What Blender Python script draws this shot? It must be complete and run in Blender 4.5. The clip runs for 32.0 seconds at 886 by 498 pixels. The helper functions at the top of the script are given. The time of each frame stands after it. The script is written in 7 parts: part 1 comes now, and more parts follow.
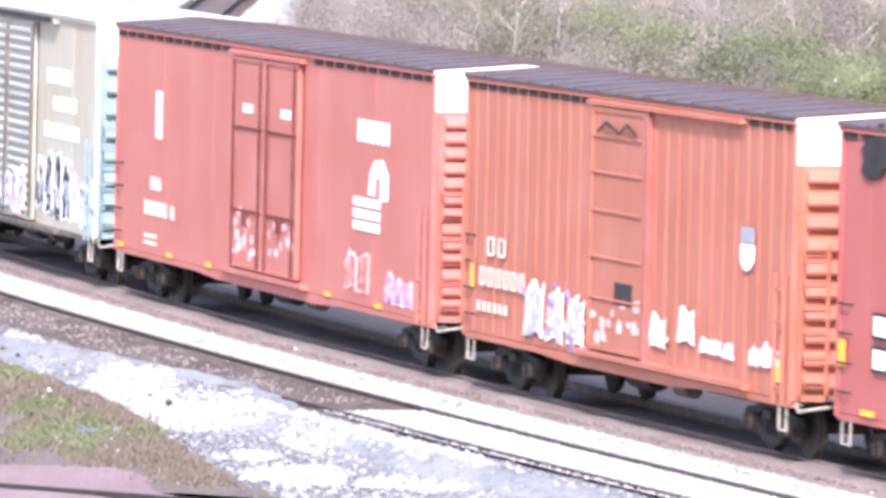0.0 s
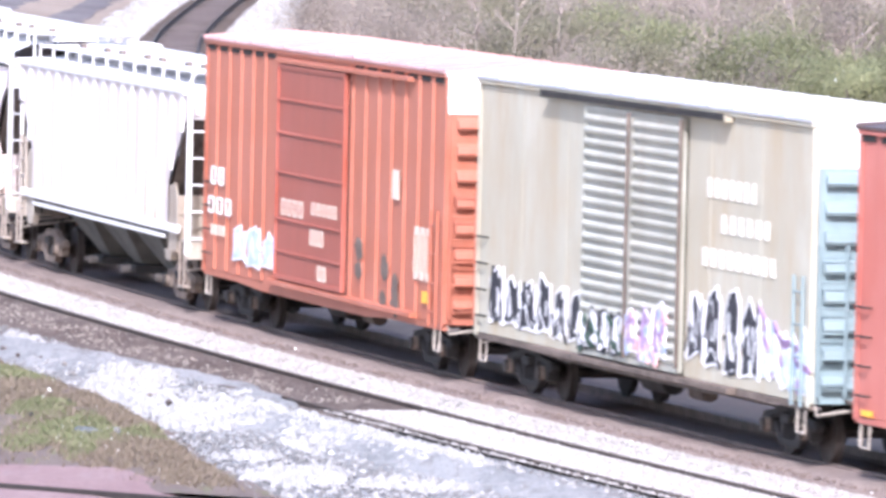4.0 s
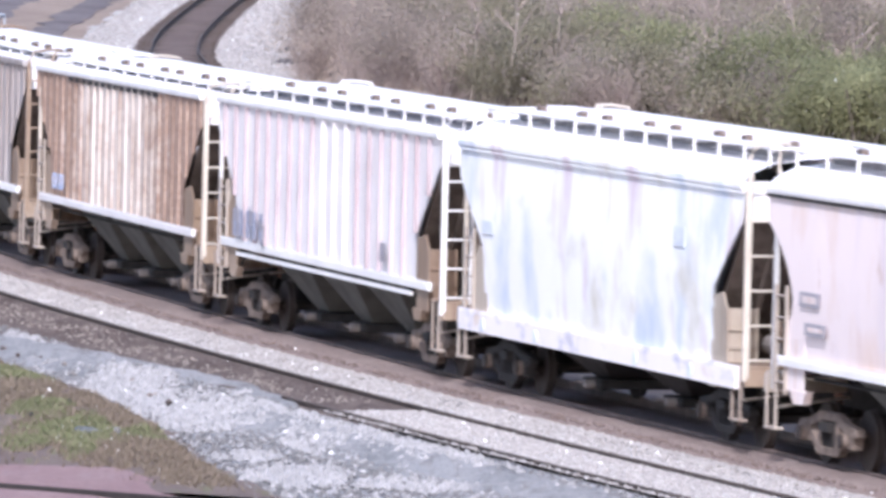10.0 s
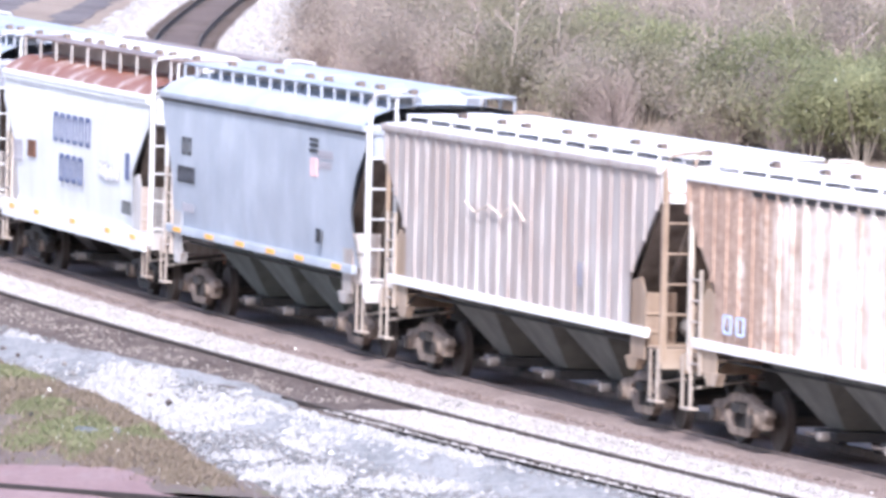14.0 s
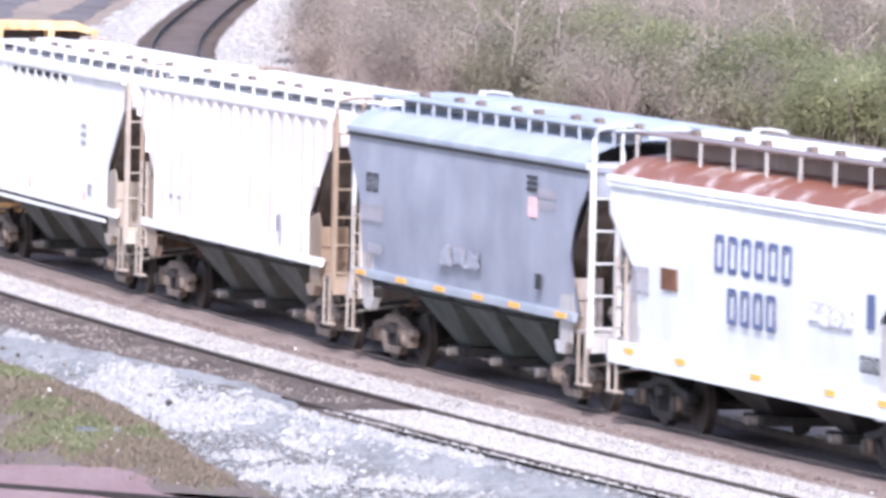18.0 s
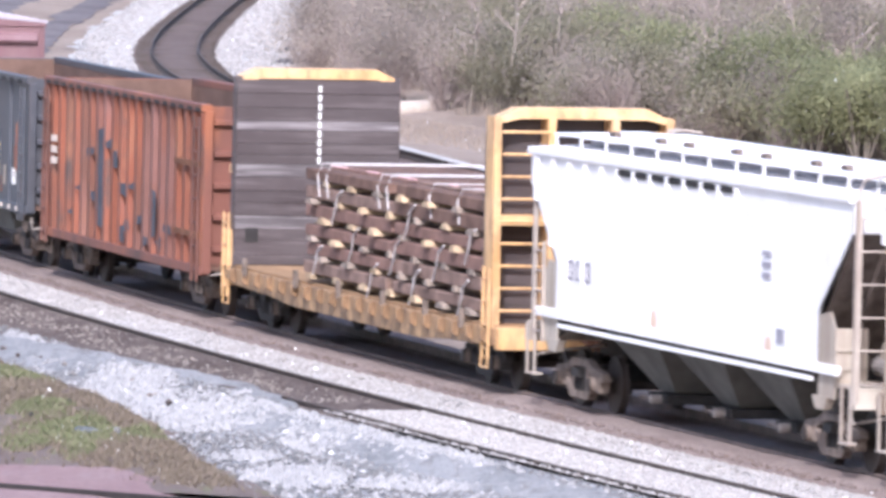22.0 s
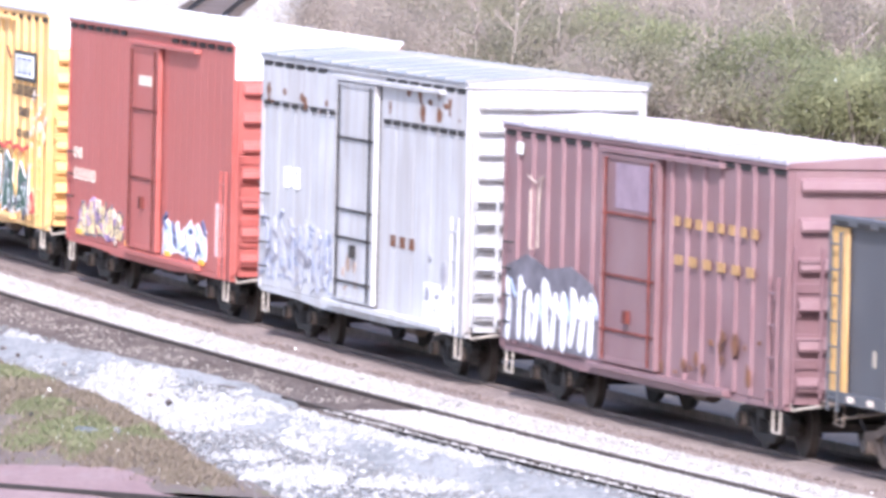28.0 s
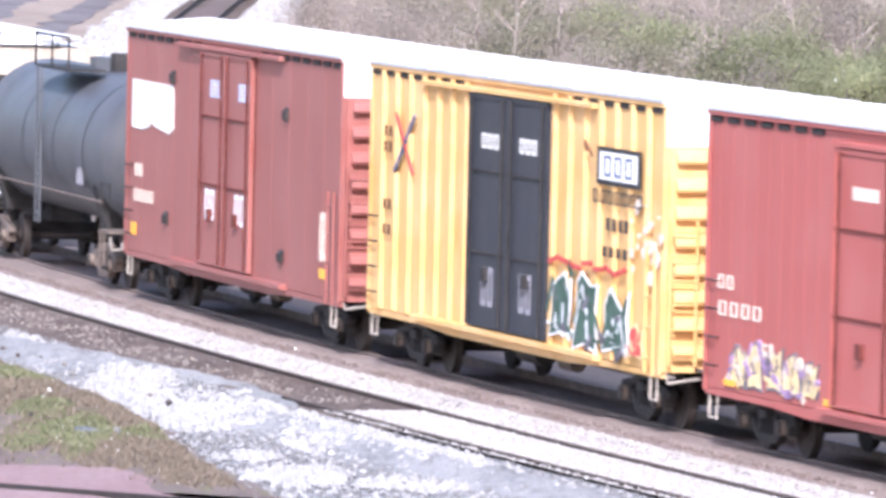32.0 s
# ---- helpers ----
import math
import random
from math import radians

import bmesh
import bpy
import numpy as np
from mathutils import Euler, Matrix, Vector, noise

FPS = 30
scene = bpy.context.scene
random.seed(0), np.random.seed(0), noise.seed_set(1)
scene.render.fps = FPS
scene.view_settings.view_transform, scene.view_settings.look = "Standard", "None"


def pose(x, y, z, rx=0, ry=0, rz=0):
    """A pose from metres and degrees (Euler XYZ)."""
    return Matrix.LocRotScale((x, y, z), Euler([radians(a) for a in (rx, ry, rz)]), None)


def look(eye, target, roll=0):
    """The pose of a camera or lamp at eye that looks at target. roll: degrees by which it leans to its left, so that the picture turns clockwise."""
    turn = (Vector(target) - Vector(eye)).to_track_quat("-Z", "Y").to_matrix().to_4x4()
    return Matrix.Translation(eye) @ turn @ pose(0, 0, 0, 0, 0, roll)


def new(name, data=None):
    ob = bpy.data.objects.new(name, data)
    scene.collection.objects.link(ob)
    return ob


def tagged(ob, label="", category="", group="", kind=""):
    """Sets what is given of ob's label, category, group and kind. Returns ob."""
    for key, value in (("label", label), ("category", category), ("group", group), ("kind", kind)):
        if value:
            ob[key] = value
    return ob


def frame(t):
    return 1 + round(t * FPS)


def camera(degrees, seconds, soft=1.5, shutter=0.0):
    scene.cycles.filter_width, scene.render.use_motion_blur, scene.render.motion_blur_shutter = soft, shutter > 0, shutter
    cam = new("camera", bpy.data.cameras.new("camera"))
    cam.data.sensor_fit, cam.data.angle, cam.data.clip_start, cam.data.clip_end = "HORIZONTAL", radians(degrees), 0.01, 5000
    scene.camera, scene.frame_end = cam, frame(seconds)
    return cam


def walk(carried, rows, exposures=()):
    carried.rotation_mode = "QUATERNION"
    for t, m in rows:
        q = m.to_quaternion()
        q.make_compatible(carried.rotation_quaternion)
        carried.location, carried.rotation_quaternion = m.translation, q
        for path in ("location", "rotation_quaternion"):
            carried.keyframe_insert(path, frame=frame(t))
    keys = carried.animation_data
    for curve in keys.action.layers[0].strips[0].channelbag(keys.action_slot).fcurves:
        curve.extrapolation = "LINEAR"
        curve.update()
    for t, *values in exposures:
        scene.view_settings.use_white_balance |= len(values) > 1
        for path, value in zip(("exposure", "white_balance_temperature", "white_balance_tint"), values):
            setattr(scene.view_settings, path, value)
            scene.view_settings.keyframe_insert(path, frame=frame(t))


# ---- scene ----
# The camera stands still on a rise beside the yard and looks down a long lens.
cam = camera(4.726, 32.0, 3.5, 0.4)
EYE = pose(0, 0, 9.735, 90 - 2.659, 0, 0) @ pose(0, 0, 0, 0, 0, 1.295)
walk(cam, [(0.0, EYE), (32.0, EYE)],
     [(t, stops + 0.79, 5900, 17) for t, stops in ((0.0, 0.36), (3.0, 0.30), (4.0, 0.20), (5.0, 0.02), (6.5, -0.32), (7.0, -0.37), (9.0, -0.42), (11.0, -0.42), (12.0, -0.19), (13.0, 0.08), (14.0, 0.14), (17.0, -0.02),
                                                  (19.0, 0.02), (20.0, -0.14), (21.0, -0.30), (22.0, -0.16), (23.0, 0.36), (24.0, 0.68), (25.0, 0.76), (26.5, 0.45), (28.0, 0.24), (29.5, 0.17), (32.0, 0.17))])

# ---- light ----
SUN_TO = Vector((-0.12, -0.97, 0.80)).normalized()
world = bpy.data.worlds.new("sky")
scene.world = world
world.use_nodes = True
nt = world.node_tree
sky = nt.nodes.new("ShaderNodeTexSky")
sky.sky_type = "NISHITA"
sky.sun_disc = False
sky.sun_elevation = math.asin(SUN_TO.z)
sky.sun_rotation = math.atan2(SUN_TO.x, SUN_TO.y)
sky.dust_density = 2.5
nt.links.new(sky.outputs["Color"], nt.nodes["Background"].inputs["Color"])
nt.nodes["Background"].inputs["Strength"].default_value = 0.19
sun_data = bpy.data.lights.new("sun", "SUN")
sun_data.energy, sun_data.angle, sun_data.color = 3.6, radians(3.0), (1.0, 0.96, 0.91)
sun = new("sun", sun_data)
sun.matrix_world = look((0, 0, 60), Vector((0, 0, 60)) - SUN_TO)


# ---- the line of the track: s runs along the travel, off is towards the camera's side ----
STEP = 1.0
S_GRID = np.arange(-460, 461, STEP)
_th = math.radians(-14.0969) - 0.0012435 * S_GRID
_q = np.clip(S_GRID, -90, 60)
_th = _th - 8.5385e-6 * (_q ** 2 / 2 + _q * (S_GRID - _q))
_dx, _dy = np.sin(-_th), -np.cos(_th)
_x = np.concatenate([[0], np.cumsum((_dx[1:] + _dx[:-1]) / 2 * STEP)])
_y = np.concatenate([[0], np.cumsum((_dy[1:] + _dy[:-1]) / 2 * STEP)])
_zero = int(np.argmin(np.abs(S_GRID)))
X_GRID, Y_GRID, T_GRID = _x - _x[_zero], _y - _y[_zero] + 171.5657, _th


def along(s, off=0.0):
    """The point of the ground at s along the track, off metres to the camera's side, and the heading."""
    x, y, th = (float(np.interp(s, S_GRID, g)) for g in (X_GRID, Y_GRID, T_GRID))
    return x - math.cos(th) * off, y - math.sin(-th) * off, th


def advance(t):
    """How far the train has rolled at t seconds."""
    u = (t - 16) / 16
    return 16 * (11.3572 * u - 0.4072 * u ** 2 / 2 - 0.2369 * u ** 3 / 3 + 0.1061 * u ** 4 / 4)


# ---- mesh code ----
class Mesh:
    """Collects the faces of one part."""

    def __init__(self):
        self.v, self.f = [], []

    def add(self, vs, fs):
        n = len(self.v)
        self.v += [tuple(p) for p in vs]
        self.f += [tuple(i + n for i in f) for f in fs]
        return self

    def box(self, x0, x1, y0, y1, z0, z1):
        return self.add([(x0, y0, z0), (x1, y0, z0), (x1, y1, z0), (x0, y1, z0), (x0, y0, z1), (x1, y0, z1), (x1, y1, z1), (x0, y1, z1)],
                        [(3, 2, 1, 0), (4, 5, 6, 7), (0, 1, 5, 4), (1, 2, 6, 5), (2, 3, 7, 6), (3, 0, 4, 7)])

    def prism(self, axis, outline, a0, a1):
        """An outline in the plane across the axis (x: y,z; y: x,z; z: x,y), pulled from a0 to a1."""
        n = len(outline)
        put = {"x": lambda a, p: (a, p[0], p[1]), "y": lambda a, p: (p[0], a, p[1]), "z": lambda a, p: (p[0], p[1], a)}[axis]
        vs = [put(a0, p) for p in outline] + [put(a1, p) for p in outline]
        fs = [tuple(range(n))[::-1], tuple(range(n, 2 * n))] + [(i, (i + 1) % n, n + (i + 1) % n, n + i) for i in range(n)]
        return self.add(vs, fs)

    def cyl(self, axis, c, r, a0, a1, n=16, r1=None):
        r1 = r if r1 is None else r1
        ring = [(math.cos(2 * math.pi * i / n), math.sin(2 * math.pi * i / n)) for i in range(n)]
        put = {"x": lambda a, p, q: (a, c[0] + p[0] * q, c[1] + p[1] * q), "y": lambda a, p, q: (c[0] + p[0] * q, a, c[1] + p[1] * q),
               "z": lambda a, p, q: (c[0] + p[0] * q, c[1] + p[1] * q, a)}[axis]
        vs = [put(a0, p, r) for p in ring] + [put(a1, p, r1) for p in ring]
        return self.add(vs, [tuple(range(n))[::-1], tuple(range(n, 2 * n))] + [(i, (i + 1) % n, n + (i + 1) % n, n + i) for i in range(n)])

    def tube(self, pts, r, n=6):
        """A bent bar through the points."""
        pts = [Vector(p) for p in pts]
        rings = []
        for i, p in enumerate(pts):
            d = (pts[min(i + 1, len(pts) - 1)] - pts[max(i - 1, 0)]).normalized()
            up = Vector((0, 0, 1)) if abs(d.z) < 0.9 else Vector((0, 1, 0))
            a = d.cross(up).normalized()
            b = d.cross(a)
            rings += [p + (a * math.cos(2 * math.pi * k / n) + b * math.sin(2 * math.pi * k / n)) * r for k in range(n)]
        fs = [(i * n + k, i * n + (k + 1) % n, (i + 1) * n + (k + 1) % n, (i + 1) * n + k) for i in range(len(pts) - 1) for k in range(n)]
        return self.add(rings, fs + [tuple(range(n))[::-1], tuple(range((len(pts) - 1) * n, len(pts) * n))])

    def grid(self, rows):
        """A sheet through rows of points."""
        w = len(rows[0])
        return self.add([p for r in rows for p in r], [(i * w + k, i * w + k + 1, (i + 1) * w + k + 1, (i + 1) * w + k) for i in range(len(rows) - 1) for k in range(w - 1)])

    def data(self, name, material, bevel=0.0, smooth=False):
        me = bpy.data.meshes.new(name)
        me.from_pydata(self.v, [], self.f)
        if bevel or not smooth:
            bm = bmesh.new()
            bm.from_mesh(me)
            bmesh.ops.recalc_face_normals(bm, faces=bm.faces)
            if bevel:
                bmesh.ops.bevel(bm, geom=[e for e in bm.edges if len(e.link_faces) == 2 and e.calc_face_angle(0) > 0.6], offset=bevel, segments=1, affect="EDGES")
            bm.to_mesh(me)
            bm.free()
        if smooth:
            me.shade_smooth()
        me.materials.append(material)
        return me


def part(name, bm, material, parent, label="", bevel=0.0, smooth=False, at=None):
    """Links one mesh as one part of a thing, or of a part."""
    me = bm if isinstance(bm, bpy.types.Mesh) else bm.data(name, material, bevel, smooth)
    ob = new(name, me)
    ob.parent = parent
    if at is not None:
        ob.matrix_basis = at
    return tagged(ob, label)


def setting(name, bm, material, label, category, smooth=False, kind="structure"):
    return tagged(new(name, bm.data(name, material, 0, smooth)), label, category, kind=kind)


# ---- materials ----
def shade(name, rough=0.6, metal=0.0):
    m = bpy.data.materials.new(name)
    m.use_nodes = True
    t = m.node_tree
    b = t.nodes["Principled BSDF"]
    b.inputs["Roughness"].default_value, b.inputs["Metallic"].default_value = rough, metal
    b.inputs["Specular IOR Level"].default_value = 0.2
    return m, t, b


def coords(t, scale, object_space=True):
    c = t.nodes.new("ShaderNodeTexCoord")
    g = t.nodes.new("ShaderNodeMapping")
    g.inputs["Scale"].default_value = scale
    t.links.new(c.outputs["Object"], g.inputs["Vector"])
    return g.outputs["Vector"]


def noise_at(t, vector, scale, detail=4.0, rough=0.6):
    n = t.nodes.new("ShaderNodeTexNoise")
    n.inputs["Scale"].default_value, n.inputs["Detail"].default_value, n.inputs["Roughness"].default_value = scale, detail, rough
    t.links.new(vector, n.inputs["Vector"])
    return n.outputs["Fac"]


def ramp(t, fac, lo, hi):
    r = t.nodes.new("ShaderNodeMapRange")
    r.inputs["From Min"].default_value, r.inputs["From Max"].default_value = lo, hi
    t.links.new(fac, r.inputs["Value"])
    return r.outputs["Result"]


def mix(t, fac, a, b):
    m = t.nodes.new("ShaderNodeMix")
    m.data_type = "RGBA"
    for socket, v in ((m.inputs[0], fac), (m.inputs[6], a), (m.inputs[7], b)):
        if isinstance(v, (int, float)):
            socket.default_value = v
        elif isinstance(v, tuple):
            socket.default_value = (*v, 1)
        else:
            t.links.new(v, socket)
    return m.outputs[2]


def bump(t, b, fac, strength, distance):
    n = t.nodes.new("ShaderNodeBump")
    n.inputs["Strength"].default_value, n.inputs["Distance"].default_value = strength, distance
    t.links.new(fac, n.inputs["Height"])
    t.links.new(n.outputs["Normal"], b.inputs["Normal"])


def piece_tone(t, color, amount):
    """Lets each piece be a little lighter or darker than the next."""
    info = t.nodes.new("ShaderNodeObjectInfo")
    r = t.nodes.new("ShaderNodeMapRange")
    r.inputs["To Min"].default_value, r.inputs["To Max"].default_value = 1 - amount, 1 + amount
    t.links.new(info.outputs["Random"], r.inputs["Value"])
    h = t.nodes.new("ShaderNodeHueSaturation")
    t.links.new(r.outputs["Result"], h.inputs["Value"])
    t.links.new(color, h.inputs["Color"])
    return h.outputs["Color"]


def paint(name, color, dirt=(0.16, 0.10, 0.07), dirty=0.35, rough=0.55, streak=(2.2, 2.2, 0.16), lo=0.48, hi=0.8, fade=0.18, metal=0.0, pieces=0.10):
    """Old paint on steel: faded patches, and dirt that has run down in streaks."""
    m, t, b = shade(name, rough, metal)
    s = noise_at(t, coords(t, streak), 2.2, 5.0, 0.65)
    g = noise_at(t, coords(t, (1, 1, 1)), 0.8, 6.0, 0.65)
    f = noise_at(t, coords(t, (1, 1, 1)), 14.0, 4.0, 0.7)
    pale = tuple(c + (1 - c) * fade for c in color)
    dark = tuple(c * (1 - fade) for c in color)
    c = mix(t, ramp(t, g, 0.3, 0.7), dark, pale)
    broad = t.nodes.new("ShaderNodeMath")
    broad.operation = "MULTIPLY"
    t.links.new(ramp(t, noise_at(t, coords(t, (0.45, 0.45, 0.10)), 1.0, 3.0, 0.6), 0.42, 0.66), broad.inputs[0])
    broad.inputs[1].default_value = min(0.55, dirty * 0.7)
    c = mix(t, broad.outputs[0], c, tuple(0.55 * v + 0.45 * w * 0.8 for v, w in zip(color, dirt)))
    math_node = t.nodes.new("ShaderNodeMath")
    math_node.operation = "MULTIPLY"
    t.links.new(ramp(t, s, lo, hi), math_node.inputs[0])
    math_node.inputs[1].default_value = dirty
    c = mix(t, math_node.outputs[0], c, dirt)
    spots = t.nodes.new("ShaderNodeMath")
    spots.operation = "MULTIPLY"
    t.links.new(ramp(t, f, 0.62, 0.8), spots.inputs[0])
    spots.inputs[1].default_value = dirty * 0.8
    c = mix(t, spots.outputs[0], c, dirt)
    t.links.new(piece_tone(t, c, pieces), b.inputs["Base Color"])
    t.links.new(ramp(t, g, -0.5, 1.6), b.inputs["Roughness"]) if rough > 0.5 else None
    bump(t, b, f, 0.12, 0.01)
    return m


def stained(name, color, patches, vary=0.0):
    """Pale old paint with soft runs and clouds of other tints: patches are (tint, scale of the noise, low, high)."""
    m, t, b = shade(name, 0.6)
    c = mix(t, ramp(t, noise_at(t, coords(t, (1, 1, 1)), 0.8, 5.0, 0.6), 0.3, 0.7), tuple(v * 0.94 for v in color), color)
    for i, (tint, stretch, lo, hi) in enumerate(patches):
        place_ = coords(t, stretch)
        place_.node.inputs["Location"].default_value = (3.7 * i, 1.3, 2.1 * i)
        c = mix(t, ramp(t, noise_at(t, place_, 1.0, 4.0, 0.55), lo, hi), c, tint)
    t.links.new(piece_tone(t, c, vary) if vary else c, b.inputs["Base Color"])
    bump(t, b, noise_at(t, coords(t, (1, 1, 1)), 12.0, 3.0), 0.1, 0.01)
    return m


def plain(name, color, rough=0.6, metal=0.0, vary=0.25, scale=3.0):
    m, t, b = shade(name, rough, metal)
    g = noise_at(t, coords(t, (1, 1, 1)), scale, 5.0, 0.65)
    t.links.new(mix(t, ramp(t, g, 0.3, 0.7), tuple(c * (1 - vary) for c in color), tuple(min(1, c * (1 + vary)) for c in color)), b.inputs["Base Color"])
    bump(t, b, noise_at(t, coords(t, (1, 1, 1)), scale * 9, 3.0), 0.15, 0.01)
    return m


def soil(name, a, b_color, c_color, scale, fine, relief=0.04, rough=0.95, deep=1.0, spots=None):
    """Loose ground: broad patches, and grains told apart by their own tone."""
    m, t, b = shade(name, rough)
    v = coords(t, (1, 1, 1))
    b.inputs["Specular IOR Level"].default_value = 0.05
    big = noise_at(t, coords(t, (1, deep, 1)), scale, 6.0, 0.65)
    vor = t.nodes.new("ShaderNodeTexVoronoi")
    vor.inputs["Scale"].default_value = fine
    t.links.new(v, vor.inputs["Vector"])
    sep = t.nodes.new("ShaderNodeSeparateColor")
    t.links.new(vor.outputs["Color"], sep.inputs["Color"])
    c = mix(t, ramp(t, big, 0.38, 0.62), a, b_color)
    if spots:
        c = mix(t, ramp(t, noise_at(t, coords(t, (1.3, deep * 1.6, 1)), scale * 2.7, 5.0, 0.7), 0.54, 0.68), c, spots)
    grain = t.nodes.new("ShaderNodeMath")
    grain.operation = "MULTIPLY"
    t.links.new(ramp(t, sep.outputs[0], 0.35, 1.0), grain.inputs[0])
    grain.inputs[1].default_value = 0.6
    c = mix(t, grain.outputs[0], c, c_color)
    t.links.new(c, b.inputs["Base Color"])
    bump(t, b, vor.outputs["Distance"], 0.7, relief)
    return m


STEEL_DARK = plain("grimy_steel", (0.035, 0.032, 0.032), 0.7, 0.0, 0.4)
DUST_STEEL = plain("pale_dusty_cast_steel", (0.175, 0.14, 0.12), 0.85, 0.0, 0.55, 5.0)
STEEL_MID = plain("dusty_cast_steel", (0.145, 0.115, 0.10), 0.8, 0.0, 0.4)
WHEEL_STEEL = plain("wheel_steel", (0.055, 0.045, 0.042), 0.6, 0.3, 0.3)
LEVER_STEEL = plain("worn_pale_steel", (0.36, 0.32, 0.29), 0.7, 0.0, 0.35)
RUST = plain("rusted_steel", (0.16, 0.075, 0.045), 0.85, 0.0, 0.4)
RAIL_TOP = plain("rail_steel", (0.20, 0.155, 0.14), 0.6, 0.2, 0.3)
RAIL_DULL = plain("dull_rail_steel", (0.075, 0.058, 0.05), 0.7, 0.2, 0.3)
TIE = plain("tie_timber", (0.075, 0.058, 0.05), 0.9, 0.0, 0.4)
WHITE_MARK = plain("white_marking", (0.82, 0.82, 0.80), 0.6, 0.0, 0.08)
CREAM_MARK = plain("cream_marking", (0.68, 0.58, 0.50), 0.6, 0.0, 0.1)
YELLOW_MARK = plain("yellow_marking", (0.80, 0.42, 0.10), 0.6, 0.0, 0.1)
ORANGE_MARK = plain("reflector_sheeting", (0.95, 0.45, 0.05), 0.4, 0.0, 0.1)
BLACK_MARK = plain("black_marking", (0.03, 0.03, 0.035), 0.6, 0.0, 0.2)
GREY_MARK = plain("grey_marking", (0.30, 0.29, 0.33), 0.6, 0.0, 0.2)
BLUE_MARK = plain("blue_marking", (0.10, 0.125, 0.235), 0.6, 0.0, 0.2)
RED_MARK = plain("red_marking", (0.55, 0.09, 0.08), 0.6, 0.0, 0.2)
SPRAY_SILVER = plain("silver_spray", (0.46, 0.44, 0.46), 0.5, 0.2, 0.35, 5.0)
SPRAY_WHITE = plain("white_spray", (0.82, 0.82, 0.86), 0.6, 0.0, 0.12, 5.0)
SPRAY_BLACK = plain("black_spray", (0.035, 0.035, 0.045), 0.6, 0.0, 0.35, 5.0)
SPRAY_BLUE = plain("pale_blue_spray", (0.45, 0.55, 0.78), 0.6, 0.0, 0.3, 5.0)
SPRAY_VIOLET = plain("violet_spray", (0.36, 0.24, 0.42), 0.6, 0.0, 0.4, 5.0)
SPRAY_GOLD = plain("sandy_spray", (0.72, 0.55, 0.30), 0.6, 0.0, 0.35, 5.0)
SPRAY_PINK = plain("pink_spray", (0.80, 0.50, 0.50), 0.6, 0.0, 0.2, 5.0)
SPRAY_GREEN = plain("dark_green_spray", (0.06, 0.11, 0.085), 0.6, 0.0, 0.4, 5.0)
SPRAY_SMOKE = plain("smoke_grey_spray", (0.15, 0.14, 0.165), 0.7, 0.0, 0.4, 2.0)
ROOF_ZINC = paint("galvanised_roof", (0.62, 0.62, 0.66), (0.3, 0.27, 0.26), 0.3, 0.45, (1.5, 0.5, 1), 0.5, 0.85, 0.12, 0.35)
ROOF_GREY = paint("dull_grey_roof", (0.17, 0.18, 0.21), (0.36, 0.35, 0.35), 0.6, 0.6, (2.0, 0.4, 1), 0.46, 0.66, 0.2)
ROOF_TAR = paint("dark_roof_coating", (0.088, 0.060, 0.062), (0.13, 0.09, 0.075), 0.4, 0.95, (0.8, 0.8, 1), fade=0.02)
ROOF_TAR.node_tree.nodes["Principled BSDF"].inputs["Specular IOR Level"].default_value = 0.1
BALLAST_WHITE = soil("fresh_limestone_ballast", (0.45, 0.43, 0.415), (0.55, 0.53, 0.515), (0.25, 0.235, 0.225), 0.5, 13.0)
BALLAST_DIRTY = soil("dirty_ballast", (0.235, 0.185, 0.17), (0.29, 0.235, 0.215), (0.17, 0.135, 0.125), 1.2, 16.0, deep=0.3)
BALLAST_MIXED = soil("muddy_ballast", (0.078, 0.06, 0.055), (0.145, 0.117, 0.107), (0.165, 0.14, 0.13), 1.4, 14.0, deep=0.2, spots=(0.075, 0.06, 0.057))
GRAVEL_YARD = soil("yard_gravel", (0.175, 0.18, 0.188), (0.275, 0.278, 0.286), (0.34, 0.335, 0.335), 0.9, 9.0, deep=0.13, spots=(0.15, 0.14, 0.138))
DIRT_BROWN = soil("brown_dirt", (0.255, 0.205, 0.175), (0.33, 0.27, 0.23), (0.21, 0.17, 0.148), 0.3, 9.0, deep=0.3, spots=(0.30, 0.25, 0.20))
DIRT_RED = soil("reddish_dirt", (0.245, 0.165, 0.168), (0.30, 0.215, 0.215), (0.20, 0.14, 0.143), 0.7, 12.0, deep=0.2, spots=(0.29, 0.22, 0.22))
SOD = soil("grassy_sod", (0.165, 0.13, 0.122), (0.195, 0.158, 0.142), (0.145, 0.125, 0.105), 0.9, 20.0, deep=0.14, spots=(0.17, 0.175, 0.095))
ROAD_GREY = soil("grey_cinder_road", (0.14, 0.125, 0.13), (0.20, 0.18, 0.185), (0.11, 0.10, 0.105), 0.2, 10.0)


# ---- the ground ----
BED_DARK = soil("dark_oily_ballast", (0.13, 0.10, 0.095), (0.18, 0.145, 0.135), (0.10, 0.08, 0.075), 0.6, 14.0)

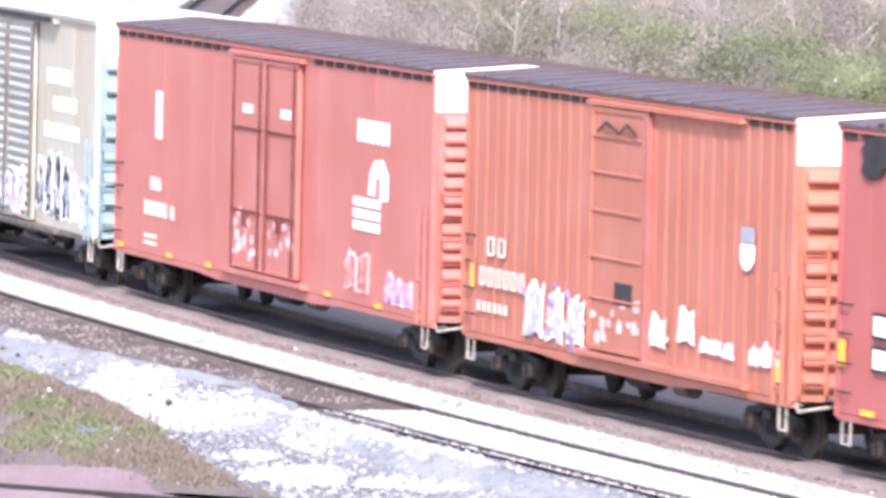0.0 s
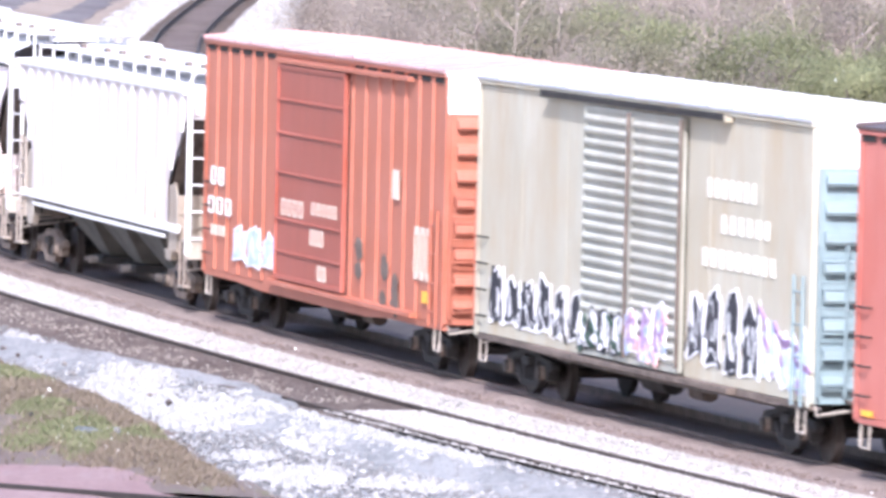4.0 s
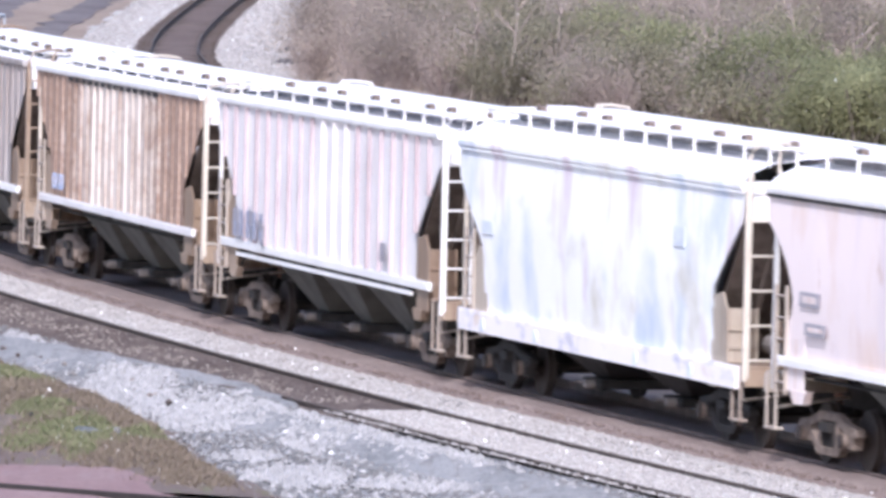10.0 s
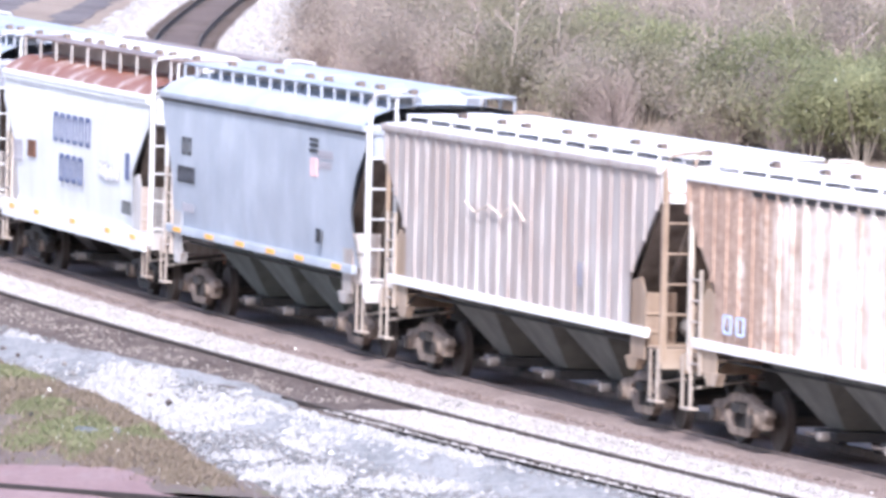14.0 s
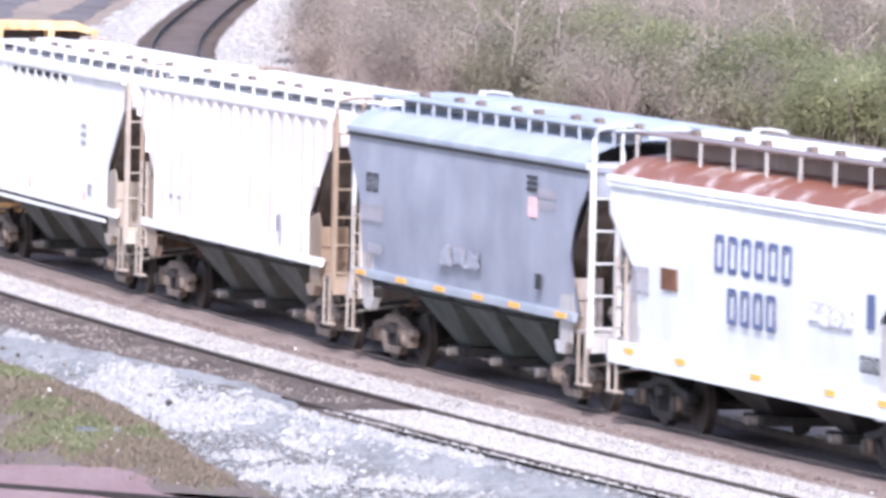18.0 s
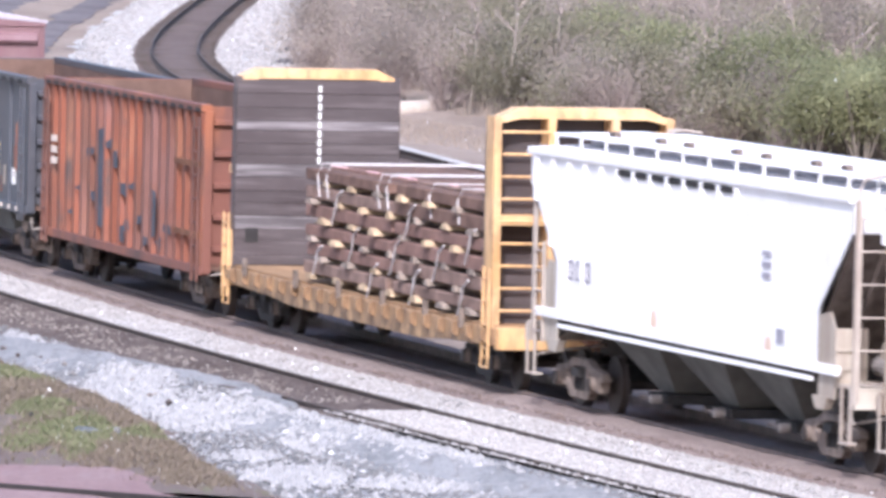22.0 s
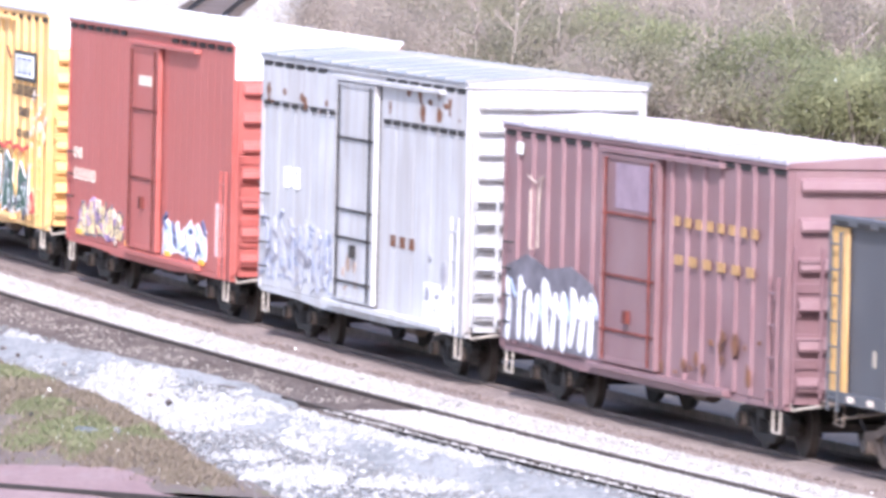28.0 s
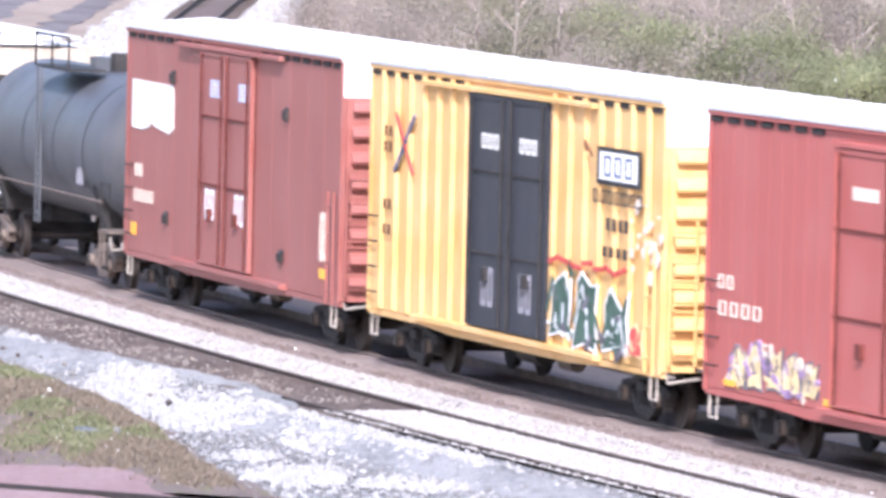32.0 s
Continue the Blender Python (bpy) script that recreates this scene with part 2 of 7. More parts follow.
def strip(offs, s0, s1, step=2.0, wobble=0.0, seed=0.0, line=along):
    """A sheet that follows a line: offs are pairs of offset and height; wobble frays its two long edges."""
    rows = []
    s = s0
    while s <= s1 + 1e-6:
        row = []
        for i, (o, z) in enumerate(offs):
            edge = i in (0, len(offs) - 1)
            o2 = o + (noise.noise((s * 0.35, o * 3.1, seed)) * wobble + noise.noise((s * 1.7, o, seed + 7)) * wobble * 0.5 if edge else 0)
            x, y, _ = line(s, o2)
            row.append((x, y, z + (0 if edge else noise.noise((x * 0.8, y * 0.8, seed)) * 0.03)))
        rows.append(row)
        s += step
    return Mesh().grid(rows)


def land(x, y):
    """Height of the natural ground."""
    z = -0.32 + 0.05 * noise.noise((x * 0.15, y * 0.15, 3.0))
    rim = 292 - 3.1 * (x + 2) if x < 3 else 276.5 - 1.75 * (x - 3)   # foot of the overgrown bank
    rise = min(max((y - rim) / 14, 0), 6)
    side = min(max((x + 4.3) / 3.0, 0), 1)
    return z + rise * 0.75 * side * (1 + 0.25 * noise.noise((x * 0.3, y * 0.1, 1.0)))


ground = Mesh()
xs = sorted(set([-2500, -900, -300, -120, -60] + list(np.arange(-40, 61, 2.0)) + [90, 150, 350, 900, 2500]))
ys = sorted(set([-2500, -800, -200, 0, 60, 100] + list(np.arange(120, 471, 4.0)) + [520, 600, 800, 1500, 3500]))
ground.grid([[(float(x), float(y), land(float(x), float(y))) for x in xs] for y in ys])
setting("ground", ground, DIRT_BROWN, "bare brown dirt ground of the rail yard", "ground", True)

setting("ballast_bed", strip([(-3.0, -0.5), (-1.9, -0.19), (-0.6, -0.16), (0.6, -0.15), (0.83, -0.035), (1.4, -0.05), (1.9, -0.20)], -130, 90, 1.0, 0.14, 1.0), BALLAST_DIRTY,
        "brown grimy ballast under the train's track", "ballast")
setting("ballast_bed", strip([(1.6, -0.22), (1.85, -0.13), (2.3, -0.07), (3.0, -0.05), (3.345, -0.04)], -130, 90, 1.0, 0.06, 2.0), BALLAST_WHITE,
        "strip of fresh white limestone ballast between two tracks", "ballast")
setting("ballast_bed", strip([(3.41, -0.06), (3.6, -0.07), (4.13, -0.08), (4.8, -0.075), (4.95, -0.085), (5.5, -0.20), (6.1, -0.45)], -130, 16.0, 1.0, 0.03, 3.0), BALLAST_MIXED,
        "muddy brown ballast between the rails of the side track", "ballast")
rows = []
for i in range(46):
    row = []
    for o, z in ((3.415, -0.052), (3.6, -0.045), (4.13, -0.04), (4.6, -0.045), (4.83, -0.045), (4.93, -0.07)):
        start = 12.0 + 1.6 * noise.noise((o * 2.3, 1.0, 5.0))
        x, y, _ = along(start + (90 - start) * (i / 45) ** 1.3, o)
        row.append((x, y, z - (0.06 if i == 0 else 0.0)))
    rows.append(row)
setting("ballast_bed", Mesh().grid(rows), BALLAST_WHITE, "white limestone ballast around the side track", "ballast")
rows = []
for s in np.arange(-70, 70.1, 0.75):
    fray = 0.22 * noise.noise((s * 0.9, 0.0, 5.0)) + 0.1 * noise.noise((s * 2.7, 1.0, 5.0)) if s < 11 else 0.0
    edge = float(np.interp(s, (-30, -8, -4, 1, 5.5, 9, 11.5), (6.2, 5.9, 5.25, 4.65, 4.5, 4.6, 4.965))) + fray
    row = []
    for o, z in ((edge, -0.11), (edge + 0.15, -0.045 if s < 11 else -0.09), (edge + 0.7, -0.10), (6.3 + 0.5 * (edge - 4.6), -0.22), (7.5, -0.25), (9.5, -0.24), (12, -0.26), (15, -0.36)):
        x, y, _ = along(float(s), o)
        row.append((x, y, z + 0.02 * noise.noise((x * 1.5, y * 0.8, 5.0))))
    rows.append(row)
setting("gravel_yard", Mesh().grid(rows), GRAVEL_YARD, "blue-grey gravel spread beside the side track", "gravel")

# the rise of rough grass beside the gravel
MOUND_Y = [130, 139, 142.3, 148.9, 155, 161.5, 166.3, 171.3, 185, 200]
MOUND_X = [1.5, -1.5, -2.44, -3.35, -4.06, -4.92, -5.95, -7.04, -11, -16]


def mound_edge(y):
    return float(np.interp(y, MOUND_Y, MOUND_X))


def mound_height(x, y):
    d = mound_edge(y) + 0.35 * noise.noise((y * 0.5, 0, 4.0)) - x
    a = min(max(d / 1.2, -0.3), 1.0)
    b = min(max((y - 143.6) / 2.5, 0.0), 1.0)
    return -0.205 + 0.22 * a * (0.35 + 0.65 * b) + 0.05 * noise.noise((x * 1.1, y * 1.1, 2.0))


setting("grass_bank", Mesh().grid([[(mound_edge(y) + 0.3 - 14 * k / 40, float(y), mound_height(mound_edge(y) + 0.3 - 14 * k / 40, float(y))) for k in range(41)] for y in np.arange(141.5, 186, 0.5)]), SOD,
        "low bank of patchy green and brown grass", "grass", True)
rows = []
for y in np.arange(128, 147.4, 0.8):
    rows.append([(x, float(y) - 0.12 * (x + 4) + 0.25 * noise.noise((x, y * 0.3, 8.0)), -0.045 + 0.015 * noise.noise((x * 2, y * 2, 9.0)) - 0.26 * max(0.0, min(1.0, (x + 4.3) / 1.6)) - 0.20 * max(0.0, min(1.0, (y - 144.8) / 2.4))) for x in np.arange(-14, -1.6, 0.4)])
setting("dirt_path", Mesh().grid(rows), DIRT_RED, "reddish bare dirt beside a rusty rail", "dirt", True)


# ---- rails and ties ----
RAIL = [(-0.07, -0.17), (0.07, -0.17), (0.07, -0.155), (0.012, -0.13), (0.012, -0.045), (0.036, -0.035), (0.036, -0.006), (0.028, 0), (-0.028, 0), (-0.036, -0.006), (-0.036, -0.035), (-0.012, -0.045), (-0.012, -0.13), (-0.07, -0.155)]


def rail_mesh(offset, s0, s1, step, line=along, lift=0.0):
    rows = []
    for s in np.arange(s0, s1 + 0.01, step):
        row = []
        for a, z in RAIL + RAIL[:1]:
            x, y, _ = line(float(s), offset + a)
            row.append((x, y, z + lift))
        rows.append(row)
    return Mesh().grid(rows)


TIE_MESH = Mesh().box(-1.28, 1.28, -0.11, 0.11, -0.34, -0.165).data("tie", TIE, 0.015)


def railway(label, center, s0, s1, ties, line=along, rail_material=None, tie_step=0.56):
    top = tagged(new("railway_track"), label, "railway track", kind="structure")
    for side in (-0.7525, 0.7525):
        part("rail", rail_mesh(center + side, s0, s1, 2.0, line), rail_material or RAIL_TOP, top)
    s = ties[0]
    while s < ties[1]:
        x, y, th = line(s, center)
        part("tie", TIE_MESH, TIE, top, at=pose(x, y, random.uniform(-0.03, -0.008), 0, 0, math.degrees(th) + random.uniform(-1.5, 1.5)))
        s += tie_step * random.uniform(0.93, 1.07)
    return top


railway("main railway track that the freight train rolls on", 0.0, -440, 300, (-62, 48))
side_track = tagged(new("railway_track"), "side track whose near rail is half buried in gravel", "railway track", kind="structure")
part("rail", rail_mesh(3.3775, -130, 90, 2.0), RAIL_DULL, side_track)
part("rail", rail_mesh(4.8825, 9.5, 90, 1.15, along, -0.005), RAIL_DULL, side_track)

# the far track, an S-bend that comes out from behind the train
FAR_Y = [180, 230, 262, 276, 290, 301, 312, 325, 340, 355, 370, 390, 411, 450, 520]
FAR_X = [10.5, 3.2, -1.9, -4.2, -5.3, -6.0, -6.9, -7.9, -8.65, -8.98, -9.06, -9.0, -8.85, -8.2, -6.5]
_fy = np.arange(180, 520, 1.0)
_fx = np.convolve(np.pad(np.interp(_fy, FAR_Y, FAR_X), 6, mode="edge"), np.ones(13) / 13, mode="valid")


def far_line(s, off=0.0):
    """The far track by its depth; off is to the left."""
    x = float(np.interp(s, _fy, _fx))
    g = (float(np.interp(s + 1, _fy, _fx)) - float(np.interp(s - 1, _fy, _fx))) / 2
    th = math.atan(g)
    return x - math.cos(th) * off, s + math.sin(th) * off, -th


railway("far curved track on dark ties", 0.0, 186, 512, (285, 420), far_line, RAIL_DULL)
setting("ballast_bed", strip([(-1.35, -0.20), (0, -0.172), (1.35, -0.20)], 182, 515, 2.0, 0.1, 11.0, far_line), BED_DARK, "dark brown bed of the far curved track", "ballast")
setting("ballast_bed", strip([(-4.2, -0.34), (-3.4, -0.26), (-2.2, -0.23), (-1.2, -0.235)], 285, 515, 2.0, 0.5, 12.0, far_line), BALLAST_WHITE, "white ballast shoulder of the far track", "ballast")
setting("ballast_bed", strip([(1.2, -0.235), (2.2, -0.25), (3.4, -0.29)], 250, 515, 2.0, 0.5, 13.0, far_line), BALLAST_WHITE, "white ballast shoulder of the far track", "ballast")
setting("ballast_bed", strip([(-2.4, -0.30), (-2.0, -0.235), (-1.3, -0.215)], 232, 288, 2.0, 0.12, 16.0, far_line), BALLAST_WHITE, "thin white ballast shoulder of the far track", "ballast")
setting("cinder_road", strip([(4.2, -0.30), (4.9, -0.26), (5.4, -0.28)], 250, 515, 3.0, 0.5, 14.0, far_line), ROAD_GREY, "grey cinder wheel track", "road")
setting("cinder_road", strip([(7.0, -0.33), (9.0, -0.24), (13.0, -0.25), (22.0, -0.3)], 230, 515, 3.0, 0.7, 15.0, far_line), ROAD_GREY, "grey cinder road through the yard", "road")


def near_line(s, off=0.0):
    """The rusty track in the corner, across the view."""
    d = Vector((2.12, -1.65)).normalized()
    return -5.73 + d.x * s - d.y * -off * -1, 140.29 + d.y * s - d.x * off, math.atan2(-d.x, -d.y)


near_track = tagged(new("railway_track"), "single rusty rail in the reddish dirt", "railway track", kind="structure")
part("rail", rail_mesh(0.0, -14, 9, 1.0, near_line, 0.025), STEEL_DARK, near_track)


# ---- running gear, shared by all cars ----
SHARED = {}


def shared(key, make):
    if key not in SHARED:
        SHARED[key] = make()
    return SHARED[key]


def wheelset_mesh():
    m = Mesh().cyl("y", (0, 0), 0.075, -1.16, 1.16, 12)
    for k in (-1, 1):
        a, b = k * 0.685, k * 0.80
        m.cyl("y", (0, 0), 0.455, min(a, a + k * 0.032), max(a, a + k * 0.032), 28)
        m.cyl("y", (0, 0), 0.42, min(a + k * 0.03, b), max(a + k * 0.03, b), 28)
        m.cyl("y", (0, 0), 0.33, min(b, b + k * 0.004), max(b, b + k * 0.004), 24)
        m.cyl("y", (0, 0), 0.13, min(b, b + k * 0.03), max(b, b + k * 0.03), 16)
        m.cyl("y", (0, 0), 0.10, k * 1.16 if k > 0 else -1.22, 1.22 if k > 0 else -1.16, 10)
    return m


WHEELSET = wheelset_mesh().data("wheelset", WHEEL_STEEL)
GEAR = {}


def gear(material):
    """The meshes of a bogie in one steel."""
    if material.name not in GEAR:
        side = Mesh()
        # two openings are left by building the frame from bars
        side.prism("y", [(-1.28, 0.50), (-1.20, 0.60), (-0.72, 0.65), (-0.36, 0.76), (0.36, 0.76), (0.72, 0.65), (1.20, 0.60), (1.28, 0.50), (1.18, 0.44), (0.66, 0.54), (0.33, 0.64), (-0.33, 0.64), (-0.66, 0.54), (-1.18, 0.44)], -0.07, 0.07)
        side.prism("y", [(-0.44, 0.16), (0.44, 0.16), (0.80, 0.44), (0.66, 0.50), (0.36, 0.28), (-0.36, 0.28), (-0.66, 0.50), (-0.80, 0.44)], -0.07, 0.07)
        for k in (-1, 1):
            side.prism("y", [(k * 0.30, 0.27), (k * 0.42, 0.27), (k * 0.42, 0.66), (k * 0.30, 0.66)], -0.06, 0.06)
            side.prism("y", [(k * 0.72, 0.32), (k * 1.10, 0.30), (k * 1.14, 0.54), (k * 0.72, 0.57)], -0.09, 0.09)
        cap = Mesh()
        cap.cyl("y", (0, 0), 0.11, -0.07, 0.07, 12).cyl("y", (0, 0), 0.06, -0.10, 0.10, 8)
        rings_ = []
        for j in range(11):
            r_ = 0.085 if j % 2 else 0.055
            rings_.append([(r_ * math.cos(2 * math.pi * i / 10), r_ * math.sin(2 * math.pi * i / 10), 0.285 + j * 0.022) for i in range(11)])
        springs = Mesh().grid(rings_)
        bolster = Mesh().prism("x", [(-1.16, 0.50), (-0.5, 0.36), (0.5, 0.36), (1.16, 0.50), (1.16, 0.62), (0.4, 0.68), (-0.4, 0.68), (-1.16, 0.62)], -0.20, 0.20)
        bolster.box(-0.9, 0.9, -0.62, -0.52, 0.28, 0.40).box(-0.9, 0.9, 0.52, 0.62, 0.28, 0.40)
        GEAR[material.name] = (side.data("side_frame", material, 0.012), cap.data("axle_box", DUST_STEEL), springs.data("spring", STEEL_DARK), bolster.data("bogie", STEEL_DARK))
    return GEAR[material.name]


WHEELS = []


def bogie(car, x, material):
    side, cap, springs, bolster = gear(material)
    b = part("bogie", bolster, STEEL_DARK, car, at=pose(x, 0, 0))
    for y in (-1.02, 1.02):
        part("side_frame", side, material, b, at=pose(0, y, 0))
        for k in (-0.18, 0.0, 0.18):
            part("spring", springs, material, b, at=pose(k, y, 0))
        for k in (-0.89, 0.89):
            part("axle_box", cap, material, b, at=pose(k, y * 1.09, 0.42))
    for k in (-0.89, 0.89):
        w = part("wheelset", WHEELSET, WHEEL_STEEL, b, at=pose(k, 0, 0.42))
        WHEELS.append((car, w, k))
    return b


def coupler(car, x, way):
    m = Mesh().box(min(x, x + way * 0.75), max(x, x + way * 0.75), -0.07, 0.07, 0.78, 0.92)
    h = x + way * 0.72
    m.prism("z", [(h, -0.14), (h + way * 0.16, -0.16), (h + way * 0.20, 0.02), (h + way * 0.10, 0.06), (h + way * 0.12, 0.15), (h, 0.15)], 0.72, 0.98)
    part("coupler", m, RUST, car, bevel=0.01)
    hose = Mesh().tube([(x + way * 0.1, -0.35, 0.8), (x + way * 0.3, -0.36, 0.62), (x + way * 0.5, -0.33, 0.42), (x + way * 0.75, -0.28, 0.40)], 0.025)
    part("air_hose", hose, STEEL_DARK, car)
    lever = Mesh().tube([(x + way * 0.05, -1.32, 0.95), (x + way * 0.10, -1.30, 0.72), (x + way * 0.12, -0.9, 0.78), (x + way * 0.14, -0.2, 0.86)], 0.026)
    part("uncoupling_lever", lever, LEVER_STEEL, car)


def ladder(car, x, y, z0, z1, material, across="x", width=0.42, rungs=5, name="ladder", bar=0.02):
    """A ladder whose second stile and rungs hang on the first stile."""
    d = width / 2
    u = (1, 0) if across == "x" else (0, 1)
    h = round(z1 - z0, 2)
    stile = shared(("stile", h, bar, material.name), lambda: Mesh().box(-bar, bar, -bar, bar, 0, h).data("stile", material))
    rung = shared(("rung", width, across, bar, material.name), lambda: Mesh().tube([(0, 0, 0), (u[0] * width, u[1] * width, 0)], bar * 0.8).data("rung", material))
    top = part(name, stile, material, car, at=pose(x - u[0] * d, y - u[1] * d, z0))
    part("stile", stile, material, top, at=pose(u[0] * width, u[1] * width, 0))
    for i in range(rungs):
        part("rung", rung, material, top, at=pose(0, 0, h * (i + 0.5) / rungs))
    return top


def grab(car, pts, material, name="grab_iron", r=0.016):
    return part(name, Mesh().tube(pts, r), material, car)


def brake_wheel(car, x, way, z, material, y=-0.55):
    m = Mesh()
    n = 18
    ring = [(x + way * 0.18, y + 0.27 * math.cos(2 * math.pi * i / n), z + 0.27 * math.sin(2 * math.pi * i / n)) for i in range(n + 1)]
    m.tube(ring, 0.018)
    for i in range(3):
        a = math.pi * i / 3
        m.tube([(x + way * 0.18, y + 0.27 * math.cos(a), z + 0.27 * math.sin(a)), (x + way * 0.18, y - 0.27 * math.cos(a), z - 0.27 * math.sin(a))], 0.014)
    m.box(min(x, x + way * 0.16), max(x, x + way * 0.16), y - 0.12, y + 0.12, z - 0.2, z + 0.15)
    part("brake_wheel", m, material, car)


# ---- paintwork that lies on a side ----
def panel(car, rects, material, name="marking", y=-1.445, label=""):
    """Plain painted rectangles (x0, z0, x1, z1) on the camera's side."""
    for x0, z0, x1, z1 in rects:
        part(name, Mesh().box(x0, x1, y - 0.003, y + 0.01, z0, z1), material, car, label)


def lettering(car, rect, count, material, y=-1.445, seed=0, thick=0.35, label=""):
    """A line of plain upright blocks, one for each character; the larger ones are hollow."""
    x0, z0, x1, z1 = rect
    w, h = (x1 - x0) / count, z1 - z0
    m = Mesh()
    if h < 0.19 or count == 1 or thick > 0.45:
        m.box(-w * 0.25, w * 0.25, -0.003, 0.01, z0, z1)
    else:
        a, b = w * 0.33, w * 0.19
        outer = [(-a, z0 + 0.08 * h), (-a * 0.8, z0), (a * 0.8, z0), (a, z0 + 0.08 * h), (a, z1 - 0.08 * h), (a * 0.8, z1), (-a * 0.8, z1), (-a, z1 - 0.08 * h)]
        inner = [(px * b / a, (z0 + z1) / 2 + (pz - (z0 + z1) / 2) * 0.72) for px, pz in outer]
        for k in range(8):
            j = (k + 1) % 8
            m.prism("y", [outer[k], outer[j], inner[j], inner[k]], -0.003, 0.01)
    bar = m.data("letter_bar", material)
    for i in range(count):
        part("letter_bar", bar, material, car, label, at=pose(x0 + w * (i + 0.5), y, 0))


def stroke(m, pts, w, y0, y1):
    """A brush stroke through points of the side, with rounded joints."""
    for (xa, za), (xb, zb) in zip(pts, pts[1:]):
        d = Vector((xb - xa, zb - za))
        if d.length < 1e-6:
            continue
        # lettering is stretched along the car, so the stroke is wider there
        n = Vector((-d.y, d.x)).normalized()
        nx, nz = n.x * w * 1.9, n.y * w
        m.prism("y", [(xa + nx, za + nz), (xa - nx, za - nz), (xb - nx, zb - nz), (xb + nx, zb + nz)], y0, y1)
    for x, z in pts:
        m.prism("y", [(x + 1.9 * w, z), (x, z + 1.4 * w), (x - 1.9 * w, z), (x, z - 1.25 * w)], y0, y1)


def graffiti(car, rect, letters, fill, edge, seed, y=-1.445, weight=0.16, accents=(), label="spray-painted graffiti in tall outlined shapes", spill=0.10):
    """Abstract sprayed shapes: tall spiked blocks with an outline, pale slits and a few dabs of other colours."""
    rnd = random.Random(seed)
    x0, z0, x1, z1 = rect
    w, h = (x1 - x0) / letters, z1 - z0
    rim = min(0.045, h * 0.06)
    for i in range(letters):
        c = x0 + w * (i + 0.5)
        top, low = z1 - h * rnd.uniform(0.0, 0.22), z0 + h * rnd.uniform(0.0, 0.12)
        left, right = -w * rnd.uniform(0.38, 0.55), w * rnd.uniform(0.38, 0.55)
        lean = w * rnd.uniform(-0.12, 0.12)
        peak = rnd.uniform(-0.25, 0.25) * w
        outline = [(left, low), (left * 0.8, low + (top - low) * 0.35), (left * rnd.uniform(0.7, 1.1), low + (top - low) * 0.72), (left * 0.6 + lean, top - h * rnd.uniform(0.05, 0.2)), (peak + lean, top), (right * 0.5 + lean, top - h * rnd.uniform(0.12, 0.28)),
                   (right * rnd.uniform(0.8, 1.1), top - h * rnd.uniform(0.0, 0.12)), (right * rnd.uniform(0.75, 1.0), low + (top - low) * 0.55), (right * rnd.uniform(0.8, 1.1), low + (top - low) * 0.2), (right * 0.9, low), (rnd.uniform(-0.1, 0.3) * w, low + h * rnd.uniform(0.03, 0.12))]
        mid_z = (top + low) / 2
        inner = [(px * (1 - 1.8 * rim / (0.5 * w)) if w > 8 * rim else px * 0.74, mid_z + (pz - mid_z) * (1 - rim / (0.5 * (top - low)))) for px, pz in outline]
        part("graffiti", Mesh().prism("y", [(c + px, pz) for px, pz in outline], y - 0.003, y + 0.01), edge, car, label)
        part("graffiti", Mesh().prism("y", [(c + px, pz) for px, pz in inner], y - 0.006, y + 0.01), fill, car)
        for coat, deep, wide in ((edge, 0.008, 0.34), (fill, 0.010, 0.55)):
            zig = Mesh()
            px, pts = c - 0.45 * w, []
            while px < c + 0.5 * w:
                pts.append((px, rnd.uniform(low, top) if len(pts) % 2 else rnd.uniform(low, low + (top - low) * 0.45)))
                px += w * rnd.uniform(0.14, 0.34)
            stroke(zig, pts, rim * rnd.uniform(wide * 0.7, wide * 1.2), y - deep, y + 0.01)
            part("graffiti", zig, coat, car)
        for _ in range(rnd.choice((1, 2, 2))):
            m = Mesh()
            xs_ = c + rnd.uniform(-0.22, 0.22) * w
            za = low + (top - low) * rnd.uniform(0.15, 0.4)
            stroke(m, [(xs_, za), (xs_ + rnd.uniform(-0.06, 0.06) * w, za + (top - low) * rnd.uniform(0.2, 0.45))], rim * rnd.uniform(0.35, 0.6), y - 0.009, y + 0.01)
            part("graffiti", m, edge, car)
        for k, material in enumerate(accents):
            for _ in range(3):
                px, pz = c + rnd.uniform(-0.5, 0.5) * w, rnd.uniform(low, top)
                m = Mesh()
                stroke(m, [(px, pz), (px + rnd.uniform(-0.25, 0.25), pz + rnd.uniform(-0.15, 0.15))], rnd.uniform(0.02, 0.06), y - 0.011 - 0.001 * k, y + 0.01)
                part("graffiti", m, material, car)


def blotches(car, rect, count, material, seed, size=(0.05, 0.25), y=-1.445, name="stain"):
    rnd = random.Random(seed)
    x0, z0, x1, z1 = rect
    for _ in range(count):
        x, z, r = rnd.uniform(x0, x1), rnd.uniform(z0, z1), rnd.uniform(*size)
        k = rnd.uniform(0.6, 2.0)
        y -= 0.0003
        m = Mesh().prism("y", [(x + r * 1.6 * math.cos(i * math.pi / 5) * rnd.uniform(0.7, 1.2), z + r * k * math.sin(i * math.pi / 5) * rnd.uniform(0.7, 1.2)) for i in range(10)], y - 0.002, y + 0.01)
        part(name, m, material, car)


CARS = []


def car_root(name, label, category, middle, pitch, group):
    e = tagged(new(name), label, category, group)
    CARS.append((e, middle, pitch / 2 - 2.9))
    return e


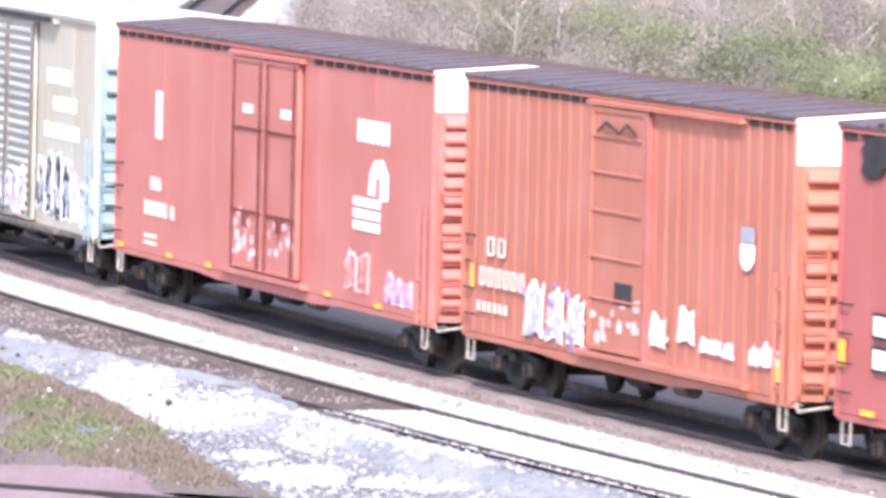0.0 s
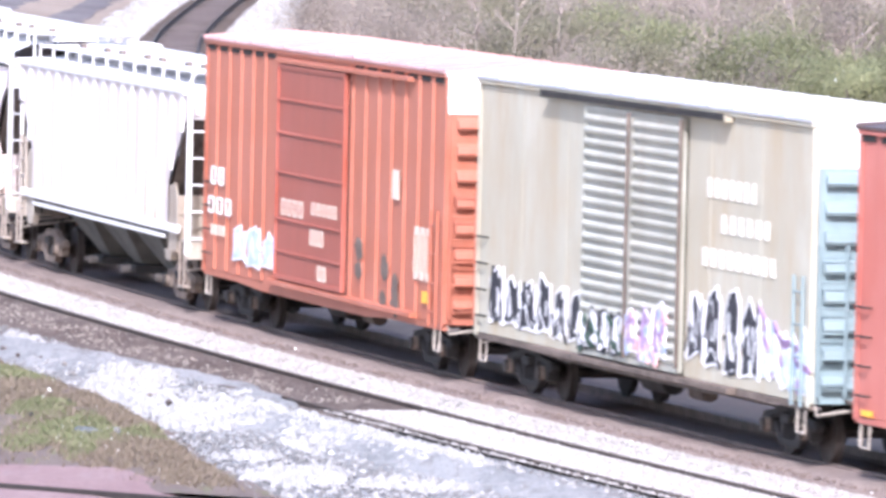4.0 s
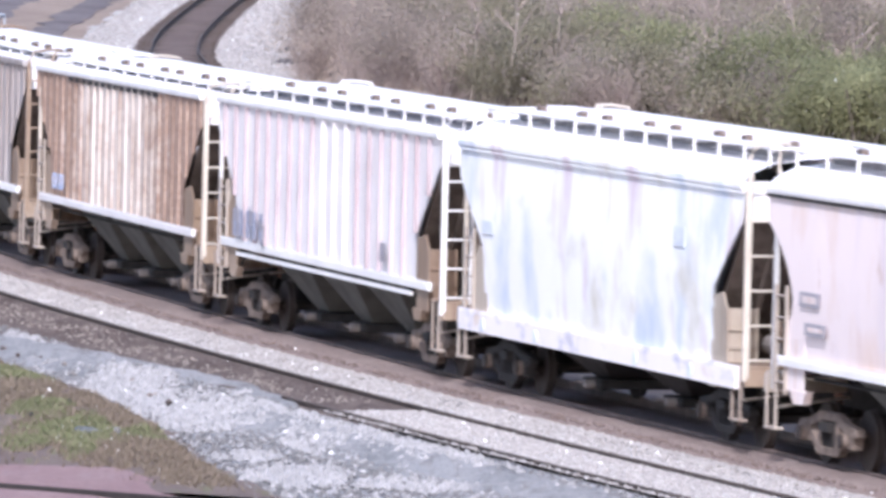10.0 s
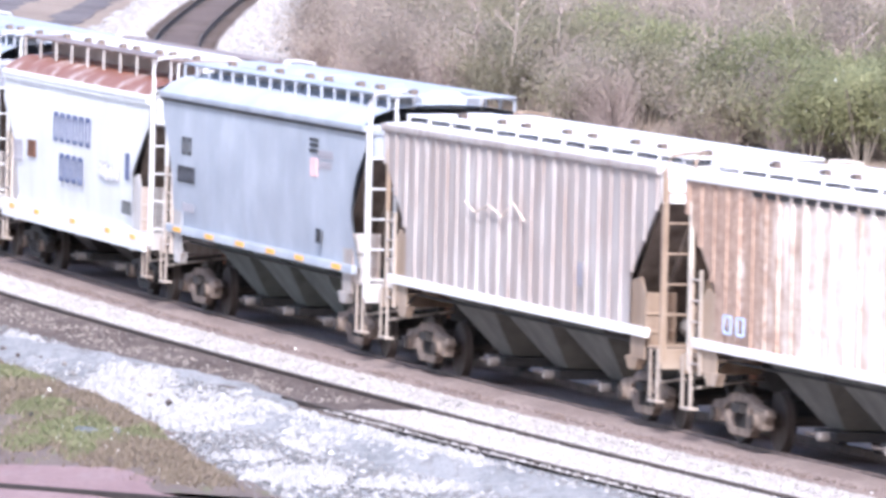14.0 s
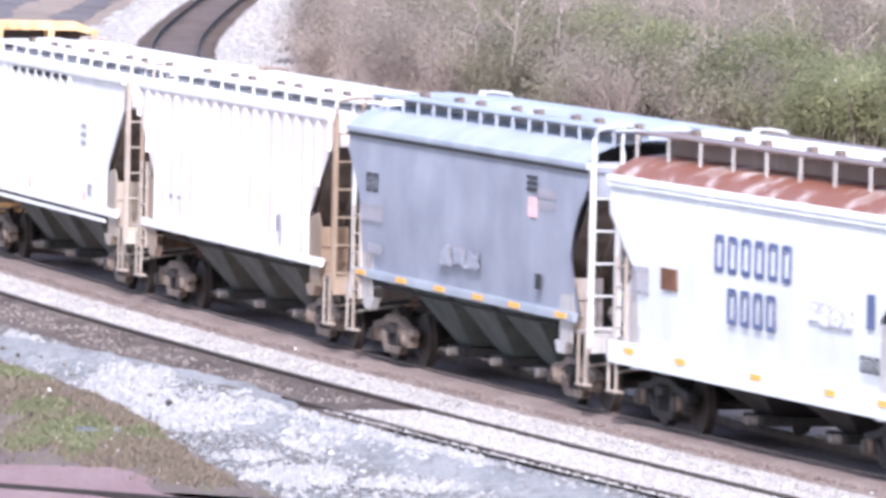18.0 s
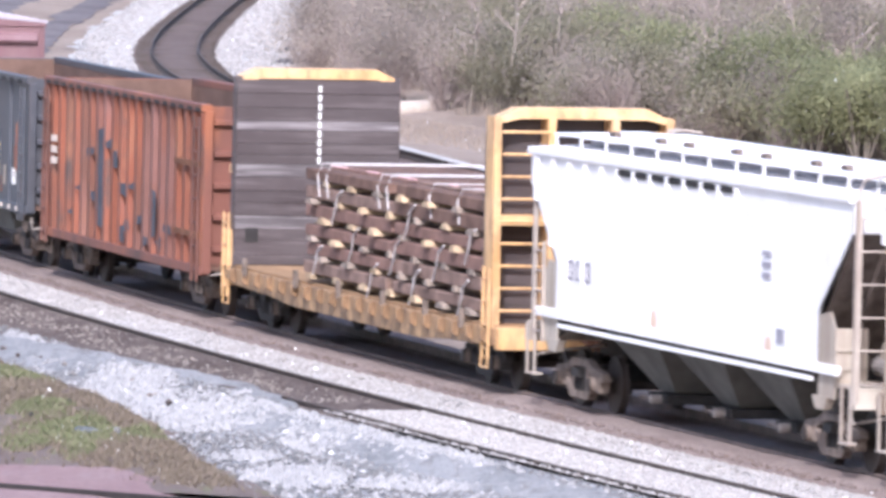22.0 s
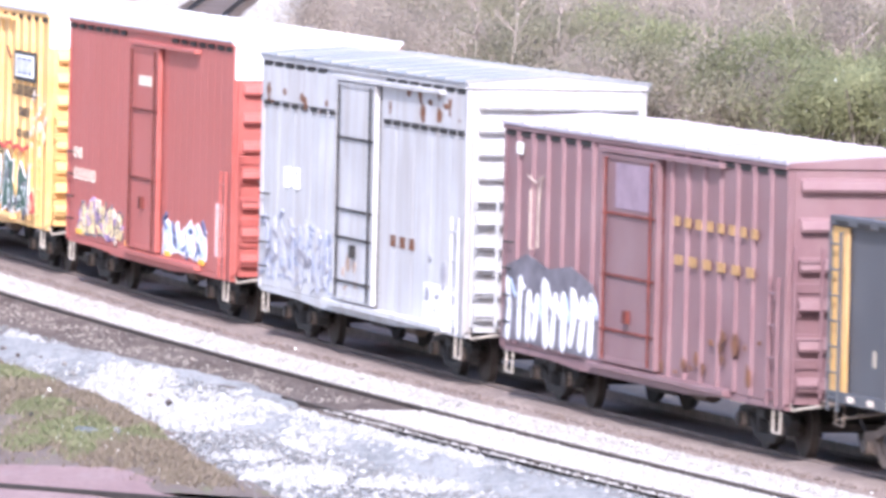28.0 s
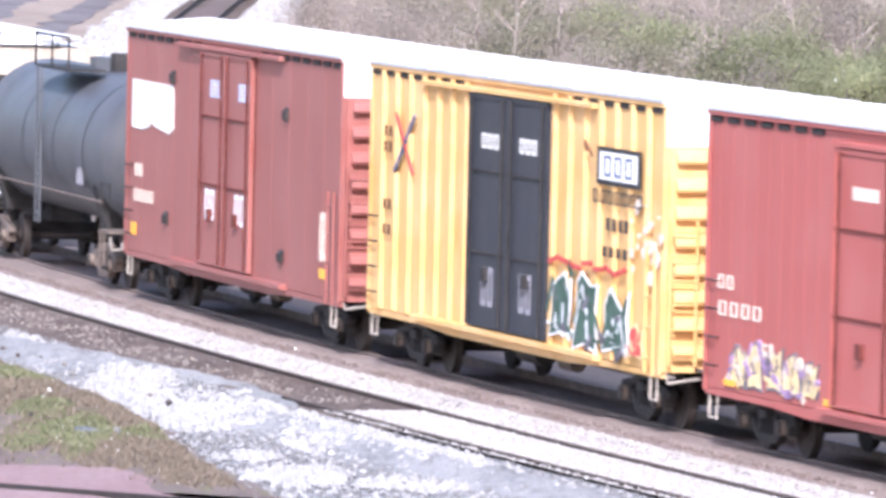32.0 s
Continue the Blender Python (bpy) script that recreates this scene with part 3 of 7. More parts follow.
# ---- boxcar ----
def door_leaf(car, x0, x1, z0, z1, material, bars, rods=True, slats=0, dark=STEEL_DARK):
    d = part("door", Mesh().box(x0, x1, -1.47, -1.41, z0, z1), material, car, bevel=0.012)
    # Added dark backing, a little larger, shows as a gap line round the leaf.
    part("door_gasket", Mesh().box(x0 - 0.035, x1 + 0.035, -1.408, -1.396, z0 - 0.03, z1 + 0.03), dark, d)
    edge = Mesh()
    for a, b in ((x0, x0 + 0.07), (x1 - 0.07, x1)):
        edge.box(a, b, -1.50, -1.46, z0, z1)
    edge.box(x0 + 0.07, x1 - 0.07, -1.495, -1.46, z1 - 0.07, z1)
    edge.box(x0 + 0.07, x1 - 0.07, -1.495, -1.46, z0, z0 + 0.07)
    part("door_edge", edge, material, d)
    for z in bars:
        part("door_bar", Mesh().prism("x", [(-1.47, z - 0.022), (-1.50, z - 0.012), (-1.50, z + 0.012), (-1.47, z + 0.022)], x0 + 0.06, x1 - 0.06), dark if rods else material, d)
    for i in range(slats):
        z = z0 + 0.1 + (z1 - z0 - 0.2) * (i + 0.5) / slats
        h = (z1 - z0 - 0.2) / slats
        part("slat", Mesh().prism("x", [(-1.468, z - h * 0.36), (-1.525, z - h * 0.20), (-1.53, z + h * 0.02), (-1.468, z + h * 0.36)], x0 + 0.08, x1 - 0.08), material, d)
    if rods:
        for x in (x0 + (x1 - x0) * 0.10, x1 - (x1 - x0) * 0.10):
            part("lock_rod", Mesh().tube([(x, -1.515, z0 + 0.03), (x, -1.515, z1 - 0.05)], 0.022), dark, d)
        part("door_handle", Mesh().box((x0 + x1) / 2 - 0.10, (x0 + x1) / 2 + 0.10, -1.54, -1.47, z0 + (z1 - z0) * 0.20, z0 + (z1 - z0) * 0.26), dark, d)
    return d


def boxcar(label, middle, pitch, wall, roof, zb=0.85, zt=4.75, post_step=0.0, post_w=0.09, post_depth=0.045, seam=1.25, doors=(), door_material=None, bars=(), slats=0, rods=True, split=True,
           end_material=None, dark=STEEL_DARK, ribs=8, sill=None, track_top=None, gap=1.95, dash=True, gear_material=None, side_low=True, belly=0.06, group="freight cars of the train"):
    e = car_root("boxcar", label, "boxcar", middle, pitch, group)
    half = (pitch - gap) / 2
    door_material, end_material, sill = door_material or wall, end_material or wall, sill or wall
    gear_material = gear_material or STEEL_DARK
    d0 = min([d[0] for d in doors], default=0)
    d1 = max([d[1] for d in doors], default=0)
    for k in (-1, 1):
        part("side_wall", Mesh().box(-half, half, min(k * 1.40, k * 1.34), max(k * 1.40, k * 1.34), zb, zt), wall, e, bevel=0.01)
        part("top_chord", Mesh().box(-half, half, min(k * 1.40, k * 1.455), max(k * 1.40, k * 1.455), zt - 0.07, zt - 0.004), wall, e, bevel=0.01)
        m = Mesh()
        m.prism("y", [(-half + 0.05, zb - 0.005), (-half + 0.05, zb - 0.09), (d0 - 3.0, zb - 0.10), (d0 - 1.2, zb - 0.10 - belly), (d1 + 1.2, zb - 0.10 - belly), (d1 + 3.0, zb - 0.10), (half - 0.05, zb - 0.09), (half - 0.05, zb - 0.005)],
                min(k * 1.30, k * 1.40), max(k * 1.30, k * 1.40))
        part("side_sill", m, sill, e)
        for x in (-half, half):
            part("corner_post", Mesh().box(min(x, x - math.copysign(0.13, x)), max(x, x - math.copysign(0.13, x)), min(k * 1.40, k * 1.425), max(k * 1.40, k * 1.425), zb - 0.05, zt - 0.08), wall, e, bevel=0.008)
        if post_step:
            n = int(2 * half / post_step)
            post = shared(("post", zb, zt, post_w, post_depth, wall.name), lambda: Mesh().prism("z", [(-post_w / 2, 0), (post_w / 2, 0), (post_w / 3, -post_depth), (-post_w / 3, -post_depth)], zb + 0.03, zt - 0.08).data("side_post", wall))
            for i in range(1, n):
                x = -half + 2 * half * i / n
                if k < 0 and d0 - 0.08 < x < d1 + 0.08:
                    continue
                part("side_post", post, wall, e, at=pose(x, k * 1.399, 0, 0, 0, 0 if k < 0 else 180))
        elif seam:
            line = shared(("seam", zb, zt, wall.name), lambda: Mesh().box(-0.022, 0.022, -0.005, 0.0, zb + 0.03, zt - 0.08).data("side_seam", wall))
            n = int(2 * half / seam)
            for i in range(1, n):
                x = -half + 2 * half * i / n
                if k < 0 and d0 - 0.08 < x < d1 + 0.08:
                    continue
                part("side_seam", line, wall, e, at=pose(x, k * 1.399, 0, 0, 0, 0 if k < 0 else 180))
    # Dark bars below the eave paint in the shadow of its recesses.
    if dash:
        step = post_step if post_step > 0.4 else 0.75
        n = int(2 * half / step)
        shade_bar = Mesh().prism("x", [(-1.398, zt - 0.17), (-1.43, zt - 0.155), (-1.43, zt - 0.095), (-1.398, zt - 0.075)], -step * 0.33, step * 0.33).data("eave_slot", STEEL_DARK)
        for i in range(n):
            x = -half + 2 * half * (i + 0.5) / n
            if not d0 - 0.6 < x < d1 + 0.6:
                part("eave_slot", shade_bar, STEEL_DARK, e, at=pose(x, 0, 0))
    # roof
    m = Mesh().prism("x", [(-1.47, zt), (-1.47, zt + 0.04), (-0.7, zt + 0.115), (0, zt + 0.15), (0.7, zt + 0.115), (1.47, zt + 0.04), (1.47, zt)], -half - 0.03, half + 0.03)
    part("roof", m, roof, e)
    cap = shared(("cap", roof.name, zt), lambda: Mesh().prism("x", [(-1.475, zt + 0.035), (-1.475, zt + 0.075), (0, zt + 0.185), (1.475, zt + 0.075), (1.475, zt + 0.035), (0, zt + 0.145)], -0.04, 0.04).data("roof_seam", roof))
    n = int(2 * half / 1.2)
    for i in range(n + 1):
        part("roof_seam", cap, roof, e, at=pose(-half + 2 * half * i / n, 0, 0))
    # ends
    for way in (-1, 1):
        x = way * half
        wallm = Mesh().box(min(x, x - way * 0.06), max(x, x - way * 0.06), -1.335, 1.335, zb, zt - 0.01)
        end = part("end_wall", wallm, end_material, e)
        rib = shared(("rib", end_material.name, way), lambda: Mesh().prism("y", [(0, -0.035), (way * 0.10, -0.075), (way * 0.125, -0.03), (way * 0.075, 0.08), (0, 0.13)], -1.25, 1.25).data("end_rib", end_material))
        for i in range(ribs):
            part("end_rib", rib, end_material, end, at=pose(x, 0, zb + 0.25 + (zt - zb - (1.05 if zt > 4.7 else 0.55)) * i / max(ribs - 1, 1)))
        part("end_cap", Mesh().prism("x", [(-1.42, zt - 0.05), (-1.42, zt + 0.02), (0, zt + 0.13), (1.42, zt + 0.02), (1.42, zt - 0.05)], min(x, x + way * 0.035), max(x, x + way * 0.035)), WHITE_MARK if zt > 4.7 else end_material, end)
        if zt > 4.7:
            part("end_band", Mesh().box(min(x, x + way * 0.012), max(x, x + way * 0.012), -1.39, 1.39, zt - 0.62, zt - 0.055), WHITE_MARK, end, "white painted band under the roof")
        ladder(e, x + way * 0.16, -1.15 * way, zb + 0.1, zb + 2.2 if side_low else zt - 0.2, end_material, "y", 0.40, 6)
        part("end_platform", Mesh().box(min(x + way * 0.03, x + way * 0.30), max(x + way * 0.03, x + way * 0.30), -0.9, 0.9, zb + 0.02, zb + 0.06), STEEL_MID, e)
        coupler(e, x - way * 0.1, way)
        brake_wheel(e, x + way * 0.05, way, zt - 1.9, STEEL_MID, -0.4) if way > 0 else None
        # side ladder and stirrups on the camera's side and on the other
        for k in (-1, 1):
            xs_ = x - way * 0.42
            if way == 1 or k == 1:
                ladder(e, xs_, k * 1.475, zb - 0.05, zb + 1.75, wall if k > 0 else end_material, "x", 0.42, 4)
            else:
                for z in (1.15, 1.55, 1.95, 2.35):
                    grab(e, [(xs_ - 0.2, k * 1.405, z), (xs_ - 0.2, k * 1.47, z), (xs_ + 0.2, k * 1.47, z), (xs_ + 0.2, k * 1.405, z)], STEEL_DARK)
            grab(e, [(xs_ - 0.18, k * 1.38, zb - 0.06), (xs_ - 0.17, k * 1.39, zb - 0.42), (xs_ + 0.17, k * 1.39, zb - 0.42), (xs_ + 0.18, k * 1.38, zb - 0.06)], LEVER_STEEL, "stirrup", 0.022)
        bogie(e, way * (half - 1.95), gear_material)
    # doors on both sides would not be told from the wall behind; they are built on the camera's side
    for x0, x1, z0, z1 in doors:
        if split:
            mid = (x0 + x1) / 2
            for a, b in ((x0, mid - 0.02), (mid + 0.02, x1)):
                door_leaf(e, a, b, z0, z1, door_material, bars, rods, slats, dark)
        else:
            door_leaf(e, x0, x1, z0, z1, door_material, bars, rods, slats, dark)
        a, b = track_top or (x0 - 0.5, x1 + 0.5)
        part("door_track", Mesh().prism("x", [(-1.40, z1 + 0.02), (-1.52, z1 + 0.02), (-1.52, z1 + 0.075), (-1.46, z1 + 0.095), (-1.40, z1 + 0.095)], a, b), wall, e)
        part("door_track", Mesh().prism("x", [(-1.40, z0 - 0.03), (-1.53, z0 - 0.05), (-1.53, z0 - 0.12), (-1.40, z0 - 0.14)], a - 0.4, b + 0.4), sill, e)
    # underframe
    part("centre_sill", Mesh().box(-half + 0.2, half - 0.2, -0.22, 0.22, 0.62, zb), STEEL_DARK, e)
    part("floor", Mesh().box(-half + 0.02, half - 0.02, -1.33, 1.33, zb - 0.005, zb + 0.08), STEEL_DARK, e)
    bearer = shared(("bearer", zb), lambda: Mesh().prism("x", [(-1.29, zb - 0.02), (-1.29, zb - 0.10), (-0.4, zb - 0.28), (0.4, zb - 0.28), (1.29, zb - 0.10), (1.29, zb - 0.02)], -0.05, 0.05).data("crossbearer", STEEL_DARK))
    for i in range(6):
        part("crossbearer", bearer, STEEL_DARK, e, at=pose(-half + 4.2 + (2 * half - 8.4) * i / 5, 0, 0))
    part("air_reservoir", Mesh().cyl("x", (-0.75, 0.62), 0.17, -1.3, -0.1, 14), STEEL_DARK, e)
    part("brake_cylinder", Mesh().cyl("x", (-0.8, 0.60), 0.13, 1.2, 1.9, 12), STEEL_MID, e)
    part("brake_rod", Mesh().tube([(1.9, -0.6, 0.6), (half - 3.2, -0.3, 0.52)], 0.02), STEEL_MID, e)
    return e


# ---- the boxcars, from the head of the train ----
RED_BRIGHT = paint("bright_red_paint", (0.46, 0.128, 0.097), (0.22, 0.07, 0.06), 0.2, fade=0.08, pieces=0.03)
RED_ORANGE = paint("orange_red_paint", (0.43, 0.13, 0.076), (0.22, 0.09, 0.06), 0.34, fade=0.07, pieces=0.04)
RED_OXIDE = paint("oxide_red_paint", (0.36, 0.085, 0.055), (0.17, 0.07, 0.05), 0.30, fade=0.06)
RED_SALMON = paint("faded_red_paint", (0.385, 0.093, 0.08), (0.24, 0.08, 0.065), 0.25, fade=0.05, pieces=0.02)
RED_BROWN = paint("brown_red_paint", (0.30, 0.092, 0.078), (0.17, 0.07, 0.055), 0.2, fade=0.06, pieces=0.02)
MAROON = paint("dull_maroon_paint", (0.185, 0.093, 0.107), (0.25, 0.165, 0.155), 0.4, fade=0.08, pieces=0.05)
BEIGE = paint("weathered_beige_paint", (0.475, 0.455, 0.37), (0.42, 0.32, 0.20), 0.75, fade=0.14, pieces=0.02, lo=0.44, hi=0.75, streak=(0.8, 0.8, 0.25))
BEIGE_DOOR = paint("weathered_grey_green_paint", (0.41, 0.415, 0.36), (0.30, 0.20, 0.13), 0.5)
TEAL = paint("pale_teal_paint", (0.225, 0.30, 0.325), (0.16, 0.16, 0.155), 0.45, fade=0.04)
ZINC_WHITE = paint("dirty_white_paint", (0.49, 0.50, 0.54), (0.30, 0.25, 0.22), 0.65, pieces=0.03, lo=0.42, hi=0.72)
YELLOW = paint("yellow_paint", (0.74, 0.42, 0.115), (0.44, 0.24, 0.09), 0.32, pieces=0.05)
BLACK_DOOR = paint("black_door_paint", (0.024, 0.027, 0.038), (0.06, 0.055, 0.06), 0.3, fade=0.02)
ROOF_RED = paint("reddish_roof", (0.50, 0.27, 0.26), (0.30, 0.2, 0.2), 0.35, 0.5)
ROOF_MAUVE = paint("mauve_galvanised_roof", (0.40, 0.36, 0.42), (0.25, 0.2, 0.22), 0.35, 0.5, metal=0.2)

RED_DARK = plain("dark_red_grimy_steel", (0.13, 0.036, 0.03), 0.8, 0.0, 0.35)
head = boxcar("faded red boxcar with framed white stencil panels", 217.4, 18.2, RED_SALMON, ROOF_TAR, zb=0.85, dark=RED_DARK, doors=[(-1.5, 1.5, 1.0, 4.55)], bars=(2.0, 3.4), ribs=9)
for z in (1.52, 1.97):
    panel(head, [(-6.55, z - 0.03, -5.9, z + 0.33)], BLACK_MARK, "stencil_panel")
    panel(head, [(-6.48, z + 0.02, -5.97, z + 0.28)], WHITE_MARK, y=-1.451)
panel(head, [(-6.98, 0.88, -6.42, 0.96), (-7.96, 1.49, -7.69, 1.86)], ORANGE_MARK, "reflector", label="orange reflector sheeting")
blotches(head, (-7.3, 4.3, -5.8, 4.5), 6, STEEL_DARK, 3)

car_b = boxcar("orange-red ribbed boxcar with silver graffiti and one sliding door", 198.75, 19.1, RED_ORANGE, ROOF_TAR, zb=0.86, post_step=0.56, post_w=0.09, post_depth=0.012, doors=[(-1.38, 1.40, 1.02, 4.58)],
               bars=(1.78, 2.38, 3.06, 3.62, 4.15), rods=False, split=False, ribs=10, track_top=(-1.6, 6.2))
part("door_post", Mesh().box(1.42, 1.56, -1.50, -1.40, 0.95, 4.6), RED_BROWN, car_b)
part("door_bar", Mesh().tube([(-0.9, -1.53, 4.22), (-0.5, -1.53, 4.36), (0.2, -1.53, 4.22), (0.6, -1.53, 4.36), (1.1, -1.53, 4.22)], 0.022), STEEL_DARK, car_b)
lettering(car_b, (-7.26, 2.08, -6.04, 2.37), 2, CREAM_MARK, seed=1)
lettering(car_b, (-7.62, 1.61, -4.96, 1.90), 6, CREAM_MARK, seed=2)
lettering(car_b, (-7.74, 1.22, -5.90, 1.37), 6, CREAM_MARK, seed=3)
part("logo", Mesh().prism("y", [(6.15, 2.95), (6.75, 2.95), (6.75, 3.17), (6.15, 3.17)], -1.448, -1.43), GREY_MARK, car_b)
part("logo", Mesh().prism("y", [(6.15, 2.93), (6.15, 2.68), (6.3, 2.58), (6.45, 2.55), (6.6, 2.58), (6.75, 2.68), (6.75, 2.93)], -1.449, -1.43), WHITE_MARK, car_b)
panel(car_b, [(-0.06, 1.73, 0.85, 2.05)], STEEL_DARK, "stain", y=-1.475)
graffiti(car_b, (-4.99, 0.92, -1.60, 1.97), 3, SPRAY_SILVER, SPRAY_WHITE, 11, accents=(SPRAY_VIOLET,), label="silver and white spray-painted graffiti")
graffiti(car_b, (1.72, 1.18, 2.62, 1.78), 1, SPRAY_WHITE, SPRAY_PINK, 12)
graffiti(car_b, (3.12, 1.30, 3.95, 1.94), 1, SPRAY_WHITE, SPRAY_WHITE, 13, weight=0.25)
graffiti(car_b, (4.27, 1.26, 5.92, 1.52), 3, SPRAY_WHITE, SPRAY_PINK, 14)
graffiti(car_b, (6.68, 1.24, 8.15, 1.62), 3, SPRAY_WHITE, SPRAY_PINK, 15)
blotches(car_b, (-1.2, 1.15, 1.2, 1.75), 14, SPRAY_PINK, 16, (0.03, 0.10), y=-1.474)
panel(car_b, [(-8.1, 1.55, -7.9, 1.95), (7.9, 1.1, 8.2, 1.45)], YELLOW_MARK, "reflector")

car_a = boxcar("long bright red boxcar with twin plug doors and white emblems", 176.25, 25.9, RED_BRIGHT, ROOF_TAR, zb=0.86, seam=3.6, dark=RED_DARK, doors=[(-2.26, 2.80, 1.02, 4.55)], bars=(1.98, 3.36), ribs=13, track_top=(-2.5, 3.0))
lettering(car_a, (-8.89, 2.89, -7.97, 3.71), 1, WHITE_MARK, seed=4, thick=0.45, y=-1.415)
lettering(car_a, (-9.08, 1.98, -8.11, 2.21), 2, CREAM_MARK, seed=5, y=-1.415)
lettering(car_a, (-9.53, 1.53, -7.58, 1.79), 5, CREAM_MARK, seed=6, y=-1.415)
panel(car_a, [(-7.35, 1.53, -7.05, 1.77)], CREAM_MARK, y=-1.415)
for z in (1.02, 1.14):
    lettering(car_a, (-9.52, z, -8.4, z + 0.07), 5, CREAM_MARK, seed=7, y=-1.415)
lettering(car_a, (6.71, 3.47, 9.01, 3.83), 7, WHITE_MARK, seed=8, thick=0.48, y=-1.415)
part("logo", Mesh().prism("y", [(7.6, 2.64), (7.7, 3.0), (8.0, 3.2), (8.5, 3.23), (8.9, 3.0), (8.9, 2.60), (8.45, 2.56), (8.4, 2.95), (8.05, 2.9), (8.0, 2.64)], -1.418, -1.40), WHITE_MARK, car_a, "white emblem")
for z in (2.06, 2.25, 2.44):
    panel(car_a, [(6.6, z, 8.42, z + 0.145)], WHITE_MARK, "logo", y=-1.418, label="white emblem stripe")
for x in (-1.43, 1.45):
    panel(car_a, [(x, 3.62, x + 0.70, 3.77)], WHITE_MARK, "placard", y=-1.475)
graffiti(car_a, (6.13, 0.98, 7.82, 1.79), 2, RED_BRIGHT, SPRAY_PINK, 17, y=-1.415, weight=0.12)
graffiti(car_a, (8.90, 0.95, 10.79, 1.54), 3, SPRAY_VIOLET, SPRAY_PINK, 18, y=-1.415)
blotches(car_a, (-2.0, 1.2, -0.3, 1.95), 16, SPRAY_PINK, 19, (0.03, 0.09), y=-1.474)
blotches(car_a, (0.6, 1.2, 2.5, 1.95), 16, SPRAY_PINK, 20, (0.03, 0.09), y=-1.474)
for x in (-11.4, -7.3, -4.1, -1.1, 1.85, 4.9, 8.5, 11.4):
    panel(car_a, [(x - 0.22, 0.88, x + 0.22, 0.96)], ORANGE_MARK, "reflector", y=-1.43, label="orange reflector sheeting")

PALE_STENCIL = plain("worn_white_stencil", (0.72, 0.70, 0.65), 0.7, 0.0, 0.15, 4.0)
car_c = boxcar("weathered beige boxcar with louvred double doors and black graffiti", 153.7, 19.2, BEIGE, ROOF_ZINC, zb=0.88, seam=2.4, doors=[(-2.56, 2.51, 0.92, 4.58)], door_material=BEIGE_DOOR,
               bars=(), slats=20, rods=False, end_material=TEAL, ribs=8, track_top=(-4.74, 4.72), dash=False, sill=STEEL_MID)
part("door_track", Mesh().box(-4.74, 4.72, -1.56, -1.55, 4.62, 4.72), STEEL_DARK, car_c)
part("lock_rod", Mesh().tube([(2.6, -1.54, 1.0), (2.6, -1.54, 4.55)], 0.03), STEEL_MID, car_c)
part("lock_rod", Mesh().tube([(-0.02, -1.56, 1.0), (-0.02, -1.56, 4.55)], 0.03), STEEL_MID, car_c)
for rect, n in (((3.5, 3.5, 6.0, 3.78), 7), ((4.2, 3.02, 6.7, 3.28), 6), ((3.3, 2.52, 7.0, 2.78), 9)):
    lettering(car_c, rect, n, PALE_STENCIL, y=-1.42, thick=0.5, label="worn white stencil bar")
graffiti(car_c, (-7.81, 0.96, -2.6, 2.0), 6, SPRAY_BLACK, SPRAY_WHITE, 21, y=-1.42, weight=0.19, label="black graffiti shapes outlined in white")
graffiti(car_c, (-2.62, 0.96, -0.15, 1.68), 4, SPRAY_WHITE, SPRAY_BLACK, 22, y=-1.535, accents=(SPRAY_GREEN,))
graffiti(car_c, (-0.05, 0.98, 2.1, 1.95), 3, SPRAY_VIOLET, SPRAY_WHITE, 23, y=-1.535, accents=(SPRAY_PINK, SPRAY_BLUE), label="violet and pale blue graffiti")
graffiti(car_c, (2.65, 0.98, 6.3, 2.36), 4, SPRAY_BLACK, SPRAY_WHITE, 24, y=-1.42, weight=0.2, label="tall black graffiti shapes outlined in white")
graffiti(car_c, (6.3, 0.95, 8.66, 2.05), 5, SPRAY_BLUE, SPRAY_WHITE, 25, y=-1.42, accents=(SPRAY_VIOLET,), label="pale blue graffiti shapes")

car_d = boxcar("orange-red ribbed boxcar with a plug door and blue-white graffiti", 134.6, 19.0, RED_ORANGE, ROOF_RED, zb=0.86, post_step=0.86, post_w=0.14, post_depth=0.035, doors=[(-2.81, 2.02, 1.0, 4.53)], door_material=RED_OXIDE,
               bars=(1.45, 1.98, 2.75, 3.40, 3.95), rods=False, split=False, ribs=8, track_top=(-2.9, 6.4))
lettering(car_d, (-7.96, 2.32, -6.80, 2.63), 2, WHITE_MARK, seed=12)
lettering(car_d, (-8.14, 1.83, -6.21, 2.12), 3, WHITE_MARK, seed=13)
lettering(car_d, (-7.86, 1.47, -6.71, 1.65), 4, CREAM_MARK, seed=14)
graffiti(car_d, (-6.08, 1.03, -2.90, 1.86), 3, SPRAY_BLUE, SPRAY_WHITE, 27, weight=0.22, label="white and pale blue graffiti")
for rect, n in (((-2.47, 2.05, -0.78, 2.33), 4), ((-0.29, 2.15, 1.60, 2.36), 5), ((-0.37, 1.65, 0.66, 1.92), 3), ((0.2, 1.1, 0.9, 1.35), 2)):
    lettering(car_d, rect, n, CREAM_MARK, seed=n, y=-1.475)
lettering(car_d, (6.65, 1.48, 7.80, 2.31), 3, CREAM_MARK, seed=15, thick=0.25)
panel(car_d, [(5.19, 2.66, 5.61, 3.13)], CREAM_MARK)
panel(car_d, [(7.28, 1.14, 7.83, 1.32)], ORANGE_MARK, "reflector")
blotches(car_d, (4.5, 0.95, 5.6, 1.85), 10, STEEL_MID, 28, (0.06, 0.2))
blotches(car_d, (2.6, 1.2, 3.3, 1.85), 5, STEEL_MID, 29, (0.06, 0.16))

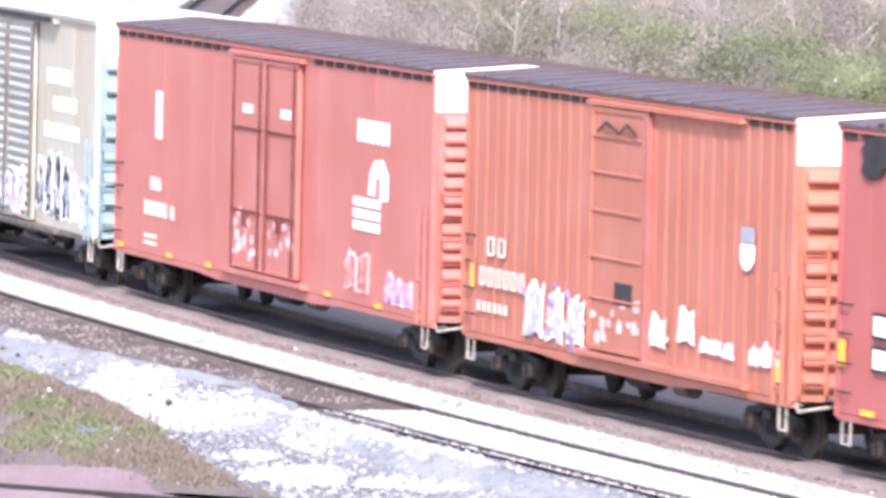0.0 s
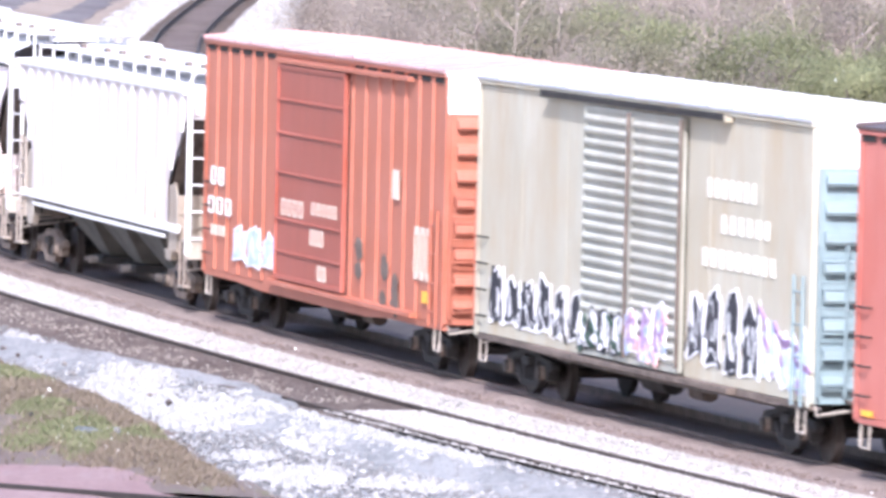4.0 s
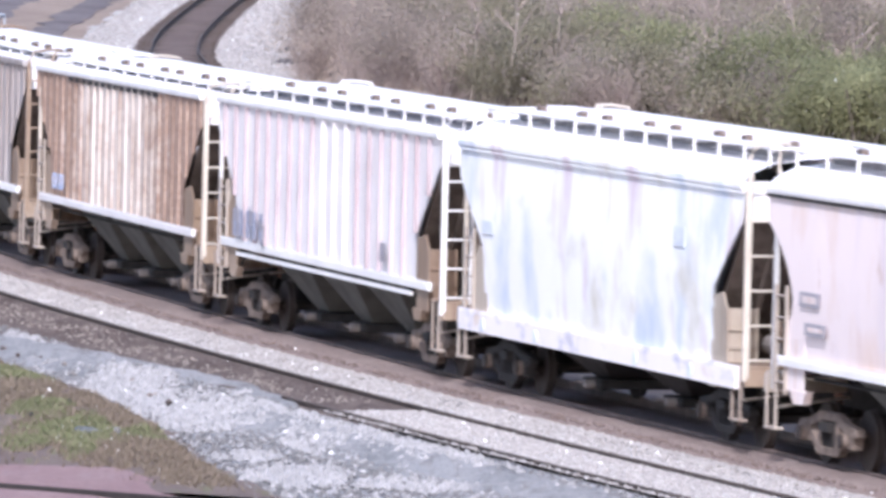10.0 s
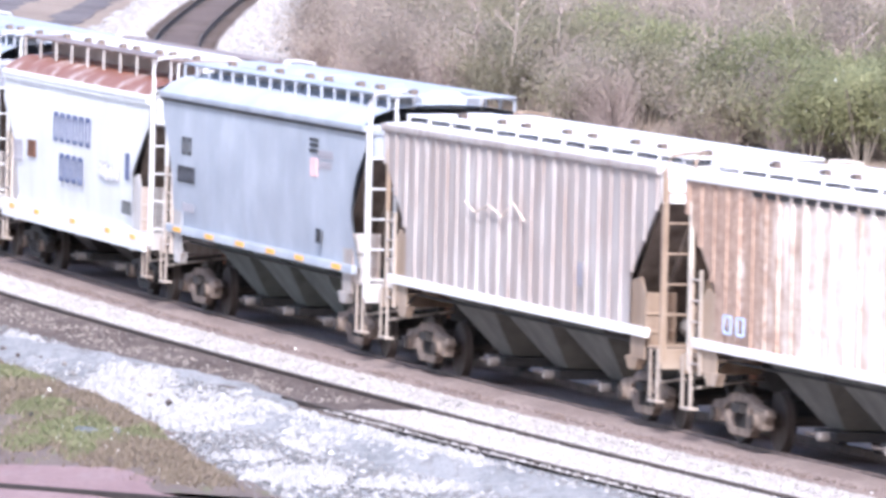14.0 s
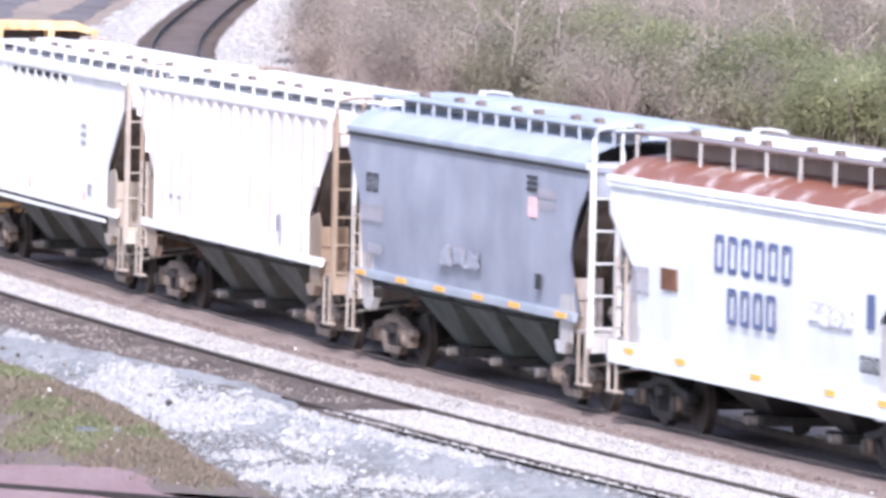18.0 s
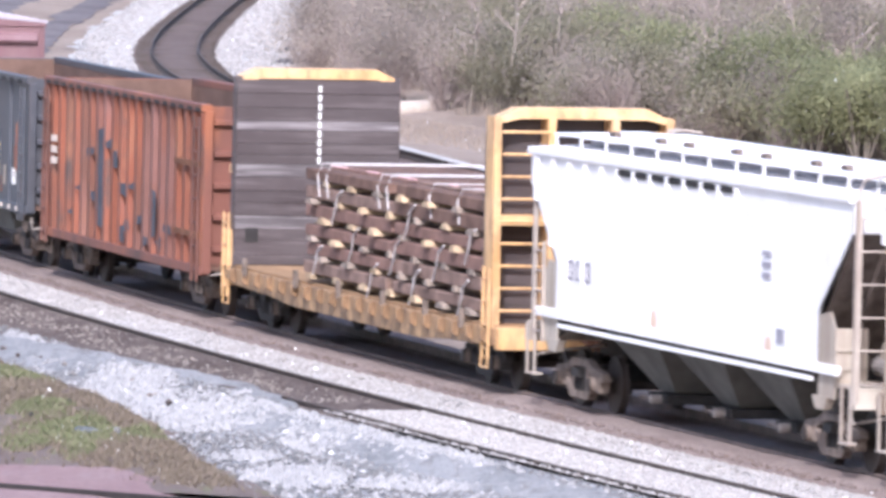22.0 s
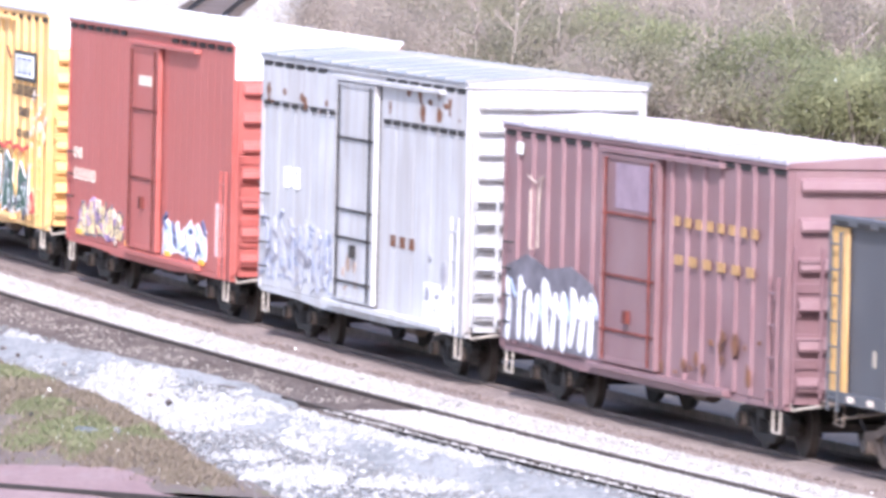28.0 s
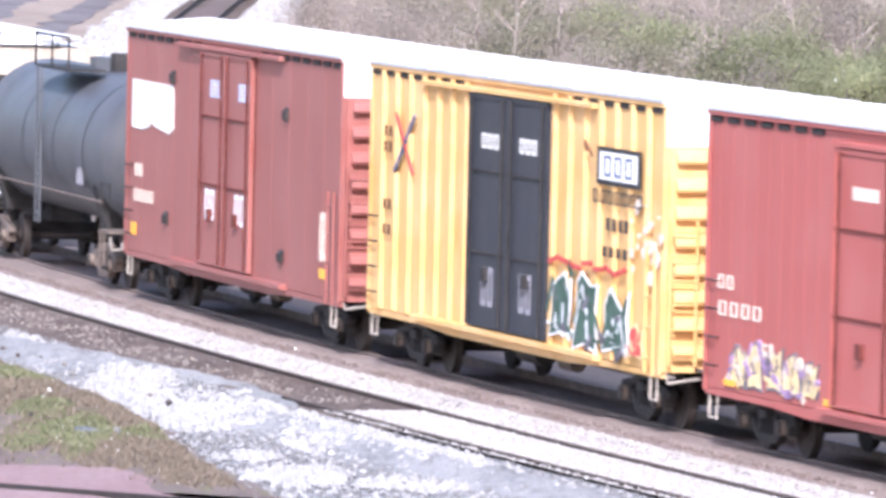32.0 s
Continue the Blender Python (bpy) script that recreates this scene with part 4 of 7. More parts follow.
MAUVE_PANEL = plain("faded_mauve_panel", (0.27, 0.20, 0.25), 0.7, 0.0, 0.2)
car_s = boxcar("dull maroon ribbed boxcar with yellow lettering and white graffiti", -117.6, 16.8, MAROON, ROOF_MAUVE, zb=0.80, zt=4.12, post_step=0.80, post_w=0.16, post_depth=0.05, dark=RED_DARK, doors=[(-1.74, 1.18, 0.88, 3.92)], bars=(1.35, 2.15, 3.05),
               split=False, ribs=6, track_top=(-1.9, 4.3), gap=2.2)
panel(car_s, [(-1.05, 3.14, 0.76, 3.80)], MAUVE_PANEL, "door_panel", y=-1.475, label="pale mauve metal panel")
GOLD_MARK = plain("dull_gold_marking", (0.40, 0.24, 0.11), 0.7, 0.0, 0.25)
lettering(car_s, (1.75, 3.02, 6.11, 3.16), 8, GOLD_MARK, seed=16, y=-1.455)
lettering(car_s, (1.79, 2.47, 6.02, 2.61), 6, GOLD_MARK, seed=17, y=-1.455)
part("logo", Mesh().tube([(-5.8, -1.455, 3.40), (-5.4, -1.455, 3.30), (-5.0, -1.455, 3.42), (-5.2, -1.455, 3.22), (-5.25, -1.455, 2.35), (-5.65, -1.455, 2.30), (-5.65, -1.455, 3.2)], 0.011), CREAM_MARK, car_s)
rnd = random.Random(30)
for i in range(10):
    x = -6.75 + i * 0.5
    h = rnd.uniform(1.55, 1.98)
    m = Mesh()
    stroke(m, [(x + rnd.uniform(-0.1, 0.1), 0.92 + rnd.uniform(0, 0.1)), (x + rnd.uniform(-0.05, 0.1), 1.4), (x + rnd.uniform(-0.15, 0.15), h)], rnd.uniform(0.045, 0.075), -1.460 - 0.001 * i, -1.44)
    part("graffiti", m, SPRAY_WHITE, car_s, "tall white sprayed stroke")
    m = Mesh()
    stroke(m, [(x + 0.1, h), (x + 0.35, h - rnd.uniform(0.1, 0.35))], 0.035, -1.4615 - 0.001 * i, -1.44)
    part("graffiti", m, SPRAY_WHITE if i % 3 else SPRAY_BLUE, car_s)
part("graffiti", Mesh().prism("y", [(-7.1, 0.9), (-1.9, 0.86), (-1.85, 1.5), (-2.3, 1.95), (-3.4, 2.15), (-4.6, 2.05), (-5.8, 2.22), (-6.9, 2.0)], -1.456, -1.44), SPRAY_SMOKE, car_s, "dark grey sprayed ground")
panel(car_s, [(-6.48, 3.70, -6.14, 3.88)], WHITE_MARK, y=-1.455)
blotches(car_s, (1.3, 0.9, 7.0, 1.6), 14, RUST, 31, (0.03, 0.10), y=-1.453)

SAND_RUST = plain("pale_rust_stain", (0.38, 0.27, 0.21), 0.8, 0.0, 0.3)
SPRAY_HAZE = plain("hazy_blue_grey_spray", (0.33, 0.35, 0.45), 0.7, 0.0, 0.3, 4.0)
car_t = boxcar("dirty white insulated boxcar with a banded top and faded graffiti", -134.05, 16.1, ZINC_WHITE, ROOF_GREY, zb=0.82, zt=4.62, seam=1.15, doors=[(-1.39, 1.28, 0.90, 4.40)], bars=(1.2, 1.9, 2.35, 3.5), split=False, ribs=10,
               track_top=(-1.6, 5.6), gap=2.2)
for x0, x1 in ((-6.9, -1.6), (1.5, 6.9)):
    part("upper_panel", Mesh().box(x0, x1, -1.425, -1.40, 3.90, 4.48), ZINC_WHITE, car_t, bevel=0.008)
    m = Mesh()
    n = int((x1 - x0) / 0.6)
    for i in range(n):
        x = x0 + (x1 - x0) * (i + 0.5) / n
        m.box(x - 0.2, x + 0.2, -1.43, -1.405, 3.82, 3.89)
    part("panel_gap", m, STEEL_DARK, car_t)
blotches(car_t, (1.6, 4.0, 6.6, 4.4), 12, RUST, 32, (0.03, 0.12), y=-1.427)
blotches(car_t, (-6.8, 3.85, -2.0, 4.1), 8, RUST, 33, (0.03, 0.10), y=-1.427)
graffiti(car_t, (-6.91, 0.86, -1.45, 2.12), 9, ZINC_WHITE, SPRAY_HAZE, 34, y=-1.415, weight=0.10, accents=(SPRAY_HAZE, GREY_MARK), label="faded blue and violet graffiti")
lettering(car_t, (-5.37, 2.50, -4.10, 2.85), 2, WHITE_MARK, seed=18, y=-1.415)
lettering(car_t, (1.99, 1.91, 3.83, 2.09), 3, RUST, seed=19, y=-1.415)
panel(car_t, [(4.41, 0.86, 6.58, 1.46)], SPRAY_WHITE, "stain", y=-1.415)
blotches(car_t, (4.4, 0.9, 6.6, 1.9), 10, GREY_MARK, 35, (0.04, 0.12), y=-1.419)
blotches(car_t, (-1.2, 0.98, 1.1, 1.5), 6, SAND_RUST, 36, (0.03, 0.08), y=-1.474)

car_u = boxcar("faded red smooth-sided boxcar with a narrow door and graffiti", -150.45, 16.7, RED_SALMON, ROOF_ZINC, zb=0.82, zt=4.75, seam=0.55, dark=RED_DARK, doors=[(-1.32, 1.26, 0.92, 4.45)], bars=(2.15, 3.35), split=False, ribs=7, track_top=(-1.4, 4.4), gap=2.2)
panel(car_u, [(-0.56, 3.77, 0.56, 3.95)], CREAM_MARK, "placard", y=-1.475)
lettering(car_u, (-6.74, 2.25, -5.9, 2.45), 2, CREAM_MARK, seed=20, y=-1.415)
lettering(car_u, (-6.70, 1.87, -4.6, 2.08), 4, CREAM_MARK, seed=21, y=-1.415)
graffiti(car_u, (-6.08, 0.88, -2.00, 1.62), 5, SPRAY_GOLD, SPRAY_SMOKE, 37, y=-1.415, weight=0.2, accents=(CREAM_MARK, SPRAY_VIOLET), label="sandy and violet graffiti")
graffiti(car_u, (1.5, 0.88, 5.2, 1.66), 4, SPRAY_BLUE, SPRAY_WHITE, 38, y=-1.415, weight=0.22, accents=(BLUE_MARK,), label="white and pale blue graffiti")
lettering(car_u, (5.9, 1.1, 6.9, 2.0), 3, SPRAY_PINK, seed=22, y=-1.415, thick=0.25)
for x in (-6.0, -1.5, -0.2, 2.0, 4.9):
    panel(car_u, [(x - 0.25, 0.9, x + 0.25, 0.99)], ORANGE_MARK, "reflector", y=-1.43)

car_v = boxcar("yellow ribbed boxcar with black double doors and graffiti", -168.3, 19.0, YELLOW, ROOF_ZINC, zb=0.88, zt=4.75, post_step=0.82, post_w=0.20, post_depth=0.06, doors=[(-2.18, 2.40, 0.98, 4.52)], door_material=BLACK_DOOR, bars=(2.1, 3.35),
               ribs=8, track_top=(-5.0, 4.9))
for x in (-1.49, 0.72):
    lettering(car_v, (x, 3.70, x + 1.05, 3.93), 3, WHITE_MARK, seed=23, y=-1.475)
    lettering(car_v, (x + 0.1, 1.3, x + 0.9, 1.9), 2, GREY_MARK, seed=24, y=-1.475)
panel(car_v, [(5.10, 3.45, 7.43, 4.00)], BLACK_MARK, "logo_panel", y=-1.468)
panel(car_v, [(5.25, 3.52, 7.28, 3.93)], WHITE_MARK, "logo_panel", y=-1.472)
lettering(car_v, (5.4, 3.57, 7.1, 3.88), 3, BLUE_MARK, seed=25, y=-1.477)
for pts, mat in (([(-6.77, 3.12), (-5.62, 4.0)], BLUE_MARK), ([(-6.72, 4.0), (-5.65, 3.12)], RED_MARK)):
    m = Mesh()
    stroke(m, pts, 0.035, -1.470, -1.45)
    part("logo", m, mat, car_v)
lettering(car_v, (4.84, 3.17, 7.60, 3.37), 7, BLACK_MARK, seed=26, y=-1.468)
lettering(car_v, (5.56, 2.79, 6.91, 2.97), 4, BLACK_MARK, seed=27, y=-1.468)
lettering(car_v, (5.39, 2.40, 6.88, 2.55), 4, BLACK_MARK, seed=28, y=-1.468)
for z in (2.1, 2.5, 3.4, 3.65):
    lettering(car_v, (-7.5, z, -6.9, z + 0.16), 2, RUST, seed=29, y=-1.468)
blotches(car_v, (7.0, 2.2, 8.6, 3.3), 26, CREAM_MARK, 39, (0.03, 0.09), y=-1.464)
graffiti(car_v, (2.45, 0.92, 6.93, 2.2), 3, SPRAY_GREEN, SPRAY_WHITE, 40, y=-1.468, accents=(SPRAY_GREEN, SPRAY_SMOKE), weight=0.24, label="dark green graffiti shapes outlined in white")
for i in range(7):
    m = Mesh()
    stroke(m, [(2.6 + i * 0.62, 2.18 + 0.06 * (i % 2)), (3.05 + i * 0.62, 2.26 - 0.05 * (i % 3))], 0.035, -1.485 - 0.0005 * i, -1.46)
    part("graffiti", m, RED_MARK, car_v)
graffiti(car_v, (6.87, 1.0, 7.7, 1.56), 1, RED_MARK, SPRAY_GOLD, 41, y=-1.468)
part("grab_iron", Mesh().tube([(4.5, -1.47, 3.9), (4.6, -1.52, 4.05), (5.0, -1.52, 3.85)], 0.025), RUST, car_v)

car_w = boxcar("brown-red boxcar with twin plug doors and a blank white square", -187.25, 18.9, RED_BROWN, ROOF_ZINC, zb=0.84, zt=4.75, seam=1.3, dark=RED_DARK, doors=[(-2.07, 1.98, 0.95, 4.55)], bars=(2.3, 3.45), ribs=8, track_top=(-4.0, 4.2), gap=1.9)
part("paint_patch", Mesh().prism("y", [(-8.02, 3.02), (-8.02, 3.86), (-4.6, 3.85), (-4.55, 3.1), (-4.9, 3.0), (-5.5, 3.05), (-6.2, 3.10), (-6.4, 3.16), (-6.6, 3.06), (-7.2, 3.0)], -1.418, -1.40), WHITE_MARK, car_w, "white painted-out square")
for x in (-1.33, 0.92):
    lettering(car_w, (x, 3.78, x + 0.85, 4.08), 3, SPRAY_BLUE, seed=30, y=-1.475)
for x in (-1.92, 0.44):
    lettering(car_w, (x + 0.3, 1.70, x + 1.15, 2.22), 2, SPRAY_WHITE, seed=31, y=-1.475)
lettering(car_w, (-7.76, 2.17, -7.03, 2.40), 2, CREAM_MARK, seed=32, y=-1.415)
lettering(car_w, (-7.81, 1.73, -6.09, 1.95), 4, CREAM_MARK, seed=33, y=-1.415)
lettering(car_w, (6.99, 1.43, 7.54, 2.22), 2, CREAM_MARK, seed=34, y=-1.415)
panel(car_w, [(-7.95, 1.14, -7.52, 1.35), (7.07, 1.15, 7.49, 1.31)], ORANGE_MARK, "reflector", y=-1.42)
for x, z in ((-5.0, 1.55), (4.2, 1.35), (-4.6, 4.0), (4.4, 3.7)):
    part("side_bracket", Mesh().prism("x", [(-1.40, z - 0.12), (-1.47, z - 0.08), (-1.47, z + 0.05), (-1.40, z + 0.12)], x - 0.12, x + 0.12), STEEL_DARK, car_w)


# ---- covered hoppers ----
FADED_BLUE = plain("worn_blue_grey_spray", (0.62, 0.67, 0.74), 0.7, 0.0, 0.2, 4.0)
FADED_SAND = plain("worn_sandy_spray", (0.66, 0.63, 0.60), 0.7, 0.0, 0.15, 4.0)
# Grey of the backing sheets that paint in shade under the walkways.
WALK_SHADE = plain("grey_walkway_shade", (0.40, 0.40, 0.42), 0.8, 0.0, 0.3)
WHITE_CLEAN = paint("chalky_white_paint", (0.86, 0.85, 0.86), (0.55, 0.47, 0.43), 0.2, lo=0.55, pieces=0.02)
WHITE_PINK = paint("dusty_pinkish_white_paint", (0.76, 0.685, 0.69), (0.52, 0.34, 0.26), 0.85, lo=0.45, hi=0.75)
WHITE_BLUE = paint("bluish_white_paint", (0.82, 0.845, 0.87), (0.55, 0.52, 0.52), 0.4, lo=0.48, hi=0.75)
RIB_PINK = paint("stained_white_paint", (0.86, 0.84, 0.855), (0.72, 0.62, 0.62), 0.3, lo=0.42, hi=0.7, streak=(3.2, 3.2, 0.12))
RIB_GREY = paint("grimy_grey_white_paint", (0.44, 0.41, 0.41), (0.27, 0.205, 0.18), 0.8, lo=0.38, hi=0.64, streak=(2.2, 2.2, 0.22), pieces=0.06, fade=0.22)
RIB_WHITE = paint("chalk_white_paint", (0.78, 0.765, 0.785), (0.38, 0.27, 0.23), 0.5, lo=0.48, hi=0.78)
BLUE_GREY = paint("light_blue_grey_paint", (0.34, 0.385, 0.46), (0.28, 0.26, 0.27), 0.25)
BLUE_GREY_DARK = paint("blue_grey_paint", (0.29, 0.315, 0.40), (0.26, 0.24, 0.25), 0.25)
TAN_STEEL = paint("rusty_tan_steel", (0.33, 0.235, 0.16), (0.14, 0.09, 0.07), 0.6, lo=0.42, hi=0.7)
SAND_STEEL = paint("dusty_cream_steel", (0.46, 0.40, 0.33), (0.18, 0.12, 0.09), 0.55, lo=0.42, hi=0.7)
PALE_CAGE = paint("rust_flecked_pale_steel", (0.48, 0.48, 0.49), (0.26, 0.17, 0.12), 0.7, lo=0.42, hi=0.66)
RUST_ROOF = paint("rust_patched_roof", (0.60, 0.50, 0.46), (0.24, 0.095, 0.06), 1.0, lo=0.34, hi=0.5, streak=(0.8, 0.8, 1))
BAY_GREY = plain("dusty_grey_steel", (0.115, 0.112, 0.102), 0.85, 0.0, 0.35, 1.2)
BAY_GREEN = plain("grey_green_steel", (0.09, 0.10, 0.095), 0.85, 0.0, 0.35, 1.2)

# Mauve for narrow posts: it paints in the shaded side of the ribs.
SHADE_PINK = paint("rib_shade_mauve_paint", (0.46, 0.39, 0.42), (0.34, 0.25, 0.27), 0.6, lo=0.42, hi=0.7)
PALE_CAST = plain("pale_dusty_casting", (0.24, 0.215, 0.205), 0.85, 0.0, 0.35, 5.0)
# Bluer grey for the same painted shade under the walkways.
WALK_SHADE_BLUE = plain("blue_grey_walkway_shade", (0.42, 0.42, 0.47), 0.8, 0.0, 0.2)
PALE_RAIL = paint("pale_grey_ladder_paint", (0.62, 0.63, 0.65), (0.35, 0.27, 0.22), 0.5)
CREAM_RAIL = paint("cream_ladder_paint", (0.66, 0.60, 0.52), (0.30, 0.20, 0.14), 0.5)
RIB_STAINED = paint("pink_stained_white_paint", (0.79, 0.735, 0.74), (0.50, 0.34, 0.28), 0.5, lo=0.42, hi=0.7, streak=(3.2, 3.2, 0.12))
STEP_LEG = paint("chipped_cream_step_paint", (0.44, 0.38, 0.33), (0.20, 0.13, 0.10), 0.6, lo=0.42, hi=0.7)
WALK_RUST = paint("rusty_walkway_steel", (0.20, 0.12, 0.10), (0.10, 0.06, 0.05), 0.6)


def hopper(label, middle, pitch, side, roof=None, style="smooth", zs=1.45, ze=3.72, ribs=(-8, 8, 0.75), frame=None, deep=False, trim=None, gear_material=None, chord=None, cage=None, comb=1.25, post_paint=None, post_w=0.05, post_deep=0.055,
           coaming=None, board=None, leg=None, rise=None, rail=None, webs=None, inset=None, sill_pipe=False, own_posts=False):
    """A covered hopper: side sheets cut away over the bogies, sloped end sheets, a roof with hatches between two walkways, and a ladder up the leading end."""
    e = car_root("covered_hopper", label, "covered hopper", middle, pitch, "freight cars of the train")
    roof, trim, gear_material, cage = roof or side, trim or side, gear_material or DUST_STEEL, cage or side
    board, rail, webs = board or trim, rail or trim, webs or cage
    bulge = style == "smooth"
    leg = leg or (board if bulge else PALE_RAIL)
    half = pitch / 2 - 0.42           # end sills
    top = pitch / 2 - (0.56 if bulge else 0.66)   # side sheet along the eave
    inset = inset if inset is not None else (0.9 if bulge and not deep else 1.45)
    low = top - inset
    if deep:
        zs = 1.18

    def reach(z):
        """Half the length of the side sheet at a height."""
        if bulge and not deep:
            f = min(max((3.3 - z) / (3.3 - zs), 0), 1)
            return top - inset * (math.sin(math.pi * min(f * 0.85, 1)) ** 0.8 if f < 0.59 else 1 - 0.35 * (f - 0.59) / 0.41)
        return top - inset * min(max((ze - 0.42 - z) / (ze - 0.42 - 2.2), 0), 1)

    levels = [zs + (ze - zs) * i / 16 for i in range(17)]
    for k in (-1, 1):
        rows = []
        for z in levels:
            f = (z - zs) / (ze - zs)
            y = k * (1.40 + (0.035 * math.sin(math.pi * f) - 0.05 * (1 - f) ** 2 if bulge else 0))
            lx = reach(z)
            rows.append([(-lx + 2 * lx * j / 12, y, z) for j in range(13)])
        back = [[(x, y - k * 0.03, z) for x, y, z in r] for r in rows]
        part("side_sheet", Mesh().grid(rows).grid(back), side, e, smooth=bulge)
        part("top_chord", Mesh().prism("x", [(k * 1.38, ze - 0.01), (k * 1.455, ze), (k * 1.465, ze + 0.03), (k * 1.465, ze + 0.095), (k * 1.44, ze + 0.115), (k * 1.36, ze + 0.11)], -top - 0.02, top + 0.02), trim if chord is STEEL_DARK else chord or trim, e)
        # On dark-chord cars this strip paints in the shadow line under the chord.
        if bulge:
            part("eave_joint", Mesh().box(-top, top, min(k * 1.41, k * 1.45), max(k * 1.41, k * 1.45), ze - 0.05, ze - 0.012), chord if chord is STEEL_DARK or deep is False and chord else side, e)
        zl = zs - (0.30 if deep else 0.11)
        sill = half - (0.75 if not deep else 0.3)
        part("side_sill", Mesh().prism("x", [(k * 1.36, zs + 0.02), (k * 1.43, zs + 0.03), (k * 1.44, zs - 0.02), (k * 1.44, zl), (k * 1.38, zl), (k * 1.37, zs - 0.05)], -sill, sill), trim, e)
        if sill_pipe:
            part("sill_flange", Mesh().box(-low + 0.2, low - 0.2, min(k * 1.39, k * 1.43), max(k * 1.39, k * 1.43), zl - 0.13, zl - 0.065), trim, e)
        if style == "ribbed":
            a, b, step = ribs
            a, b = max(a, -top + 0.06), min(b, top - 0.06)
            n = int((b - a) / step)
            for i in range(n + 1):
                x = a + (b - a) * i / n
                coat = post_paint(x) if post_paint else side
                foot = zs + 0.02 if abs(x) < low else 2.2 + (ze - 0.42 - 2.2) * (abs(x) - low) / inset
                shape = lambda c, d: [(c - post_w, d), (c + post_w, d), (c + post_w * 0.75, d + math.copysign(post_deep, k)), (c - post_w * 0.75, d + math.copysign(post_deep, k))]
                if own_posts or abs(x) >= low:
                    part("side_post", Mesh().prism("z", shape(x, k * 1.40), foot, ze - 0.01), coat, e)
                else:
                    part("side_post", shared(("hrib", zs, ze, coat.name, post_w, post_deep, k), lambda: Mesh().prism("z", shape(0, 0), zs + 0.02, ze - 0.01).data("side_post", coat)), coat, e, at=pose(x, k * 1.399, 0))
    # roof, hatches and walkways
    if bulge:
        prof = [(-1.42, ze + 0.11), (-1.38, ze + 0.16), (-1.26, ze + 0.25), (-1.02, ze + 0.36), (-0.5, ze + 0.43), (0, ze + 0.45), (0.5, ze + 0.43), (1.02, ze + 0.36), (1.26, ze + 0.25), (1.38, ze + 0.16), (1.42, ze + 0.11)]
    else:
        prof = [(-1.42, ze + 0.11), (-1.38, ze + 0.12), (-1.02, ze + 0.135), (-0.5, ze + 0.16), (0, ze + 0.17), (0.5, ze + 0.16), (1.02, ze + 0.135), (1.38, ze + 0.12), (1.42, ze + 0.11)]
    part("roof", Mesh().grid([[(-top + 2 * top * i / 12, y, z) for y, z in prof] for i in range(13)]), roof, e, smooth=bulge)
    rise = rise or (0.60 if bulge else 0.33)
    zw = ze + rise
    foot = ze + (0.35 if bulge else 0.125)
    for k in (-1, 1):
        part("running_board", Mesh().box(-top - 0.05, top + 0.05, min(k * 0.60, k * 1.04), max(k * 0.60, k * 1.04), zw - 0.035, zw), board, e, bevel=0.006)
        # Backing sheet where hatch sides show; its colour paints in the walkway's shade.
        part("coaming", Mesh().box(-top + 0.3, top - 0.3, min(k * 0.54, k * 0.58), max(k * 0.54, k * 0.58), foot, zw - 0.04), coaming or WALK_SHADE, e)
        n = int(2 * top / comb)
        br = shared(("bracket", foot, k, zw, leg.name), lambda: Mesh().prism("x", [(k * 1.05, foot - 0.03), (k * 1.015, foot - 0.03), (k * 1.015, zw - 0.07), (k * 0.62, zw - 0.06), (k * 0.62, zw - 0.036), (k * 1.05, zw - 0.036)], -0.02, 0.02).data("walkway_bracket", leg))
        for i in range(n + 1):
            part("walkway_bracket", br, leg, e, at=pose(-top + 0.05 + (2 * top - 0.1) * i / n, 0, 0))
    for i in range(4):
        x = -top * 0.72 + top * 1.44 * i / 3
        h = part("hatch", Mesh().prism("x", [(-0.38, foot + 0.02), (-0.36, zw - 0.02), (-0.2, zw + 0.05), (0.2, zw + 0.05), (0.36, zw - 0.02), (0.38, foot + 0.02)], x - top * 0.21, x + top * 0.21), trim, e)
        for d in (-0.15, 0.15):
            part("hatch_clamp", shared(("clamp", zw), lambda: Mesh().prism("x", [(-0.46, zw - 0.06), (-0.46, zw + 0.045), (-0.36, zw + 0.06), (-0.36, zw - 0.06)], -0.14, 0.14).data("hatch_clamp", STEEL_MID)), STEEL_MID, h, at=pose(x + d * top, 0, 0))
    for way in (-1, 1):
        part("running_board", Mesh().box(min(way * (top - 0.12), way * half), max(way * (top - 0.12), way * half), -0.59, 0.59, zw - 0.035, zw), board, e)
    # end slopes, bays
    for way in (-1, 1):
        part("end_sheet", Mesh().box(min(way * top, way * (top - 0.04)), max(way * top, way * (top - 0.04)), -1.38, 1.38, ze - 0.42, ze + 0.12), side if own_posts is False else trim, e)
        # Slope sheets take darker steel than the sides, painting in their shade.
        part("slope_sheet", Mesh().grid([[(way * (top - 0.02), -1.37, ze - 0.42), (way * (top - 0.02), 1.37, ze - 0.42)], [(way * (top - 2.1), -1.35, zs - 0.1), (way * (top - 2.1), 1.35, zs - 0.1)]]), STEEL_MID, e)
